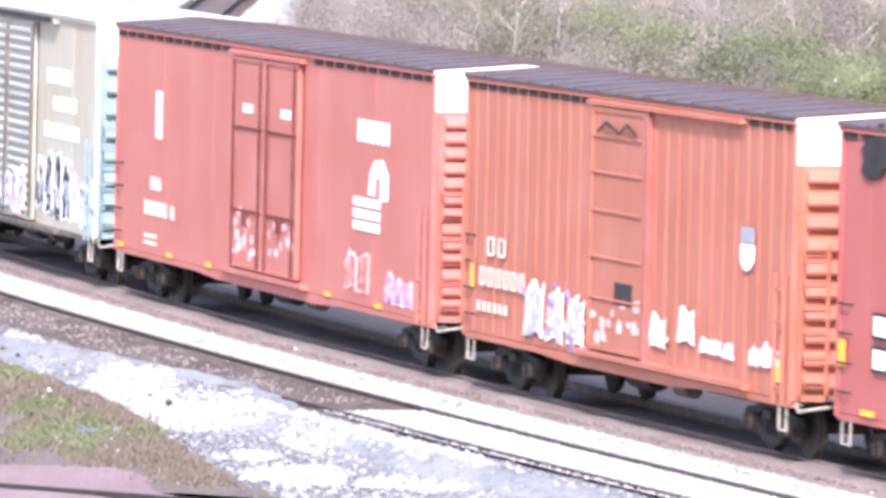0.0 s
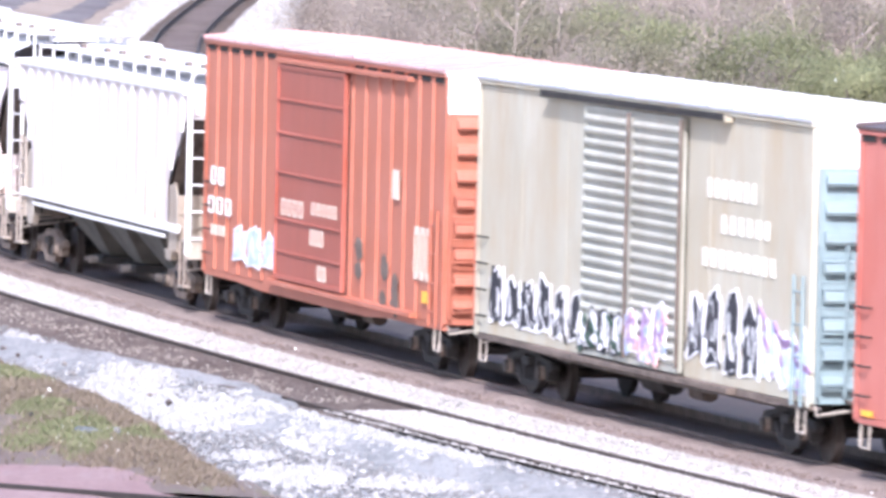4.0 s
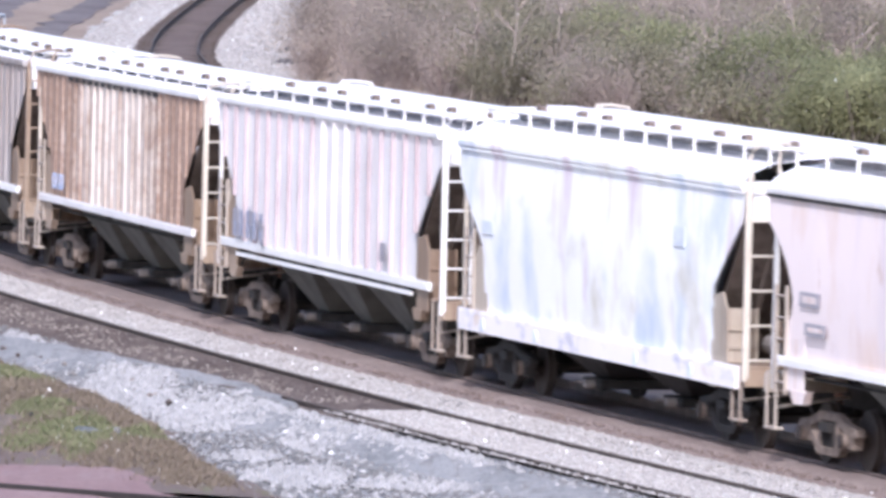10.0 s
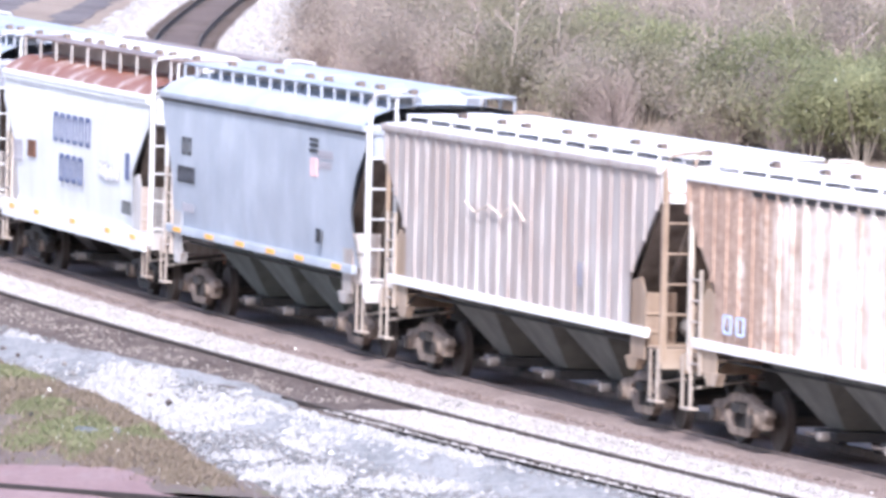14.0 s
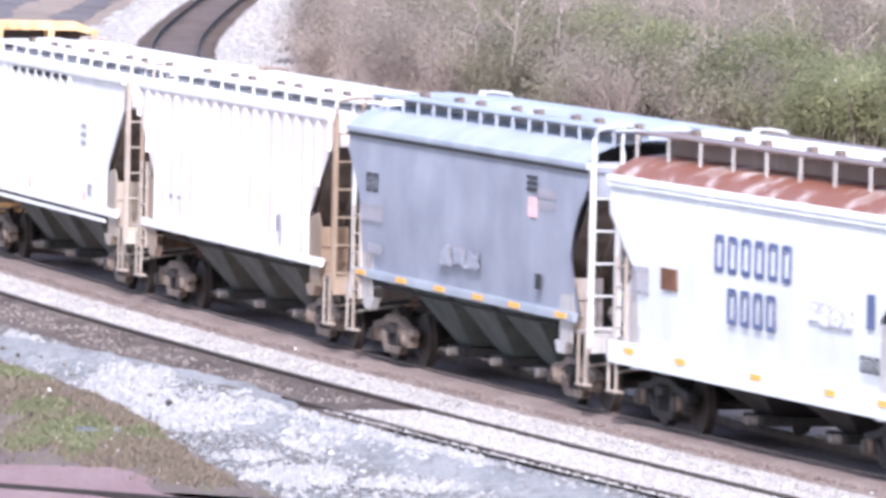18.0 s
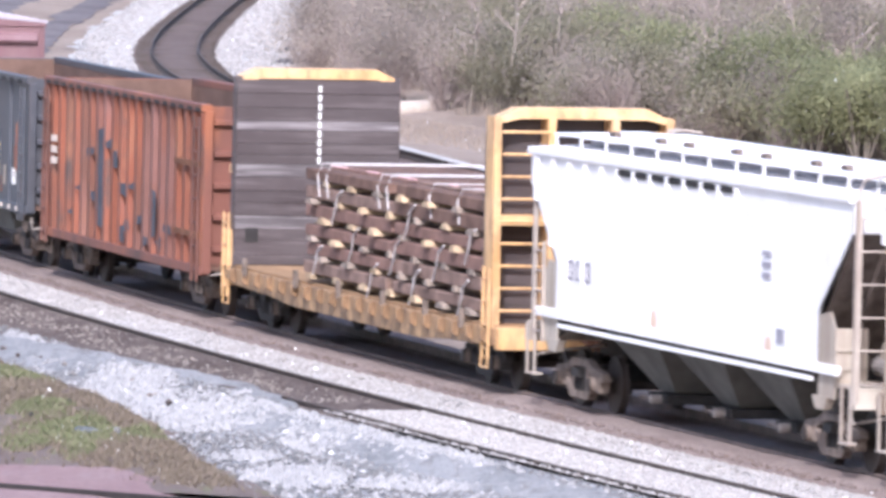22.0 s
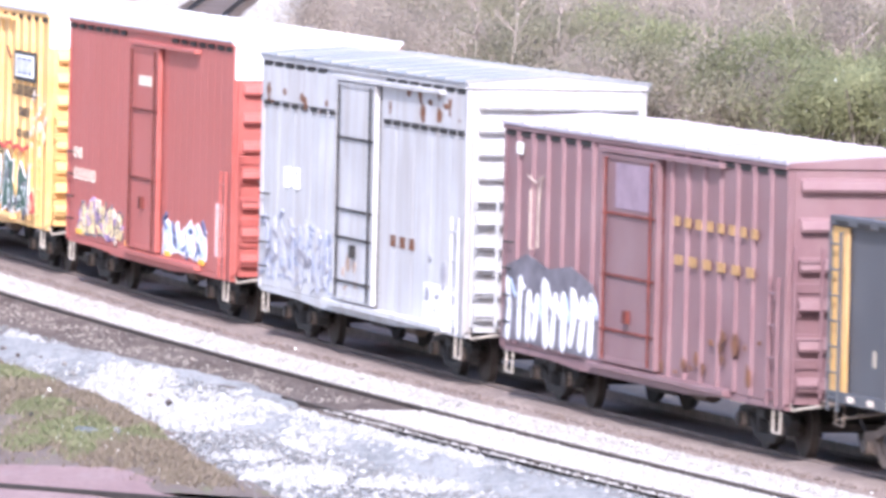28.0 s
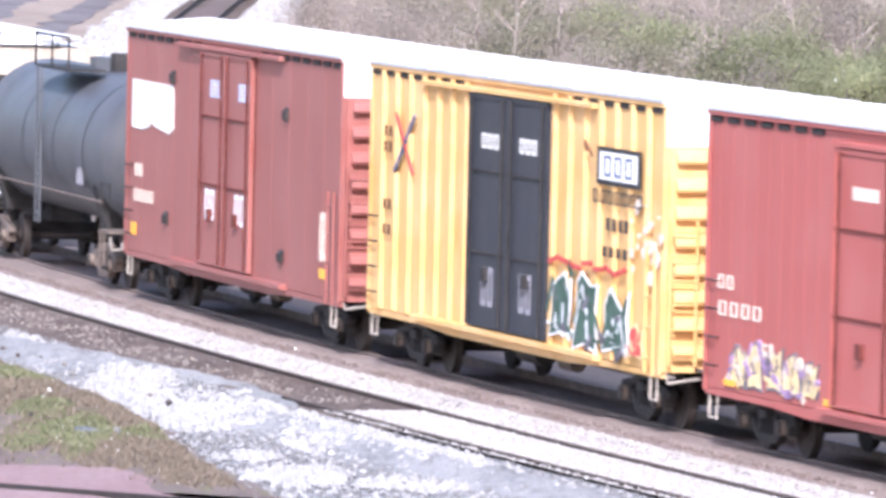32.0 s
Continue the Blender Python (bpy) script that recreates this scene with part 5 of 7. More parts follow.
        for y in (-0.85, 0.0, 0.85):
            part("slope_stiffener", Mesh().add([(way * top, y - 0.04, ze - 0.45), (way * top, y + 0.04, ze - 0.45), (way * (top - 2.0), y + 0.04, zs - 0.1), (way * (top - 2.0), y - 0.04, zs - 0.1),
                                                (way * (top + 0.06), y - 0.04, ze - 0.5), (way * (top + 0.06), y + 0.04, ze - 0.5), (way * (top - 1.93), y + 0.04, zs - 0.15), (way * (top - 1.93), y - 0.04, zs - 0.15)],
                                               [(0, 1, 2, 3), (4, 5, 6, 7), (0, 1, 5, 4), (1, 2, 6, 5), (2, 3, 7, 6), (3, 0, 4, 7)]), STEEL_MID, e)
    bays = 3 if not deep else 2
    span = pitch / 2 - 3.85
    for i in range(bays):
        c = -span + 2 * span * (i + 0.5) / bays
        w = span / bays * 0.9
        zt_ = zs - 0.06
        bot = 0.46
        v = [(c - w, -1.30, zt_), (c + w, -1.30, zt_), (c + w, 1.30, zt_), (c - w, 1.30, zt_), (c - 0.40, -0.62, bot), (c + 0.40, -0.62, bot), (c + 0.40, 0.62, bot), (c - 0.40, 0.62, bot)]
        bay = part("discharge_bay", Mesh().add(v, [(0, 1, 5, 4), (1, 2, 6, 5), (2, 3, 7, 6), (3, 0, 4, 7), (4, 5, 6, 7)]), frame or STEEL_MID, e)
        part("outlet_gate", Mesh().box(c - 0.5, c + 0.5, -0.78, 0.78, bot - 0.16, bot - 0.02), STEEL_DARK, bay, bevel=0.015)
        part("gate_crank", Mesh().tube([(c - 0.3, -0.95, bot - 0.08), (c + 0.3, -0.95, bot - 0.08)], 0.025), DUST_STEEL, bay)
        part("gate_capstan", Mesh().cyl("y", (c + 0.42, bot - 0.08), 0.07, -1.02, -0.86, 8), PALE_CAST, bay)
    part("centre_sill", Mesh().box(-half, half, -0.2, 0.2, 0.72, zs - 0.2), STEEL_DARK, e)
    # end platforms, shear plates and ladders
    for way in (-1, 1):
        x = way * half
        lo, hi = (lambda a, b: (min(x - way * a, x - way * b), max(x - way * a, x - way * b))), None
        part("end_sill", Mesh().box(*lo(0, 0.16), -1.38, 1.38, 0.92, 1.18), cage, e, bevel=0.012)
        part("end_platform", Mesh().box(*lo(0, 1.7), -1.34, 1.34, 1.18, 1.22), cage, e)
        part("bolster_web", Mesh().prism("y", [(x - way * 0.5, 1.22), (x - way * 2.0, 1.22), (x - way * 1.5, 2.15), (x - way * 0.7, 2.15)], -0.32, 0.32), cage, e)
        for k in (-1, 1):
            ends = (1.02, 1.72) if bulge and not deep else (0.95, 1.72)
            plate = part("shear_plate", Mesh().prism("y", [(x - way * ends[0], 1.0), (x - way * ends[1], 1.0), (x - way * ends[1], 2.12), (x - way * (ends[0] + 0.25), 2.2), (x - way * ends[0], 1.95)], min(k * 1.35, k * 1.375), max(k * 1.35, k * 1.375)), webs, e, bevel=0.004)
            part("shear_flange", Mesh().box(*lo(ends[0] - 0.02, ends[0] + 0.02), min(k * 0.92, k * 1.38), max(k * 0.92, k * 1.38), 1.22, 1.98), webs, plate)
            for z in (1.42, 1.68):
                part("shear_rib", Mesh().box(*lo(ends[0] - 0.05, ends[0] - 0.022), min(k * 0.94, k * 1.36), max(k * 0.94, k * 1.36), z - 0.02, z + 0.02), webs, plate)
            part("diagonal_post", Mesh().tube([(x - way * 0.15, k * 1.30, 1.22), (way * (top - 0.05), k * 1.30, ze - 0.35)], 0.03), webs, e)
            leg_ = STEP_LEG
            for d in (0.16, 0.55):
                part("stirrup", Mesh().box(*lo(d, d + 0.06), min(k * 1.375, k * 1.405), max(k * 1.375, k * 1.405), 0.46, 1.2), leg_, e)
            part("step", Mesh().box(*lo(0.16, 0.62), min(k * 1.28, k * 1.42), max(k * 1.28, k * 1.42), 0.43, 0.46), leg_, e)
            part("jacking_pad", Mesh().prism("y", [(x - way * 1.2, 1.02), (x - way * 1.9, 1.02), (x - way * 1.75, 0.84), (x - way * 1.35, 0.84)], min(k * 1.28, k * 1.40), max(k * 1.28, k * 1.40)), webs, e)
            if way * k < 0:
                # full ladder up the end beside this corner, its outer stile hooped over the roof
                ladder(e, x, k * 1.15, 1.05, zw - 0.3, rail, "y", 0.42, 6, bar=0.024)
                part("end_post", Mesh().box(*lo(0.0, 0.08), min(k * 1.362, k * 1.41), max(k * 1.362, k * 1.41), 1.0, ze + 0.05), rail, e)
                grab(e, [(x - way * 0.05, k * 1.37, ze - 0.1), (x - way * 0.06, k * 1.36, zw - 0.14), (x - way * 0.10, k * 1.27, zw + 0.01), (x - way * 0.16, k * 1.0, zw + 0.05), (x - way * 0.3, k * 0.72, zw + 0.05), (x - way * 0.4, k * 0.66, zw - 0.02)], rail, "hand_rail", 0.028)
                grab(e, [(x - way * 0.05, k * 0.95, ze - 0.1), (x - way * 0.08, k * 0.92, zw - 0.1), (x - way * 0.3, k * 0.8, zw + 0.06), (x - way * 0.5, k * 0.7, zw - 0.02)], rail, "hand_rail", 0.024)
            else:
                # short side ladder over the bogie at the other corner
                ladder(e, x - way * 0.78, k * 1.40, 0.95, 2.45, STEP_LEG, "x", 0.46, 5, bar=0.022)
                part("end_post", Mesh().box(*lo(0.42, 0.50), min(k * 1.36, k * 1.41), max(k * 1.36, k * 1.41), 1.0, ze - 0.3), rail, e)
        coupler(e, x - way * 0.42, way)
        part("brake_step", Mesh().box(*lo(-0.16, 0.05), -0.6, 0.5, 1.20, 1.235), cage, e)
        if way > 0:
            brake_wheel(e, x - 0.12, way, 2.35, STEEL_MID, 0.3)
        bogie(e, way * (pitch / 2 - 2.37), gear_material)
    part("air_reservoir", Mesh().cyl("y", (half - 0.85, 1.62), 0.19, -0.7, 0.5, 14), cage, e)
    part("brake_cylinder", Mesh().cyl("x", (-0.62, 1.45), 0.14, half - 1.3, half - 0.7, 12), PALE_CAST, e)
    part("brake_pipe", Mesh().tube([(-half, -0.9, 0.95), (-low, -1.2, 1.2), (low, -1.2, 1.2), (half, -0.9, 0.95)], 0.02), STEEL_DARK, e)
    return e


def rusted_in_from_ends(name, edge):
    """White paint that has flaked to brown rust in ragged patches and runs, thickest towards both ends of the car."""
    m, t, b = shade(name, 0.75)
    streaks = noise_at(t, coords(t, (2.4, 2.4, 0.30)), 1.6, 6.0, 0.75)
    flakes = noise_at(t, coords(t, (0.9, 0.9, 1.7)), 1.7, 7.0, 0.75)
    grain = noise_at(t, coords(t, (1, 1, 1)), 9.0, 4.0, 0.7)
    c = t.nodes.new("ShaderNodeTexCoord")
    xyz = t.nodes.new("ShaderNodeSeparateXYZ")
    t.links.new(c.outputs["Object"], xyz.inputs["Vector"])
    far = t.nodes.new("ShaderNodeMath")
    far.operation = "ABSOLUTE"
    t.links.new(xyz.outputs["X"], far.inputs[0])
    both = t.nodes.new("ShaderNodeMath")
    both.operation = "MULTIPLY_ADD"
    t.links.new(ramp(t, far.outputs[0], edge - 2.6, edge + 1.4), both.inputs[0])
    both.inputs[1].default_value = 0.26
    half_sum = t.nodes.new("ShaderNodeMath")
    half_sum.operation = "ADD"
    t.links.new(streaks, half_sum.inputs[0])
    t.links.new(flakes, half_sum.inputs[1])
    mean = t.nodes.new("ShaderNodeMath")
    mean.operation = "MULTIPLY"
    t.links.new(half_sum.outputs[0], mean.inputs[0])
    mean.inputs[1].default_value = 0.5
    t.links.new(mean.outputs[0], both.inputs[2])
    tone = mix(t, ramp(t, grain, 0.35, 0.65), (0.25, 0.165, 0.13), (0.43, 0.315, 0.25))
    pale = mix(t, ramp(t, streaks, 0.3, 0.7), (0.74, 0.68, 0.63), (0.52, 0.43, 0.37))
    color = mix(t, ramp(t, both.outputs[0], 0.48, 0.64), pale, tone)
    t.links.new(piece_tone(t, color, 0.16), b.inputs["Base Color"])
    bump(t, b, grain, 0.15, 0.01)
    return m


CLOUDY_WHITE = stained("cloudy_bluish_white_paint", (0.90, 0.905, 0.91), [((0.52, 0.60, 0.72), (0.75, 0.75, 0.45), 0.53, 0.72), ((0.56, 0.53, 0.44), (0.6, 0.6, 0.7), 0.55, 0.75), ((0.60, 0.48, 0.55), (1.2, 1.2, 0.4), 0.58, 0.78)])
CLOUDY_SILL = stained("scrawled_pinkish_white_paint", (0.84, 0.80, 0.82), [((0.55, 0.54, 0.62), (1.3, 1.3, 3.0), 0.56, 0.68), ((0.62, 0.50, 0.40), (0.8, 0.8, 2.0), 0.60, 0.72)])
CLOUDY_PINK = stained("rust_bled_pinkish_white_paint", (0.80, 0.705, 0.70), [((0.64, 0.56, 0.61), (0.9, 0.9, 0.16), 0.55, 0.75), ((0.64, 0.47, 0.37), (0.7, 0.7, 0.35), 0.52, 0.74), ((0.44, 0.29, 0.20), (2.2, 2.2, 0.9), 0.66, 0.78)])
RUST_ENDS = rusted_in_from_ends("rust_run_white_paint", 4.6)
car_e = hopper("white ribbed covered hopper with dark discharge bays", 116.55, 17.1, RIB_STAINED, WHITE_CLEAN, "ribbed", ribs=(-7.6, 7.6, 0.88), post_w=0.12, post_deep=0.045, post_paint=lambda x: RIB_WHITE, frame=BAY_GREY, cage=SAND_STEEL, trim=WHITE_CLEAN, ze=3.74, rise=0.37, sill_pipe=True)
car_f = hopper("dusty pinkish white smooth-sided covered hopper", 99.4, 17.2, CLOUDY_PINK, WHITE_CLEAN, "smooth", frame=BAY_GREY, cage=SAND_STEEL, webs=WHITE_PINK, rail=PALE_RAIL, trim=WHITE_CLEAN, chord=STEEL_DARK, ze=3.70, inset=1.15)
for r in ((-6.50, 2.21, -5.66, 2.41), (-6.25, 1.82, -5.38, 1.99)):
    panel(car_f, [r], GREY_MARK, "stencil_panel")
    panel(car_f, [(r[0] + 0.12, r[1] + 0.05, r[2] - 0.12, r[3] - 0.05)], WHITE_PINK, y=-1.45)
lettering(car_f, (-2.79, 1.56, 2.4, 1.84), 6, FADED_SAND, y=-1.41, thick=0.5, label="row of faint sandy bars")
panel(car_f, [(4.56, 1.53, 4.88, 1.77)], GREY_MARK)
car_g = hopper("bluish white covered hopper with a deep sill and old graffiti", 82.65, 16.3, CLOUDY_WHITE, WHITE_CLEAN, "smooth", deep=True, frame=STEEL_DARK, cage=TAN_STEEL, webs=SAND_STEEL, rail=CREAM_RAIL, trim=CLOUDY_SILL, chord=CLOUDY_WHITE, board=WHITE_CLEAN, gear_material=STEEL_DARK, ze=3.68)
panel(car_g, [(4.25, 2.74, 4.78, 3.02), (-6.13, 2.40, -5.51, 2.60)], FADED_BLUE)
for x in (-6.0, -3.0, 2.4, 5.2):
    part("side_roundel", Mesh().cyl("y", (x, 1.0), 0.11, -1.455, -1.43, 12), FADED_BLUE, car_g)
# Mauve posts paint in rib shade; the middle ones stay washed-out white.
car_h = hopper("ribbed white covered hopper streaked with pinkish dirt, rib shade painted in mauve", 66.0, 17.0, RIB_PINK, WHITE_CLEAN, "ribbed", ribs=(-7.2, 7.2, 0.80), post_w=0.045, post_deep=0.06, own_posts=True, post_paint=lambda x: RIB_PINK if -0.6 < x < 2.2 else SHADE_PINK, frame=BAY_GREY, cage=TAN_STEEL, trim=WHITE_CLEAN, coaming=WALK_SHADE_BLUE, sill_pipe=True)
blotches(car_h, (-6.4, 1.5, -4.0, 1.95), 5, GREY_MARK, 53, (0.06, 0.16), y=-1.49)
lettering(car_h, (-6.3, 1.55, -3.9, 2.0), 5, SPRAY_HAZE, seed=40, y=-1.49, thick=0.5)
panel(car_h, [(4.3, 1.65, 4.65, 1.95)], GREY_MARK, y=-1.49)
car_i = hopper("ribbed covered hopper with heavy brown rust streaks", 49.25, 16.5, RUST_ENDS, WHITE_CLEAN, "ribbed", ribs=(-7.5, 7.5, 0.60), post_w=0.09, post_deep=0.03, own_posts=True, frame=BAY_GREY, cage=TAN_STEEL, trim=RIB_PINK, chord=WHITE_CLEAN, board=WHITE_CLEAN, rail=CREAM_RAIL, ze=3.70, rise=0.24, coaming=STEEL_DARK)
# Dark bars laid on the sheet just below the eave.
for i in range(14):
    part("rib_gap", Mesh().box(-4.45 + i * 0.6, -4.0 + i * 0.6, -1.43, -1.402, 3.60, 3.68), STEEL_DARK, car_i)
lettering(car_i, (-5.6, 1.62, -4.4, 1.9), 2, SPRAY_BLUE, seed=41, y=-1.49)
car_j = hopper("grimy grey-white ribbed covered hopper", 32.4, 17.2, RIB_GREY, WHITE_CLEAN, "ribbed", ribs=(-7.8, 7.8, 0.62), post_w=0.09, post_deep=0.03, own_posts=True, coaming=STEEL_DARK, frame=BAY_GREY, cage=TAN_STEEL, trim=WHITE_CLEAN, chord=RIB_GREY, rise=0.26, rail=TAN_STEEL)
part("graffiti", Mesh().tube([(-2.6, -1.49, 2.85), (-2.0, -1.49, 2.70), (-1.2, -1.49, 2.85), (-0.4, -1.49, 2.7), (0.2, -1.49, 2.95), (0.9, -1.49, 2.7)], 0.014), CREAM_MARK, car_j, "thin pale scribble")
panel(car_j, [(3.9, 1.9, 4.2, 2.25)], GREY_MARK, y=-1.49)
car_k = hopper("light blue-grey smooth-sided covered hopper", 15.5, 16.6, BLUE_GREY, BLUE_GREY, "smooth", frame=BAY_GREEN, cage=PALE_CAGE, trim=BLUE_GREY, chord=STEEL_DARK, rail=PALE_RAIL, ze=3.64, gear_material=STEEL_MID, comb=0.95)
car_l = hopper("white covered hopper with blue bar lettering and a rusting roof", -0.5, 15.4, WHITE_BLUE, RUST_ROOF, "smooth", deep=True, frame=STEEL_DARK, cage=PALE_CAGE, trim=WHITE_BLUE, gear_material=STEEL_DARK, ze=3.50, comb=1.45, rise=0.74, board=WALK_RUST, leg=PALE_CAGE, coaming=WALK_RUST, rail=PALE_RAIL)
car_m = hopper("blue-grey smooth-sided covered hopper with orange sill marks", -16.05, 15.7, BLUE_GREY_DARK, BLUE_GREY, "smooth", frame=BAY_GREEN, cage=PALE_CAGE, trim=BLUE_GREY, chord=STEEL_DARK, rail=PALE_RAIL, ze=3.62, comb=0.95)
for car, seed in ((car_k, 42), (car_m, 43)):
    lettering(car, (-6.0, 2.72, -5.15, 3.02), 2, BLACK_MARK, seed=seed)
    lettering(car, (-6.29, 2.24, -4.87, 2.52), 5, BLACK_MARK if car is car_k else GREY_MARK, seed=seed + 2, thick=0.42)
    lettering(car, (-5.85, 1.75, -4.89, 1.90), 4, GREY_MARK, seed=seed + 4)
    for i in range(3):
        panel(car, [(3.89, 3.17 + i * 0.09, 4.47, 3.22 + i * 0.09)], BLACK_MARK, "logo")
    panel(car, [(4.0, 2.78, 4.47, 3.08)], SPRAY_PINK, "logo")
    lettering(car, (4.50, 3.10, 5.58, 3.23), 5, GREY_MARK, seed=seed + 6, thick=0.4)
    lettering(car, (4.50, 2.93, 5.50, 3.05), 5, GREY_MARK, seed=seed + 8, thick=0.4)
    panel(car, [(4.49, 1.72, 4.78, 1.95)], BLACK_MARK)
    for x in (-6.2, -3.6, -1.2, 1.15, 3.3, 6.0):
        panel(car, [(x - 0.3, 1.37, x + 0.3, 1.45)], YELLOW_MARK, "reflector", y=-1.452, label="orange reflector sheeting")
graffiti(car_m, (-1.33, 1.76, 1.12, 2.19), 3, BLUE_GREY_DARK, GREY_MARK, 54, weight=0.14)
lettering(car_l, (-1.93, 2.47, 1.85, 3.0), 6, BLUE_MARK, seed=50, thick=0.38, label="a line of dark blue letter bars")
lettering(car_l, (-1.27, 1.76, 1.15, 2.27), 4, BLUE_MARK, seed=51, thick=0.38, label="a line of dark blue letter bars")
panel(car_l, [(-4.41, 2.08, -3.63, 2.39)], RUST, "stain")
panel(car_l, [(5.17, 2.06, 5.50, 2.53)], BLUE_MARK)
lettering(car_l, (-5.9, 1.95, -5.0, 2.35), 3, GREY_MARK, seed=52)
lettering(car_l, (4.89, 1.46, 5.79, 1.69), 3, BLACK_MARK, seed=53)
graffiti(car_l, (2.58, 1.97, 4.57, 2.32), 4, WHITE_BLUE, GREY_MARK, 55, weight=0.10, label="thin grey scribble")
for x in (-5.9, -3.35, 0.25, 3.65, 6.0):
    panel(car_l, [(x - 0.24, 1.05, x + 0.24, 1.14)], YELLOW_MARK, "reflector", y=-1.452)
car_n = hopper("chalk-white ribbed covered hopper with rust spots", -32.15, 16.5, RIB_STAINED, WHITE_CLEAN, "ribbed", ribs=(-7.5, 7.5, 0.78), post_w=0.08, post_paint=lambda x: RIB_WHITE, frame=BAY_GREY, cage=TAN_STEEL, trim=WHITE_CLEAN, rail=TAN_STEEL)
panel(car_n, [(3.98, 1.77, 4.30, 2.05), (-4.54, 1.93, -4.2, 2.0), (-3.95, 1.93, -3.58, 2.0)], GREY_MARK, y=-1.49)
car_o = hopper("clean white covered hopper with ribs along its middle", -49.0, 17.2, WHITE_CLEAN, WHITE_CLEAN, "ribbed", ribs=(-7.6, 2.6, 0.85), post_w=0.09, post_deep=0.045, frame=BAY_GREY, cage=SAND_STEEL, trim=WHITE_CLEAN, rail=STEP_LEG, coaming=WALK_SHADE_BLUE, sill_pipe=True)
# One long dark bar laid on the sheet just below the eave.
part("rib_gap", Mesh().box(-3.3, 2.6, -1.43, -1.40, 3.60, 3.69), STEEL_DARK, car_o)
lettering(car_o, (-5.9, 1.95, -4.6, 2.25), 3, GREY_MARK, seed=54, y=-1.42)
for z in (2.5, 2.65, 2.8):
    panel(car_o, [(3.9, z, 4.3, z + 0.08)], GREY_MARK, y=-1.42)
panel(car_o, [(4.64, 1.63, 4.97, 1.83)], GREY_MARK, y=-1.42)


# rust that has bled from the foot of the posts
RUST_BLEED = stained("bled_rust_on_white_paint", (0.62, 0.47, 0.37), [((0.80, 0.73, 0.68), (2.0, 2.0, 0.8), 0.45, 0.65), ((0.40, 0.25, 0.17), (1.5, 1.5, 1.0), 0.58, 0.72)])
for car, spots in ((car_e, ((3.5, 1.5, 0.45), (4.45, 1.5, 0.85), (5.3, 1.5, 0.25))), (car_n, ((-5.2, 1.5, 0.3), (-2.1, 1.5, 0.4), (0.5, 1.5, 0.55), (1.3, 1.5, 0.4), (4.4, 1.5, 0.35), (5.6, 1.5, 0.6))), (car_o, ((4.2, 1.5, 0.2), (-1.4, 1.5, 0.25)))):
    for i, (x, z, h) in enumerate(spots):
        part("rust_run", Mesh().prism("y", [(x - 0.16, z), (x + 0.18, z), (x + 0.15, z + h * 0.6), (x + 0.06, z + h), (x - 0.08, z + h * 0.9), (x - 0.15, z + h * 0.5)], -1.406 - 0.0004 * i, -1.395), RUST_BLEED, car, "brown rust run")


# ---- gondolas ----
def gondola(label, middle, pitch, wall, inside, zb, zt, post_step, post_depth, gap=2.0, gear_material=None, slope_bottom=False, end=None, ladder_material=None, posts=None, post_half=0.10):
    e = car_root("gondola_car", label, "gondola car", middle, pitch, "freight cars of the train")
    half = (pitch - gap) / 2
    for k in (-1, 1):
        part("side_wall", Mesh().box(-half, half, min(k * 1.36, k * 1.30), max(k * 1.36, k * 1.30), zb, zt), wall, e, bevel=0.008)
        part("top_chord", Mesh().box(-half, half, min(k * 1.28, k * 1.46), max(k * 1.28, k * 1.46), zt - 0.02, zt + 0.11), wall, e, bevel=0.012)
        n = int(2 * half / post_step)
        for i in range(n + 1):
            x, d = -half + 0.1 + (2 * half - 0.2) * i / n, k * (1.359 + post_depth)
            part("side_post", Mesh().prism("z", [(x - post_half, k * 1.359), (x + post_half, k * 1.359), (x + post_half * 0.65, d), (x - post_half * 0.65, d)], zb + 0.02, zt - 0.03), posts or wall, e)
        part("side_sill", Mesh().box(-half, half, min(k * 1.30, k * 1.45), max(k * 1.30, k * 1.45), zb - 0.14, zb + 0.02), wall, e, bevel=0.01)
        # A row of short dark bars laid on the near chord.
        if k < 0:
            m = min(post_step, 0.9)
            for i in range(int(2 * half / m)):
                x = -half + 0.1 + m * (i + 0.5)
                part("chord_slot", shared(("chord_slot", m, zt), lambda: Mesh().box(-m * 0.3, m * 0.3, -1.466, -1.45, zt - 0.02, zt + 0.05).data("chord_slot", STEEL_DARK)), STEEL_DARK, e, at=pose(x, 0, 0))
    for way in (-1, 1):
        x = way * half
        w = part("end_wall", Mesh().box(min(x, x - way * 0.07), max(x, x - way * 0.07), -1.30, 1.30, zb, zt + 0.08), end or wall, e)
        for i in range(5):
            z = zb + 0.3 + (zt - zb - 0.5) * i / 4
            part("end_rib", Mesh().prism("y", [(x, z - 0.07), (x + way * 0.10, z - 0.03), (x + way * 0.10, z + 0.03), (x, z + 0.07)], -1.25, 1.25), end or wall, w)
        for k in (-1, 1):
            part("corner_post", Mesh().box(min(x, x + way * 0.10), max(x, x + way * 0.10), min(k * 1.28, k * 1.42), max(k * 1.28, k * 1.42), zb - 0.1, zt), end or wall, e)
            ladder(e, x - way * 0.35, k * 1.48, zb - 0.25, zt - 0.1, ladder_material or wall, "x", 0.42, 7)
            grab(e, [(x - way * 0.2, k * 1.36, zb - 0.1), (x - way * 0.2, k * 1.38, zb - 0.45), (x - way * 0.55, k * 1.38, zb - 0.45), (x - way * 0.55, k * 1.36, zb - 0.1)], STEEL_MID, "stirrup")
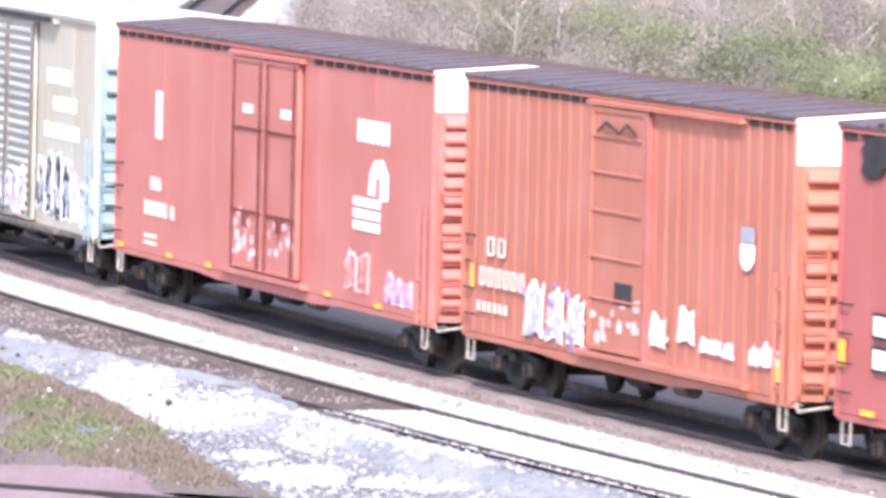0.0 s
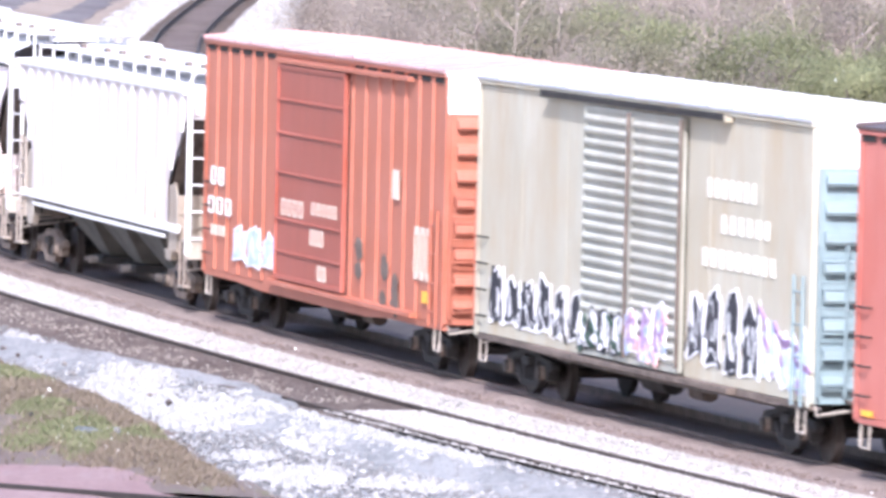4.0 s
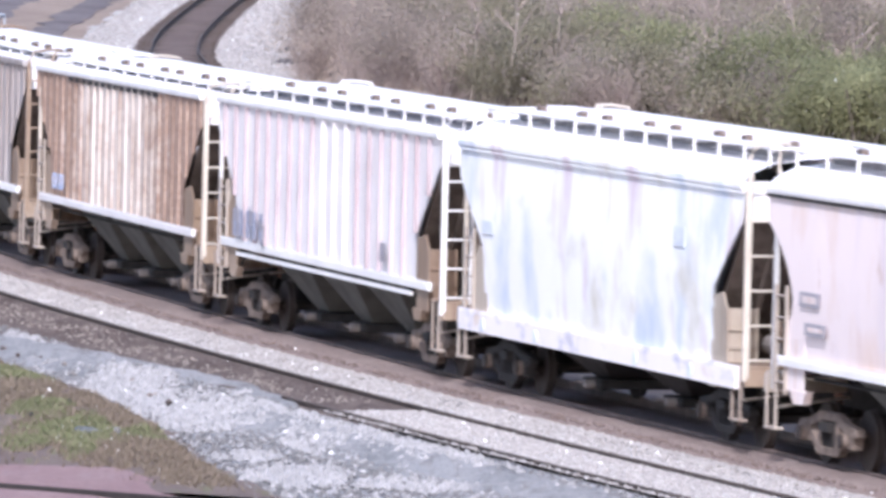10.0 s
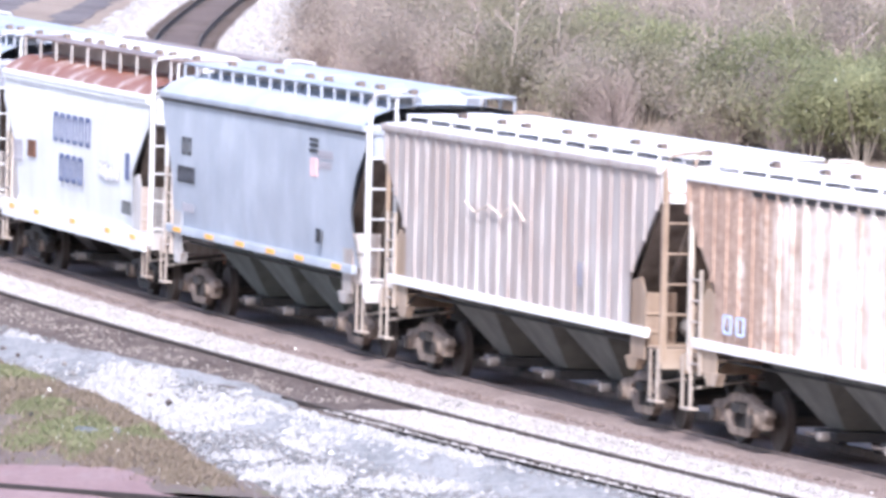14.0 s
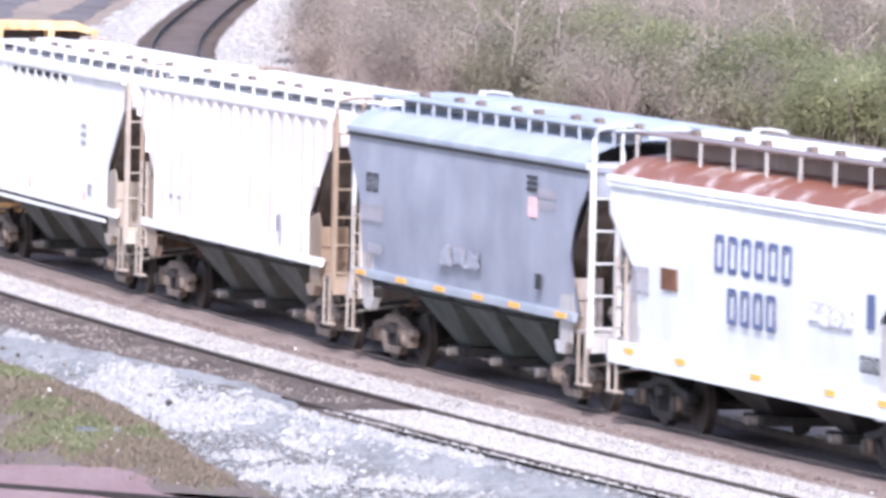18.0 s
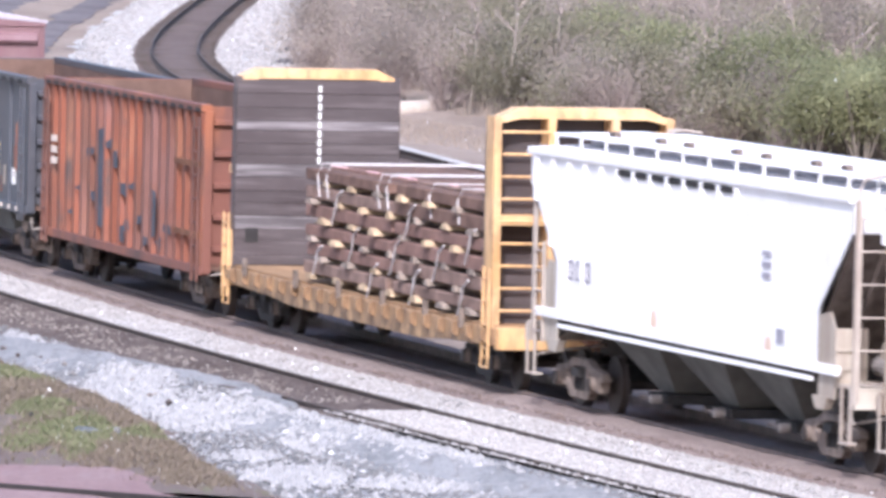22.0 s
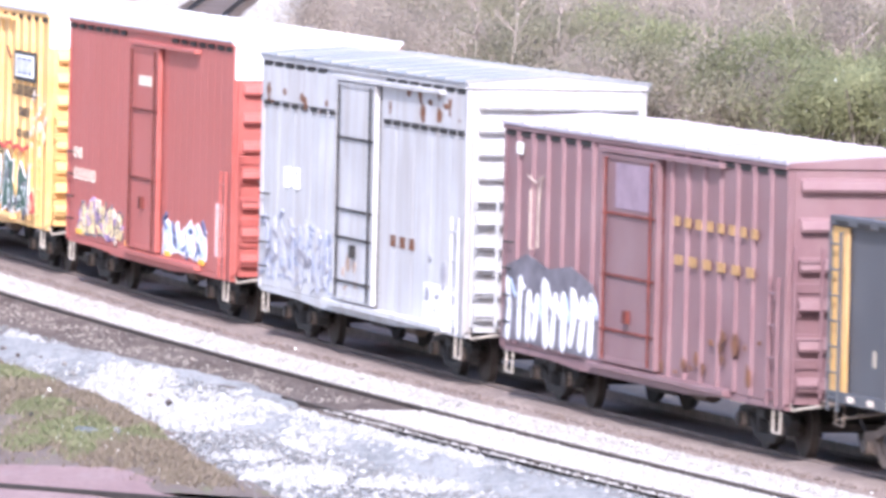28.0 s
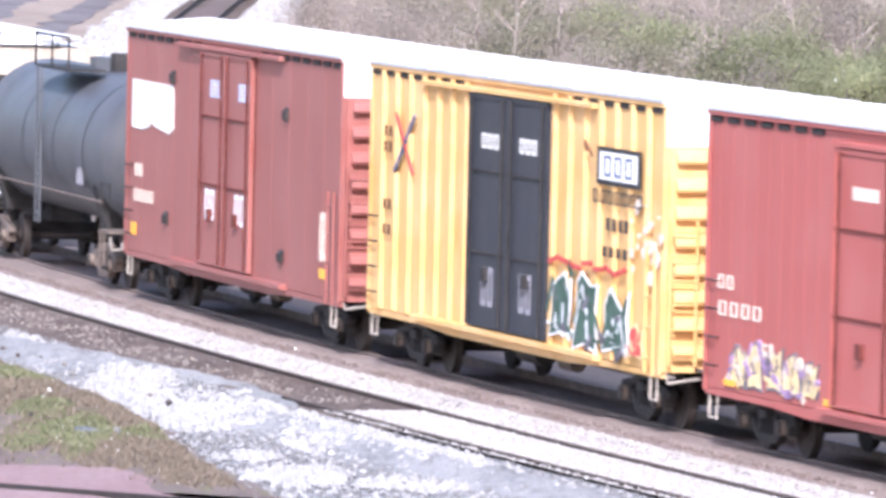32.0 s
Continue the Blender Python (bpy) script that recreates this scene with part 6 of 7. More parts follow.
        part("end_platform", Mesh().box(min(x, x + way * 0.34), max(x, x + way * 0.34), -1.1, 1.1, zb - 0.02, zb + 0.03), STEEL_MID, e)
        coupler(e, x - way * 0.1, way)
        bogie(e, way * (half - 1.8), gear_material or STEEL_MID)
    part("floor", Mesh().box(-half, half, -1.30, 1.30, zb - 0.06, zb + 0.06), inside, e)
    part("inner_lining", Mesh().box(-half + 0.08, half - 0.08, 1.285, 1.298, zb + 0.07, zt + 0.06), inside, e)
    part("inner_lining", Mesh().box(-half + 0.072, -half + 0.085, -1.28, 1.28, zb + 0.07, zt + 0.06), inside, e)
    part("centre_sill", Mesh().box(-half, half, -0.24, 0.24, 0.55, zb - 0.05), STEEL_DARK, e)
    if slope_bottom:
        part("tub", Mesh().prism("x", [(-1.2, zb - 0.06), (-1.02, 0.52), (-0.35, 0.42), (0.35, 0.42), (1.02, 0.52), (1.2, zb - 0.06)], -half + 3.4, half - 3.4), BAY_GREY, e)
    else:
        for i in range(5):
            part("crossbearer", Mesh().prism("x", [(-1.29, zb - 0.1), (-1.29, zb - 0.2), (-0.4, zb - 0.36), (0.4, zb - 0.36), (1.29, zb - 0.2), (1.29, zb - 0.1)], -half + 4 + (2 * half - 8) * i / 4 - 0.05, -half + 4 + (2 * half - 8) * i / 4 + 0.05), STEEL_DARK, e)
    return e


RUST_ORANGE = stained("rust_orange_paint", (0.25, 0.088, 0.054), [((0.135, 0.068, 0.052), (0.8, 0.8, 0.22), 0.44, 0.64), ((0.30, 0.14, 0.085), (1.6, 1.6, 0.5), 0.58, 0.72), ((0.085, 0.06, 0.055), (1.3, 1.3, 0.8), 0.60, 0.72), ((0.20, 0.10, 0.085), (0.5, 0.5, 0.5), 0.5, 0.7)], 0.24)
RUST_BROWN = stained("brown_rusted_steel", (0.20, 0.088, 0.068), [((0.105, 0.062, 0.055), (0.9, 0.9, 0.3), 0.48, 0.66), ((0.30, 0.115, 0.065), (1.1, 1.1, 0.4), 0.56, 0.72)])
RUST_INSIDE = plain("rusted_inside", (0.155, 0.098, 0.078), 0.9, 0.0, 0.35, 1.0)
COAL_BLACK = paint("slate_black_paint", (0.058, 0.064, 0.080), (0.13, 0.10, 0.09), 0.4, fade=0.06)
PATCH_SLATE = plain("slate_touch_up", (0.07, 0.08, 0.10), 0.8, 0.0, 0.25)
car_q = gondola("rusty orange high-sided gondola with slate patches", -86.3, 16.4, RUST_BROWN, RUST_INSIDE, 0.86, 3.52, 0.72, 0.085, gap=1.9, gear_material=STEEL_MID, posts=RUST_ORANGE, post_half=0.15)
for i, r in enumerate([(-2.0, 1.05, -1.55, 2.89), (-3.1, 2.31, -2.5, 2.51), (-1.3, 2.45, -0.8, 2.72), (-0.75, 2.2, -0.3, 2.55), (-0.1, 1.79, 0.6, 1.99), (0.7, 1.85, 1.3, 2.05), (2.75, 1.10, 3.2, 1.98), (-0.04, 0.95, 0.4, 1.25), (0.45, 1.1, 0.9, 1.35),
                       (3.93, 1.27, 4.6, 1.44), (-4.14, 1.65, -3.5, 1.80), (-4.79, 1.18, -4.3, 1.33), (-2.6, 1.5, -2.2, 1.72), (1.6, 1.3, 2.0, 1.5), (2.1, 0.95, 2.5, 1.15), (3.3, 1.0, 3.7, 1.2)]):
    rnd = random.Random(i)
    x0, z0, x1, z1 = r
    part("paint_patch", Mesh().prism("y", [(x0, z0 + rnd.uniform(0, 0.1)), (x1, z0 + rnd.uniform(-0.05, 0.1)), (x1 + rnd.uniform(-0.1, 0.1), z1), (x0 + rnd.uniform(-0.1, 0.1), z1 - rnd.uniform(0, 0.1))], -1.442, -1.43), PATCH_SLATE, car_q)
for z in (2.06, 2.26, 2.46):
    panel(car_q, [(-6.55, z, -6.0, z + 0.12)], CREAM_MARK, y=-1.442)
for z in (1.35, 2.55):
    part("side_bar", Mesh().box(5.0, 7.15, -1.48, -1.44, z, z + 0.10), RUST, car_q)
car_r = gondola("slate-black coal gondola with a yellow end panel", -101.85, 14.7, COAL_BLACK, RUST_INSIDE, 1.12, 3.42, 1.9, 0.04, gap=1.7, slope_bottom=True, gear_material=STEEL_MID)
panel(car_r, [(-6.5, 1.0, -5.8, 3.38)], YELLOW, "end_panel", y=-1.405, label="yellow painted end panel")
panel(car_r, [(-3.4, 2.33, -3.1, 2.52), (2.4, 2.28, 2.62, 2.55)], RED_MARK, y=-1.37)
panel(car_r, [(0.12, 2.06, 0.40, 2.85)], SPRAY_BLUE, y=-1.37)
panel(car_r, [(4.52, 1.48, 4.83, 1.77)], WHITE_MARK, y=-1.37)
panel(car_r, [(-2.9, 1.16, -2.62, 1.6), (-0.35, 1.16, -0.05, 1.62), (2.0, 1.16, 2.35, 1.6), (2.75, 1.5, 3.0, 2.2)], SPRAY_GOLD, "stain", y=-1.371)
panel(car_r, [(-3.1, 2.36, -2.95, 2.48), (0.42, 2.1, 0.52, 2.82), (2.64, 2.3, 2.74, 2.5)], WHITE_MARK, y=-1.371)
rnd = random.Random(77)
for i in range(30):
    x, z, h = rnd.uniform(-5.0, 5.8), rnd.uniform(1.2, 1.9), rnd.uniform(0.2, 0.9)
    panel(car_r, [(x, z, x + rnd.uniform(0.04, 0.12), z + h)], rnd.choice((SAND_STEEL, RUST, RUST, PATCH_SLATE, RUST_ORANGE)), "stain", y=-1.372)
for i in range(14):
    part("sill_tag", Mesh().box(-5.6 + i * 0.85, -5.35 + i * 0.85, -1.46, -1.44, 1.02, 1.10), CREAM_MARK, car_r)

# ---- bulkhead flat car with its load ----
ORANGE_FRAME = paint("weathered_orange_yellow_paint", (0.72, 0.43, 0.17), (0.28, 0.15, 0.09), 0.7, streak=(2.2, 2.2, 0.8), lo=0.45, hi=0.7)
PLY_DARK = paint("grimy_bulkhead_face", (0.062, 0.048, 0.05), (0.16, 0.135, 0.138), 0.7, streak=(0.25, 0.25, 4.0), lo=0.5, hi=0.7, fade=0.03)
PLY_PALE = paint("scuffed_bulkhead_face", (0.09, 0.075, 0.08), (0.32, 0.29, 0.30), 0.8, fade=0.05, streak=(0.3, 0.3, 6.0), lo=0.45, hi=0.65, pieces=0.25)
ORANGE_GRIMY = paint("grimy_orange_brown_paint", (0.42, 0.26, 0.13), (0.13, 0.08, 0.055), 0.9, fade=0.04, streak=(2.2, 2.2, 1.2), lo=0.38, hi=0.62)
DECK_WOOD = plain("worn_deck_planks", (0.30, 0.19, 0.11), 0.9, 0.0, 0.35, 2.0)
flat = car_root("bulkhead_flat_car", "orange-yellow bulkhead flat car loaded with bundled timbers", "flat car", -67.85, 20.5, "freight cars of the train")
for k in (-1, 1):
    part("side_sill", Mesh().prism("y", [(-9.35, 0.98), (-9.35, 0.72), (-6.0, 0.66), (-4.5, 0.58), (4.5, 0.58), (6.0, 0.66), (8.9, 0.72), (8.9, 0.98)], min(k * 1.34, k * 1.42), max(k * 1.34, k * 1.42)), ORANGE_GRIMY, flat, bevel=0.012)
    pocket = shared(("pocket",), lambda: Mesh().prism("x", [(0, 0.74), (-0.10, 0.80), (-0.10, 0.96), (0, 0.99)], -0.11, 0.11).data("stake_pocket", ORANGE_GRIMY))
    for i in range(20):
        part("stake_pocket", pocket, ORANGE_GRIMY, flat, at=pose(-8.6 + i * 0.9, k * 1.42, 0, 0, 0, 0 if k < 0 else 180))
for i in range(44):
    part("deck_plank", shared(("plank",), lambda: Mesh().box(-0.195, 0.195, -1.37, 1.37, 0.97, 1.03).data("deck_plank", DECK_WOOD, 0.006)), DECK_WOOD, flat, at=pose(-8.9 + i * 0.41, 0, 0))
part("centre_sill", Mesh().box(-9.2, 8.8, -0.3, 0.3, 0.5, 0.96), STEEL_DARK, flat)
BULK = [(-1.42, 1.0), (-1.42, 3.96), (-1.36, 4.12), (-1.0, 4.20), (1.0, 4.20), (1.36, 4.12), (1.42, 3.96), (1.42, 1.0)]


def bulkhead(x, face, back):
    """A bulkhead whose plain face looks along face, with a ladder cage behind."""
    b = part("bulkhead", Mesh().prism("x", BULK, min(x, x + back * 0.07), max(x, x + back * 0.07)), PLY_DARK, flat)
    part("bulkhead_cap", Mesh().prism("x", [(-1.30, 4.10), (-1.0, 4.17), (1.0, 4.17), (1.30, 4.10), (1.30, 4.20), (1.0, 4.34), (-1.0, 4.34), (-1.30, 4.20)], min(x - face * 0.02, x + back * 0.5), max(x - face * -0.03, x + back * 0.5)), ORANGE_FRAME, b)
    far = 1.0 if back > 0 else 0.3
    for y in (-1.36, -0.5, 0.5, 1.36):
        part("bulkhead_post", Mesh().prism("y", [(x + back * 0.07, 0.9), (x + back * 0.62, 0.9), (x + back * 0.62, 1.5), (x + back * (0.07 + 0.55 * far), 1.9), (x + back * (0.07 + 0.45 * far), 4.2), (x + back * 0.07, 4.2)], y - 0.06, y + 0.06), ORANGE_FRAME if back > 0 else PLY_DARK, b)
    if back < 0:
        part("bulkhead_foot", Mesh().box(x - 0.66, x - 0.05, -1.44, 1.44, 1.0, 1.62), ORANGE_FRAME, b)
    for i in range(9):
        z = 1.25 + i * 0.34
        part("bulkhead_rung", Mesh().tube([(x + back * 0.6, -1.30, z), (x + back * 0.6, -0.56, z)], 0.025), ORANGE_FRAME, b)
        part("bulkhead_rung", Mesh().tube([(x + back * 0.6, 0.56, z), (x + back * 0.6, 1.30, z)], 0.025), ORANGE_FRAME, b)
    part("bulkhead_beam", Mesh().box(min(x + back * 0.07, x + back * 0.6), max(x + back * 0.07, x + back * 0.6), -1.36, 1.36, 2.55, 2.7), ORANGE_FRAME, b)
    rnd_ = random.Random(int(x * 10))
    z, n = 1.04, 0
    while z < 3.95:
        h = rnd_.uniform(0.16, 0.26)
        thick = rnd_.uniform(0.03, 0.045)
        part("bulkhead_board", Mesh().prism("y", [(x, z), (x + face * thick, z + 0.003), (x + face * thick, z + h - 0.004), (x, z + h - 0.001)], -1.40, 1.40), (PLY_DARK, PLY_DARK, PLY_DARK, PLY_PALE)[n % 4 if n % 8 else 0], b)
        z += h
        n += 1
    return b


first = bulkhead(-8.75, 1, -1)
for i in range(9):
    part("chalk_mark", Mesh().box(-8.71, -8.69, 0.0, 0.045, 2.75 + i * 0.15, 2.86 + i * 0.15), WHITE_MARK, first)
part("bulkhead_hole", Mesh().box(-8.72, -8.695, -1.22, -1.0, 1.42, 1.66), STEEL_DARK, first)
second = bulkhead(8.25, -1, 1)
for way in (-1, 1):
    xe = -9.35 if way < 0 else 8.9
    part("end_sill", Mesh().box(min(xe, xe + way * 0.2), max(xe, xe + way * 0.2), -1.38, 1.38, 0.66, 1.0), ORANGE_FRAME, flat, bevel=0.012)
    coupler(flat, xe, way)
    for k in (-1, 1):
        grab(flat, [(xe - way * 0.1, k * 1.44, 0.75), (xe - way * 0.1, k * 1.46, 0.38), (xe - way * 0.5, k * 1.46, 0.38), (xe - way * 0.5, k * 1.44, 0.75)], ORANGE_FRAME, "stirrup")
        ladder(flat, xe - way * 0.25, k * 1.46, 0.5, 1.9, ORANGE_FRAME, "x", 0.36, 4)
    bogie(flat, way * 7.4 - 0.2, STEEL_DARK)
for x in (-7.6, -3.9, -0.9, 2.1, 4.9, 7.2):
    part("stake", Mesh().box(x - 0.045, x + 0.045, -1.51, -1.44, 0.9, 1.2), DUST_STEEL, flat)

# the load: tiers of long timbers with wooden bearers between them, tied by steel straps
TIMBER = [plain("creosoted_timber", (0.155, 0.095, 0.075), 0.9, 0.0, 0.4, 2.5), plain("dull_brown_timber", (0.21, 0.14, 0.115), 0.9, 0.0, 0.4, 2.5), plain("reddish_timber", (0.205, 0.122, 0.10), 0.9, 0.0, 0.35, 2.5)]
BEARER = plain("sawn_bearer", (0.44, 0.33, 0.22), 0.85, 0.0, 0.5, 1.1)
BEARER_GREY = plain("weathered_bearer", (0.27, 0.22, 0.185), 0.9, 0.0, 0.4, 1.4)
STRAP = plain("galvanised_strap", (0.58, 0.55, 0.55), 0.5, 0.4, 0.2)
rnd = random.Random(7)
for tier in range(6):
    z = 1.13 + tier * 0.305
    for bundle in range(2):
        x0 = -3.75 + bundle * 6.0 + rnd.uniform(-0.1, 0.1)
        for j in range(7):
            y = -1.33 + j * 0.385
            x1 = x0 + 5.85 + rnd.uniform(-0.2, 0.2)
            part("timber", Mesh().box(x0 + rnd.uniform(-0.18, 0.18), x1, y + rnd.uniform(-0.05, 0.02), y + 0.33, z + 0.05, z + 0.05 + rnd.uniform(0.17, 0.235)), rnd.choice(TIMBER), flat, bevel=0.02) if j in (0, 1, 6) or tier == 5 else None
        if True:
            part("timber_core", Mesh().box(x0 + 0.1, x0 + 5.7, -0.6, 1.0, z + 0.05, z + 0.27), TIMBER[0], flat)
    for i in range(7):
        x = -3.2 + i * 1.75 + (tier % 2) * 0.8
        a_, b_, c_ = rnd.uniform(0.10, 0.30), rnd.uniform(0.0, 0.04), rnd.uniform(0.0, 0.10)
        if x < 8.0:
            skew = rnd.uniform(-0.5, 0.5)
            part("bearer", Mesh().prism("y", [(x - a_, z - 0.025), (x + a_ * 1.1, z - 0.03), (x + a_ * (0.75 + skew * 0.4), z + 0.045), (x + a_ * skew, z + 0.055 + b_), (x - a_ * (0.75 - skew * 0.4), z + 0.05)], -1.36 - c_, 1.36), BEARER if rnd.random() < 0.6 else BEARER_GREY, flat)
for x in (-2.9, -2.3, 1.2, 1.8, 4.6, 6.4):
    m = Mesh().tube([(x + 0.1, -1.36, 2.45), (x, -1.37, 2.80), (x + 0.05, -1.30, 2.99), (x + 0.3, -1.0, 3.0), (x + 0.3, 1.3, 3.0)], 0.014)
    part("strap", m, STRAP, flat)
for x, z in ((-2.9, 1.35), (-0.4, 1.75), (0.9, 1.25), (2.4, 1.7), (3.7, 1.3), (5.2, 1.75), (6.8, 1.3), (-1.6, 2.3), (3.3, 2.3), (7.2, 2.1)):
    part("strap", Mesh().tube([(x - 0.25, -1.375, z - 0.25), (x, -1.38, z), (x + 0.1, -1.38, z + 0.2), (x + 0.4, -1.37, z + 0.32)], 0.02), STRAP, flat)
for x, w in ((-2.0, 1.0), (0.1, 0.7), (1.9, 1.1), (4.6, 0.6), (6.2, 0.9)):
    part("top_batten", Mesh().box(x, x + w, -1.30 + 0.04 * x, -1.25 + 0.04 * x, 2.985, 3.0), SPRAY_PINK, flat)

# ---- tank car at the tail ----
TANK_GREY = paint("slate_grey_tank_paint", (0.062, 0.068, 0.082), (0.14, 0.12, 0.112), 0.4, fade=0.06)
tank = car_root("tank_car", "slate-grey tank car with a dome platform and railings", "tank car", -204.85, 16.3, "freight cars of the train")
m = Mesh()
rings = []
for x, r in ((-6.9, 0.02), (-6.86, 0.5), (-6.7, 0.95), (-6.4, 1.25), (-6.1, 1.36), (-3, 1.37), (0, 1.37), (3, 1.37), (6.1, 1.36), (6.4, 1.25), (6.7, 0.95), (6.86, 0.5), (6.9, 0.02)):
    rings.append([(x, r * math.cos(2 * math.pi * i / 32), 2.36 + r * math.sin(2 * math.pi * i / 32)) for i in range(33)])
part("tank", Mesh().grid(rings), TANK_GREY, tank, smooth=True)
for x in (-4.6, -1.6, 1.6, 4.6):
    part("tank_band", Mesh().grid([[(x + d, 1.385 * math.cos(2 * math.pi * i / 32), 2.36 + 1.385 * math.sin(2 * math.pi * i / 32)) for i in range(33)] for d in (-0.05, 0.05)]), TANK_GREY, tank)
part("manway", Mesh().cyl("z", (0.3, 0), 0.45, 3.68, 3.95, 20), TANK_GREY, tank)
part("valve_housing", Mesh().cyl("z", (1.3, 0), 0.25, 3.66, 4.05, 14), STEEL_DARK, tank)
part("dome_platform", Mesh().box(-1.2, 2.2, -1.2, -0.5, 3.72, 3.77).box(-1.2, 2.2, 0.5, 1.2, 3.72, 3.77), STEEL_DARK, tank)
for k in (-1, 1):
    part("railing", Mesh().tube([(-1.2, k * 1.2, 3.75), (-1.2, k * 1.2, 4.35), (2.2, k * 1.2, 4.35), (2.2, k * 1.2, 3.75)], 0.025).tube([(0.5, k * 1.2, 3.75), (0.5, k * 1.2, 4.35)], 0.02), STEEL_DARK, tank)
    ladder(tank, 0.5, k * 1.42, 0.9, 3.75, TANK_GREY, "x", 0.42, 8)
    part("side_rail", Mesh().tube([(-6.8, k * 1.38, 1.55), (6.8, k * 1.38, 1.55)], 0.025), STEEL_MID, tank)
for way in (-1, 1):
    x = way * 6.9
    part("stub_sill", Mesh().box(min(x - way * 2.6, x + way * 0.5), max(x - way * 2.6, x + way * 0.5), -0.3, 0.3, 0.7, 1.05), STEEL_DARK, tank)
    part("end_platform", Mesh().box(min(x - way * 0.4, x + way * 0.55), max(x - way * 0.4, x + way * 0.55), -1.38, 1.38, 1.02, 1.07), STEEL_MID, tank)
    part("saddle", Mesh().prism("x", [(-1.0, 0.9), (1.0, 0.9), (1.25, 1.85), (0.9, 1.4), (0, 1.1), (-0.9, 1.4), (-1.25, 1.85)], min(x - way * 1.5, x - way * 1.9), max(x - way * 1.5, x - way * 1.9)), STEEL_DARK, tank)
    for k in (-1, 1):
        grab(tank, [(x - way * 0.3, k * 1.36, 1.05), (x - way * 0.3, k * 1.36, 1.9), (x + way * 0.5, k * 1.36, 1.9), (x + way * 0.5, k * 1.36, 1.05)], STEEL_DARK, "hand_rail")
        ladder(tank, x + way * 0.2, k * 1.42, 0.45, 1.05, STEEL_MID, "x", 0.4, 2)
    coupler(tank, x + way * 0.4, way)
    bogie(tank, way * 5.5, STEEL_MID)
lettering(tank, (3.9, 1.75, 4.6, 2.2), 2, GREY_MARK, y=-1.33, seed=70)

# a white hopper-like car behind the tank car
hopper("cream-white covered hopper behind the tank car", -221.5, 16.6, SAND_STEEL, WHITE_CLEAN, "ribbed", ribs=(-7.0, 7.0, 0.8), frame=BAY_GREY, cage=WHITE_CLEAN, trim=WHITE_CLEAN)


# ---- loose stones and plants ----
def island_tones(name, tones, rough=0.9, thin=0.0, vary=0.0):
    """A matt surface whose pieces each take one of a few tones."""
    m, t, b = shade(name, rough)
    b.inputs["Specular IOR Level"].default_value = 0.08
    g = t.nodes.new("ShaderNodeNewGeometry")
    r = t.nodes.new("ShaderNodeValToRGB")
    r.color_ramp.interpolation = "LINEAR"
    for i, c in enumerate(tones):
        at = i / (len(tones) - 1)
        el = r.color_ramp.elements[0] if i == 0 else r.color_ramp.elements[1] if i == len(tones) - 1 else r.color_ramp.elements.new(at)
        el.position, el.color = at, (*c, 1)
    t.links.new(g.outputs["Random Per Island"], r.inputs["Fac"])
    color = piece_tone(t, r.outputs["Color"], vary) if vary else r.outputs["Color"]
    t.links.new(color, b.inputs["Base Color"])
    if thin:
        through_leaf = t.nodes.new("ShaderNodeBsdfTranslucent")
        t.links.new(color, through_leaf.inputs["Color"])
        both = t.nodes.new("ShaderNodeMixShader")
        both.inputs[0].default_value = thin
        t.links.new(b.outputs["BSDF"], both.inputs[1])
        t.links.new(through_leaf.outputs["BSDF"], both.inputs[2])
        t.links.new(both.outputs["Shader"], t.nodes["Material Output"].inputs["Surface"])
    return m


STONE_WHITE = island_tones("limestone_pieces", [(0.24, 0.225, 0.22), (0.44, 0.425, 0.415), (0.56, 0.545, 0.535), (0.74, 0.725, 0.715), (0.37, 0.355, 0.35)])
STONE_BRIGHT = island_tones("broken_white_stone_pieces", [(0.24, 0.24, 0.245), (0.45, 0.445, 0.45), (0.62, 0.615, 0.62), (0.84, 0.835, 0.84), (0.34, 0.335, 0.345)])
STONE_GRIME = island_tones("oily_ballast_pieces", [(0.16, 0.125, 0.115), (0.24, 0.19, 0.175), (0.28, 0.23, 0.21), (0.19, 0.15, 0.135)])
STONE_GREY = island_tones("mixed_gravel_pieces", [(0.13, 0.13, 0.135), (0.25, 0.255, 0.265), (0.36, 0.36, 0.365), (0.50, 0.495, 0.495), (0.20, 0.195, 0.195)])
STONE_BROWN = island_tones("grimy_ballast_pieces", [(0.07, 0.052, 0.047), (0.13, 0.10, 0.09), (0.18, 0.15, 0.135), (0.10, 0.08, 0.07), (0.27, 0.24, 0.22)])


def stones(name, label, spots, size, material, seed):
    """Angular stones strewn over spots (x, y, z)."""
    rs = np.random.RandomState(seed)
    n = len(spots)
    base = np.array([(1, 0, 0), (0, 1, 0), (-1, 0, 0), (0, -1, 0), (0, 0, 1), (0, 0, -1)], float)
    tri = np.array([(0, 1, 4), (1, 2, 4), (2, 3, 4), (3, 0, 4), (1, 0, 5), (2, 1, 5), (3, 2, 5), (0, 3, 5)])
    r = rs.uniform(size[0], size[1], (n, 1, 1)) * rs.uniform(0.6, 1.25, (n, 6, 1))
    a = rs.uniform(0, 6.283, n)
    ca, sa = np.cos(a)[:, None], np.sin(a)[:, None]
    p = base[None] * r * np.array([1, 1, 0.75])
    x, y = p[..., 0] * ca - p[..., 1] * sa, p[..., 0] * sa + p[..., 1] * ca
    v = np.stack([x, y, p[..., 2]], -1) + np.array(spots)[:, None, :]
    f = tri[None] + (np.arange(n) * 6)[:, None, None]
    me = bpy.data.meshes.new(name)
    me.from_pydata(v.reshape(-1, 3).tolist(), [], f.reshape(-1, 3).tolist())
    me.materials.append(material)
    return tagged(new(name, me), label, "stones", kind="stuff")


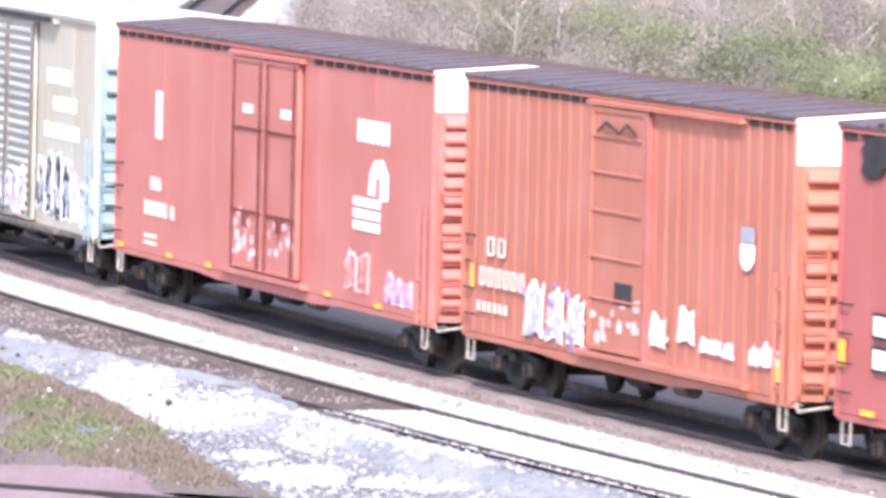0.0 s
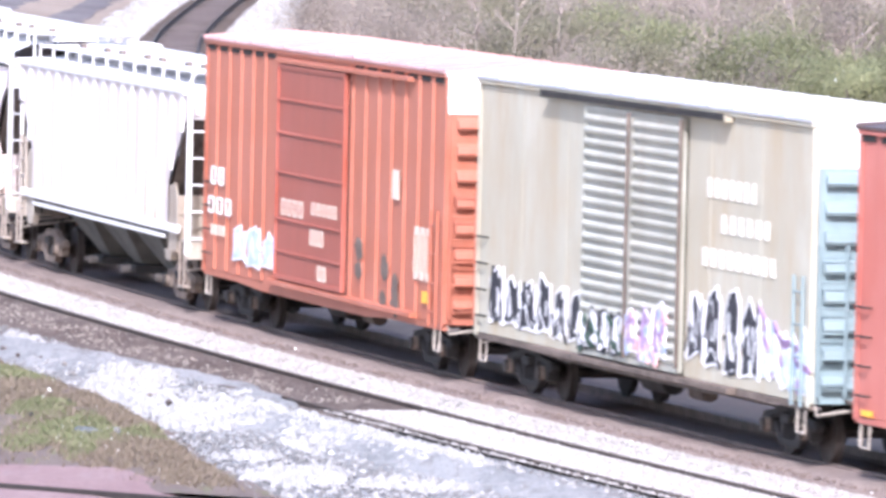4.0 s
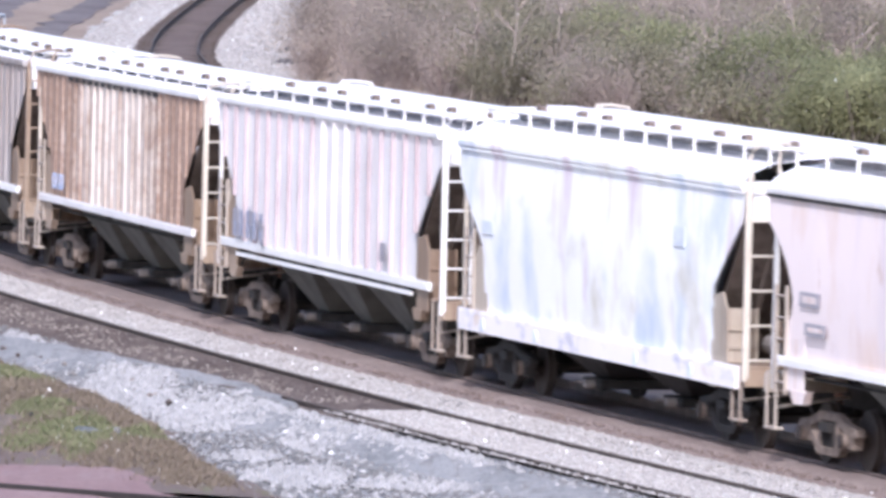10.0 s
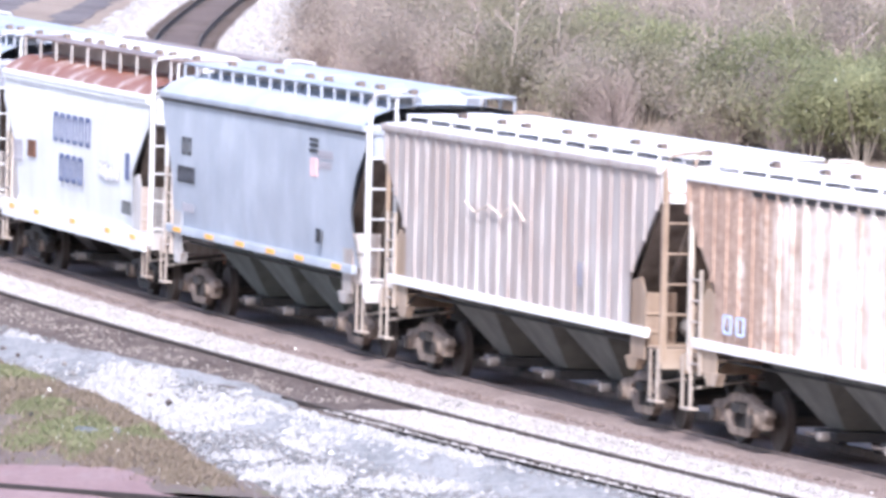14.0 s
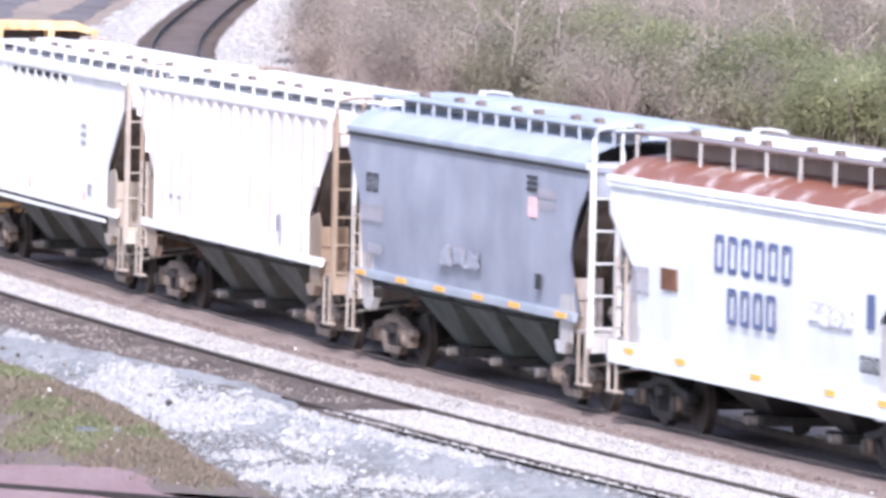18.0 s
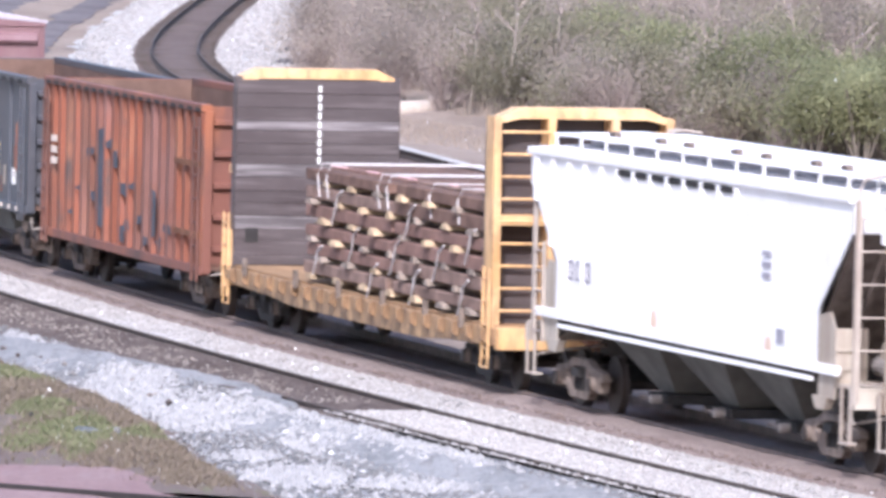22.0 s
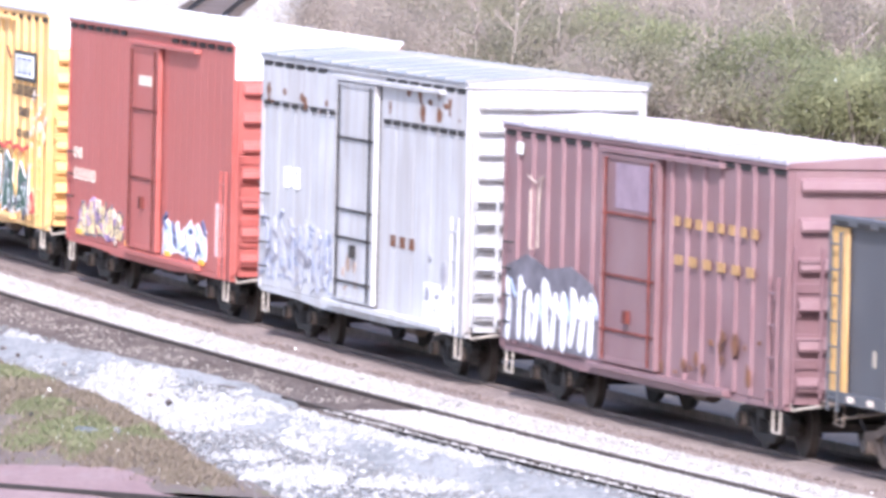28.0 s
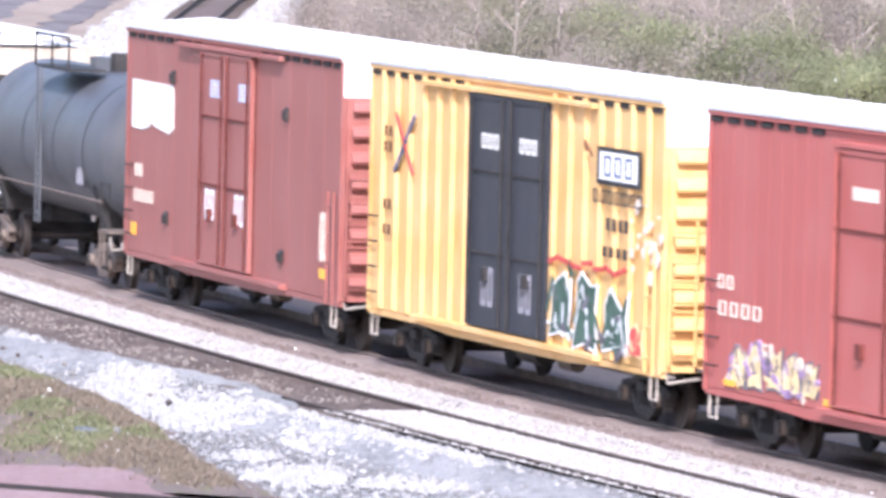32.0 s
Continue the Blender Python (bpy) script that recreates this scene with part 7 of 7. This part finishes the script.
def spread(count, s0, s1, o0, o1, z, seed, line=along, keep=None):
    rs = np.random.RandomState(seed)
    out = []
    while len(out) < count:
        s, o = rs.uniform(s0, s1), rs.uniform(o0, o1)
        if keep and not keep(s, o):
            continue
        x, y, _ = line(s, o)
        out.append((x, y, z(s, o) if callable(z) else z))
    return out


def clear_of_mound(s, o):
    x, y, _ = along(s, o)
    return x > mound_edge(y) - 0.3


# drifts of white stone on the gravel: middle x, y, half width, half length
DRIFTS = [(-4.88, 165.4, 0.7, 4.5), (-4.2, 161.5, 0.6, 3.5), (-3.5, 158.6, 0.6, 3.1), (-2.87, 159.6, 0.6, 3.2), (-1.66, 155.5, 0.6, 3.8), (-0.8, 155.8, 0.8, 3.8), (-0.24, 153.8, 0.6, 4.5), (0.6, 151.0, 0.7, 3.5),
          (-1.86, 146.5, 0.8, 2.0), (-2.7, 150.3, 0.5, 1.2), (-6.93, 176.3, 0.5, 2.0), (-0.4, 145.2, 1.1, 1.2), (1.4, 149.5, 1.0, 2.4), (2.9, 147.0, 1.0, 2.4)]


def drifted(level):
    """Keeps stones to the drifts, with ragged edges."""
    def keep(s, o):
        x, y, _ = along(s, o)
        best = max(1 - ((x - a) / c) ** 2 - ((y - b) / d) ** 2 for a, b, c, d in DRIFTS)
        ragged = 0.8 * noise.noise((x * 2.2, y * 0.4, 4.0)) + 0.4 * noise.noise((x * 6.0, y * 1.0, 8.0))
        thin = (x * 7919.3 + y * 104.7) % 1.0
        return x > mound_edge(y) - 0.2 and best + ragged + 0.9 * thin - 0.6 > level and o > (5.25 if s > 8 else 4.85 + max(-s - 3, 0) * 0.1)
    return keep


stones("ballast_stones", "loose white limestone ballast stones", spread(15000, -55, 36, 1.80, 3.33, lambda s, o: -0.13 + 0.08 * min(max((o - 1.8) / 0.5, 0), 1), 1), (0.025, 0.055), STONE_WHITE, 1)
stones("ballast_stones", "loose white ballast stones round the side track", spread(6000, 6, 36, 3.50, 5.0, -0.045, 2, keep=lambda s, o: abs(o - 3.38) > 0.06 and abs(o - 4.88) > 0.06 and s > 12.5), (0.025, 0.05), STONE_WHITE, 2)
def yard_top(s, o):
    return -0.075 - 0.15 * min(max((o - 5.2) / 1.2, 0), 1)


stones("gravel_stones", "coarse blue-grey and white gravel", spread(12000, -42, 36, 5.1, 11.5, yard_top, 3, keep=clear_of_mound), (0.02, 0.05), STONE_GREY, 3)
stones("gravel_stones", "drifts of coarse white broken stone on the gravel", spread(3600, -42, 36, 4.9, 11.5, yard_top, 4, keep=drifted(0.12)), (0.04, 0.105), STONE_BRIGHT, 4)
stones("gravel_stones", "white broken stones scattered over the gravel", spread(2600, -42, 36, 5.2, 11.5, yard_top, 14, keep=clear_of_mound), (0.03, 0.07), STONE_BRIGHT, 14)
stones("gravel_stones", "a few dark clods on the gravel", spread(50, -34, 12, 5.0, 7.0, -0.13, 9, keep=clear_of_mound), (0.03, 0.075), STONE_BROWN, 9)
stones("ballast_stones", "brown grimy stones along the side track", spread(3800, -55, 10, 3.5, 4.9, -0.085, 5, keep=lambda s, o: abs(o - 4.88) > 0.07), (0.025, 0.05), STONE_BROWN, 5)
stones("ballast_stones", "brown grimy stones beside the train's track", spread(4000, -55, 36, 0.9, 1.75, -0.065, 6), (0.015, 0.035), STONE_GRIME, 6)
stones("ballast_stones", "white ballast stones beside the far track", spread(5000, 288, 420, -3.8, -1.3, -0.22, 7, far_line), (0.04, 0.09), STONE_WHITE, 7)
stones("ballast_stones", "white ballast stones beside the far track", spread(3500, 288, 420, 1.3, 3.2, -0.24, 8, far_line), (0.04, 0.09), STONE_WHITE, 8)

GRASS_GREEN = island_tones("grass_blades", [(0.14, 0.17, 0.08), (0.19, 0.22, 0.11), (0.23, 0.24, 0.145), (0.155, 0.19, 0.09), (0.26, 0.245, 0.16)], 0.9, 0.3)
GRASS_BROWN = island_tones("withered_grass_blades", [(0.175, 0.145, 0.105), (0.23, 0.185, 0.145), (0.15, 0.135, 0.09), (0.185, 0.175, 0.10), (0.27, 0.22, 0.18)], 0.9, 0.3)
GRASS_DRY = island_tones("dry_grass_blades", [(0.34, 0.275, 0.23), (0.31, 0.255, 0.21), (0.385, 0.315, 0.255), (0.29, 0.24, 0.20), (0.35, 0.295, 0.25)], 0.9, 0.3)
LEAF_GREEN = island_tones("shrub_leaves", [(0.29, 0.295, 0.175), (0.35, 0.355, 0.21), (0.41, 0.40, 0.255), (0.46, 0.44, 0.31), (0.31, 0.315, 0.185)], 0.85, 0.55, 0.3)
LEAF_OLIVE = island_tones("olive_shrub_leaves", [(0.27, 0.25, 0.18), (0.34, 0.31, 0.235), (0.41, 0.365, 0.295), (0.30, 0.28, 0.20)], 0.8, 0.5, 0.3)
TWIG = island_tones("bare_twigs", [(0.26, 0.21, 0.20), (0.31, 0.255, 0.24), (0.24, 0.195, 0.185), (0.33, 0.275, 0.255)])
PALE_BARK = plain("pale_sapling_bark", (0.29, 0.25, 0.22), 0.9, 0.0, 0.3, 3.0)
BARK = plain("pale_grey_bark", (0.22, 0.19, 0.165), 0.9, 0.0, 0.3, 4.0)


def blades(name, label, spots, height, width, material, seed, lean=0.35):
    rs = np.random.RandomState(seed)
    n = len(spots)
    h = rs.uniform(height[0], height[1], n)
    a = rs.uniform(0, 6.283, n)
    w = rs.uniform(width[0], width[1], n)
    d = rs.uniform(-lean, lean, (n, 2)) * h[:, None]
    p = np.array(spots)
    u = np.stack([np.cos(a) * w, np.sin(a) * w, 0 * w], -1)
    up = np.stack([d[:, 0], d[:, 1], h], -1)
    v = np.stack([p - u, p + u, p + up * 0.55 + u * 0.7, p + up, p + up * 0.55 - u * 0.7], 1)
    f = np.array([0, 1, 2, 3, 4])[None] + (np.arange(n) * 5)[:, None]
    me = bpy.data.meshes.new(name)
    me.from_pydata(v.reshape(-1, 3).tolist(), [], f.tolist())
    me.materials.append(material)
    return tagged(new(name, me), label, "grass", kind="stuff")


# tufts of green, and withered brown, over bare mauve soil
SWARD = [(-5.1, 151.5, 1.0, 4.8, 1), (-4.2, 153.5, 0.5, 2.5, 1), (-5.9, 157.0, 0.5, 3.0, 1), (-6.7, 165.5, 0.7, 4.5, 1), (-4.9, 147.4, 0.55, 2.0, 1), (-5.2, 160.5, 0.5, 3.0, 0), (-3.7, 150.0, 0.8, 5.0, 0),
         (-3.2, 145.5, 0.8, 2.5, 0), (-4.5, 156.5, 0.5, 4.5, 0), (-6.3, 160.0, 0.8, 5.0, 0), (-7.6, 168.0, 0.9, 5.0, 0), (-5.6, 148.6, 0.5, 2.0, 1), (-4.4, 147.0, 0.8, 2.5, 0)]
rs = np.random.RandomState(20)
green, straw = [], []
while len(green) + len(straw) < 34000:
    y = rs.uniform(142.6, 178)
    x = mound_edge(y) - rs.uniform(0.0, 1.0) ** 1.1 * 6
    wobble = 0.55 * noise.noise((x * 1.6, y * 0.35, 6.0)) + 0.3 * noise.noise((x * 5.0, y * 1.0, 7.0))
    best, kind = max((1 - ((x - a) / c) ** 2 - ((y - b) / d) ** 2, k) for a, b, c, d, k in SWARD)
    if best + wobble < 0.1 and rs.uniform() > 0.06:
        continue
    (green if kind and best + wobble * 1.5 + rs.uniform(-0.4, 0.4) > 0.3 else straw).append((x, y, mound_height(x, y) - 0.01))
blades("grass", "short green grass on the bank", green, (0.03, 0.10), (0.010, 0.024), GRASS_GREEN, 21, 0.8)
blades("dry_grass", "short brown dry grass on the bank", straw, (0.03, 0.11), (0.009, 0.020), GRASS_BROWN, 22, 0.8)
# odds and ends on the bank
part("rock", Mesh().prism("y", [(-0.24, -0.04), (0.26, -0.04), (0.22, 0.02), (0.05, 0.075), (-0.10, 0.085), (-0.20, 0.04)], -0.18, 0.18), plain("dark_rock", (0.11, 0.12, 0.125), 0.9, 0, 0.3), None, bevel=0.04,
     at=pose(-4.95, 151.3, mound_height(-4.95, 151.3), 0, 0, 20))
tagged(bpy.data.objects["rock"], "dark rounded rock on the grass bank", "rock")
for x, y, r, mat, lab in ((-5.85, 160.4, 0.055, WHITE_MARK, "white rounded stone on the grass bank"), (-5.45, 158.0, 0.05, STEEL_DARK, "dark stone on the grass bank"), (-5.85, 153.6, 0.05, STEEL_DARK, "small dark stump in the grass bank"), (-4.55, 151.4, 0.075, STONE_GREY, "pale flat stone on the grass bank")):
    m = Mesh()
    m.cyl("z", (0, 0), r, -0.03, r * 0.8, 9, r * 0.75).cyl("z", (0, 0), r * 0.75, r * 0.8, r * 1.25, 9, r * 0.25)
    st = tagged(new("stone", m.data("stone", mat)), lab, "stone")
    st.matrix_basis = pose(x, y, mound_height(x, y) + 0.02)


# ---- the overgrown bank ----
def shrub_parts(seed, height, spread_r, leaves, leaf, leaf_size, stems):
    """Stems that fork, and leaves in loose clumps about their tips."""
    rnd = random.Random(seed)
    wood, tips = Mesh(), []
    for _ in range(stems):
        a, lean = rnd.uniform(0, 6.283), rnd.uniform(0.1, 1.0) * spread_r
        top = Vector((math.cos(a) * lean, math.sin(a) * lean, height * rnd.uniform(0.6, 1.0)))
        base = Vector((math.cos(a) * 0.12, math.sin(a) * 0.12, -0.1))
        mid = base.lerp(top, 0.5) + Vector((rnd.uniform(-0.15, 0.15), rnd.uniform(-0.15, 0.15), 0.1))
        wood.tube([base, mid, top], rnd.uniform(0.018, 0.035), 4)
        for _ in range(3):
            q = mid.lerp(top, rnd.uniform(0.0, 0.9)) + Vector((rnd.uniform(-0.5, 0.5) * spread_r, rnd.uniform(-0.5, 0.5) * spread_r, rnd.uniform(0.0, 0.35)))
            wood.tube([mid, mid.lerp(q, 0.6) + Vector((0, 0, 0.05)), q], 0.010, 3)
            tips.append(q)
        tips.append(top)
    rs_ = np.random.RandomState(seed)
    n = leaves
    c = np.array([tuple(tips[i]) for i in rs_.randint(0, len(tips), n)])
    c = c + rs_.normal(0, 1, (n, 3)) * np.array([0.32, 0.32, 0.27]) * (0.5 + 0.5 * spread_r)
    c[:, 2] = np.maximum(c[:, 2], 0.03)
    e1 = rs_.normal(0, 1, (n, 3))
    e1 /= np.linalg.norm(e1, axis=1, keepdims=True)
    e2 = np.cross(e1, rs_.normal(0, 1, (n, 3)))
    e2 /= np.linalg.norm(e2, axis=1, keepdims=True)
    s = rs_.uniform(leaf_size[0], leaf_size[1], (n, 1))
    v = np.stack([c - e1 * s, c + e2 * s * 0.5, c + e1 * s, c - e2 * s * 0.5], 1)
    me = bpy.data.meshes.new("crown")
    me.from_pydata(v.reshape(-1, 3).tolist(), [], (np.arange(n * 4).reshape(n, 4)).tolist())
    me.materials.append(leaf)
    return wood.data("stems", BARK), me


def twig_parts(seed, height, spread_r, count):
    """A bare thicket of thin rods."""
    rs_ = np.random.RandomState(seed)
    n = count
    a = rs_.uniform(0, 6.283, n)
    b = np.stack([np.cos(a) * rs_.uniform(0, 0.5, n) * spread_r, np.sin(a) * rs_.uniform(0, 0.5, n) * spread_r, rs_.uniform(-0.1, 0.5, n) * height], -1)
    d = np.stack([np.cos(a) * rs_.uniform(0.0, 0.7, n), np.sin(a) * rs_.uniform(0, 0.7, n), rs_.uniform(0.25, 1.0, n)], -1) * (height * rs_.uniform(0.25, 0.6, n))[:, None]
    w = rs_.uniform(0.006, 0.014, n)[:, None]
    side = np.cross(d, rs_.normal(0, 1, (n, 3)))
    side /= np.linalg.norm(side, axis=1, keepdims=True)
    v = np.stack([b - side * w, b + side * w, b + d + side * w * 0.3, b + d - side * w * 0.3], 1)
    me = bpy.data.meshes.new("twigs")
    me.from_pydata(v.reshape(-1, 3).tolist(), [], (np.arange(n * 4).reshape(n, 4)).tolist())
    me.materials.append(TWIG)
    wood = Mesh()
    rnd = random.Random(seed)
    for _ in range(5):
        q = Vector((rnd.uniform(-0.5, 0.5) * spread_r, rnd.uniform(-0.5, 0.5) * spread_r, height * rnd.uniform(0.7, 1.0)))
        wood.tube([(q.x * 0.2, q.y * 0.2, -0.1), (q.x * 0.5, q.y * 0.7, q.z * 0.5), tuple(q)], 0.02, 4)
    return wood.data("stems", BARK), me


def sapling_parts(seed, height):
    """A thin pale trunk that tapers and sways, with bare side branches."""
    rnd = random.Random(seed)
    wood, pts = Mesh(), [Vector((0, 0, -0.1))]
    for i in range(6):
        pts.append(pts[-1] + Vector((rnd.uniform(-0.10, 0.10), rnd.uniform(-0.10, 0.10), height / 6)))
    for i in range(6):
        wood.tube([pts[i], pts[i + 1]], 0.045 * (1 - i / 7.5), 5)
    twigs = Mesh()
    for _ in range(34):
        p = pts[rnd.randint(2, 6)]
        a, r = rnd.uniform(0, 6.283), rnd.uniform(0.25, 0.8)
        q = p + Vector((math.cos(a) * r, math.sin(a) * r, rnd.uniform(0.25, 0.9)))
        twigs.tube([p, p.lerp(q, 0.5) + Vector((0, 0, -0.05)), q], 0.012, 3)
    return wood.data("trunk", PALE_BARK), twigs.data("branchwork", TWIG)


def plant(name, label, category, meshes, parts, m, group):
    e = tagged(new(name), label, category, group)
    for mesh, p in zip(meshes, parts):
        ob = part(p, mesh, None, e)
        if p == "branchwork":
            tagged(ob, kind="stuff")
    e.matrix_basis = m
    return e


TAN_LEAF = island_tones("withered_leaves", [(0.36, 0.30, 0.275), (0.41, 0.345, 0.315), (0.33, 0.275, 0.25), (0.385, 0.335, 0.275)], 0.9, 0.5, 0.3)
GREEN_SHRUBS = [shrub_parts(100 + i, h, r, 6500, LEAF_GREEN, (0.028, 0.065), 9) for i, (h, r) in enumerate(((1.9, 1.0), (1.5, 1.1), (2.2, 0.9)))]
OLIVE_SHRUBS = [shrub_parts(200 + i, h, r, 3600, LEAF_OLIVE, (0.025, 0.060), 10) for i, (h, r) in enumerate(((1.6, 0.9), (1.9, 0.8)))]
THICKETS = [(twig_parts(300 + i, h, r, 420)[1], shrub_parts(320 + i, h, r, 2600, TAN_LEAF, (0.022, 0.055), 8)[1]) for i, (h, r) in enumerate(((1.7, 1.2), (1.3, 1.3), (2.2, 1.0)))]
SAPLINGS = [sapling_parts(400 + i, h) for i, h in enumerate((3.6, 2.9, 4.4))]


def rim_at(x):
    return 292 - 3.1 * (x + 2) if x < 3 else 276.5 - 1.75 * (x - 3)


rs = np.random.RandomState(40)


def place(count, x0, x1, d0, d1, kind):
    for _ in range(count):
        x = rs.uniform(x0, x1)
        y = rim_at(x) + rs.uniform(d0, d1)
        m = pose(x, y, land(x, y), rs.uniform(-4, 4), rs.uniform(-4, 4), rs.uniform(0, 360))
        i = rs.randint(0, 6)
        if kind == "green":
            plant("green_shrub", "leafy green shrub at the foot of the bank", "shrub", GREEN_SHRUBS[i % 3], ("trunk", "crown"), m, "shrubs on the bank")
        elif kind == "olive":
            plant("olive_shrub", "thin olive-brown shrub on the bank", "shrub", OLIVE_SHRUBS[i % 2], ("trunk", "crown"), m, "shrubs on the bank")
        elif kind == "bare":
            plant("bare_thicket", "leafless brown thicket on the bank", "shrub", THICKETS[i % 3], ("branchwork", "crown"), m, "thickets on the bank")
        else:
            plant("bare_sapling", "pale leafless sapling on the bank", "tree", SAPLINGS[i % 3], ("trunk", "branchwork"), m, "saplings on the bank")


place(26, 5.8, 15.5, 2, 12, "green")
place(2, 1.5, 6.5, 8, 20, "green")
place(14, 0.5, 8.0, 3, 14, "olive")
place(16, 3.0, 16.0, 0, 6, "bare")
place(26, -1.0, 8.0, 8, 32, "olive")
place(70, -4.2, 9.0, 4, 45, "bare")
place(24, 4.0, 17.0, 14, 45, "bare")
place(40, 6.0, 20.0, 25, 75, "bare")
place(12, 8.0, 18.0, 12, 30, "olive")
place(9, -1.0, 15.0, 3, 18, "sapling")
place(14, 0.0, 20.0, 22, 70, "sapling")
place(16, 0.5, 7.5, 5, 24, "olive")
place(10, 6.5, 15.5, -1, 4, "green")
place(10, 5.0, 14.0, 0, 5, "olive")
for x, y in ((2.69, 300.9), (0.73, 312.4), (6.03, 305.8), (9.36, 288.9), (1.77, 307.9)):
    plant("bare_sapling", "pale leafless sapling on the bank", "tree", SAPLINGS[int(x) % 3], ("trunk", "branchwork"), pose(x, y, land(x, y), 0, 3, x * 90), "saplings on the bank")
spots = []
while len(spots) < 15000:
    x = rs.uniform(-4.6, 18)
    y = rim_at(x) + 4 + abs(rs.normal(0, 1)) * 22
    if noise.noise((x * 0.5, y * 0.08, 2.0)) < -0.25:
        continue
    spots.append((x, y, land(x, y) - 0.02))
blades("dry_grass", "tall tan dry grass over the bank", spots, (0.10, 0.45), (0.008, 0.022), GRASS_DRY, 41)
rs = np.random.RandomState(50)
spots = [(x, rim_at(x) - 14 * rs.uniform(0, 1) ** 2, 0) for x in rs.uniform(-3.5, 16, 13000)]
blades("dry_grass", "sparse dry grass at the foot of the bank", [(x, y, land(x, y) - 0.02) for x, y, _ in spots], (0.05, 0.25), (0.008, 0.02), GRASS_DRY, 42)

# dark mud along the edge of the far ballast
MUD = plain("dark_wet_mud", (0.085, 0.075, 0.075), 0.8, 0.0, 0.3)
for x, y, w, d in ((-4.85, 353.5, 0.55, 3.2), (-4.9, 376.0, 0.6, 5.0), (-5.0, 339.0, 0.45, 2.2), (-4.4, 365.0, 0.4, 2.5), (-4.1, 331.0, 0.4, 2.5)):
    ring = [(x + w * math.cos(i * 0.3927) * (1 + 0.35 * noise.noise((i * 1.3, y, 0))), y + d * math.sin(i * 0.3927) * (1 + 0.35 * noise.noise((i * 1.7, y, 5.0)))) for i in range(16)]
    setting("mud_patch", Mesh().prism("z", ring, -0.36, -0.17), MUD, "dark mud beside the far track's ballast", "mud")

# a pale pipe end and a dead branch at the foot of the bank
pipe = tagged(new("culvert_pipe", Mesh().cyl("x", (0, 0.2), 0.27, -0.55, 0.45, 18, 0.22).cyl("x", (0, 0.2), 0.31, 0.45, 0.58, 18).data("culvert_pipe", plain("weathered_concrete", (0.42, 0.365, 0.325), 0.9, 0.0, 0.15, 5.0), 0.01)), "pale concrete pipe lying at the foot of the bank", "pipe")
pipe.matrix_basis = pose(-0.86, 292.0, land(-0.86, 292.0) - 0.1, 0, -6, 12)
log = tagged(new("dead_branch", Mesh().tube([(0, 0, 0.05), (0.6, 0.1, 0.16), (1.2, 0.0, 0.12), (1.9, 0.2, 0.05)], 0.05).tube([(0.6, 0.1, 0.16), (0.9, 0.1, 0.4), (1.3, 0.2, 0.42)], 0.03).data("dead_branch", BARK)), "pale dead branch lying at the foot of the bank", "branch")
log.matrix_basis = pose(-0.2, 292.2, land(0.4, 292.2))


# ---- the roll of the train ----
def motions():
    for car, middle, reach in CARS:
        rows = []
        for t in [float(v) for v in range(0, 33)]:
            s = middle + advance(t)
            ax, ay, _ = along(s + reach)
            bx, by, _ = along(s - reach)
            rows.append((t, pose((ax + bx) / 2, (ay + by) / 2, 0, 0, 0, math.degrees(math.atan2(ay - by, ax - bx)))))
        walk(car, rows)
    # the wheels turn while they roll through the view, and stand still before and after it
    place_of = {car: middle for car, middle, _ in CARS}
    for car, wheel, x in WHEELS:
        rows = [(0.0, None)]
        for i in range(0, 32 * FPS + 1):
            t = i / FPS
            if -62 < place_of[car] + advance(t) < 46:
                rows.append((t, None))
        if rows[-1][0] < 32.0:
            rows.append((32.0, None))
        rows = sorted(set(t for t, _ in rows))
        start = advance(rows[1])
        stop = advance(rows[-2])
        walk(wheel, [(t, pose(x, 0, 0.42, 0, math.degrees((min(max(advance(t), start), stop) - start) / 0.42), 0)) for t in rows])


motions()
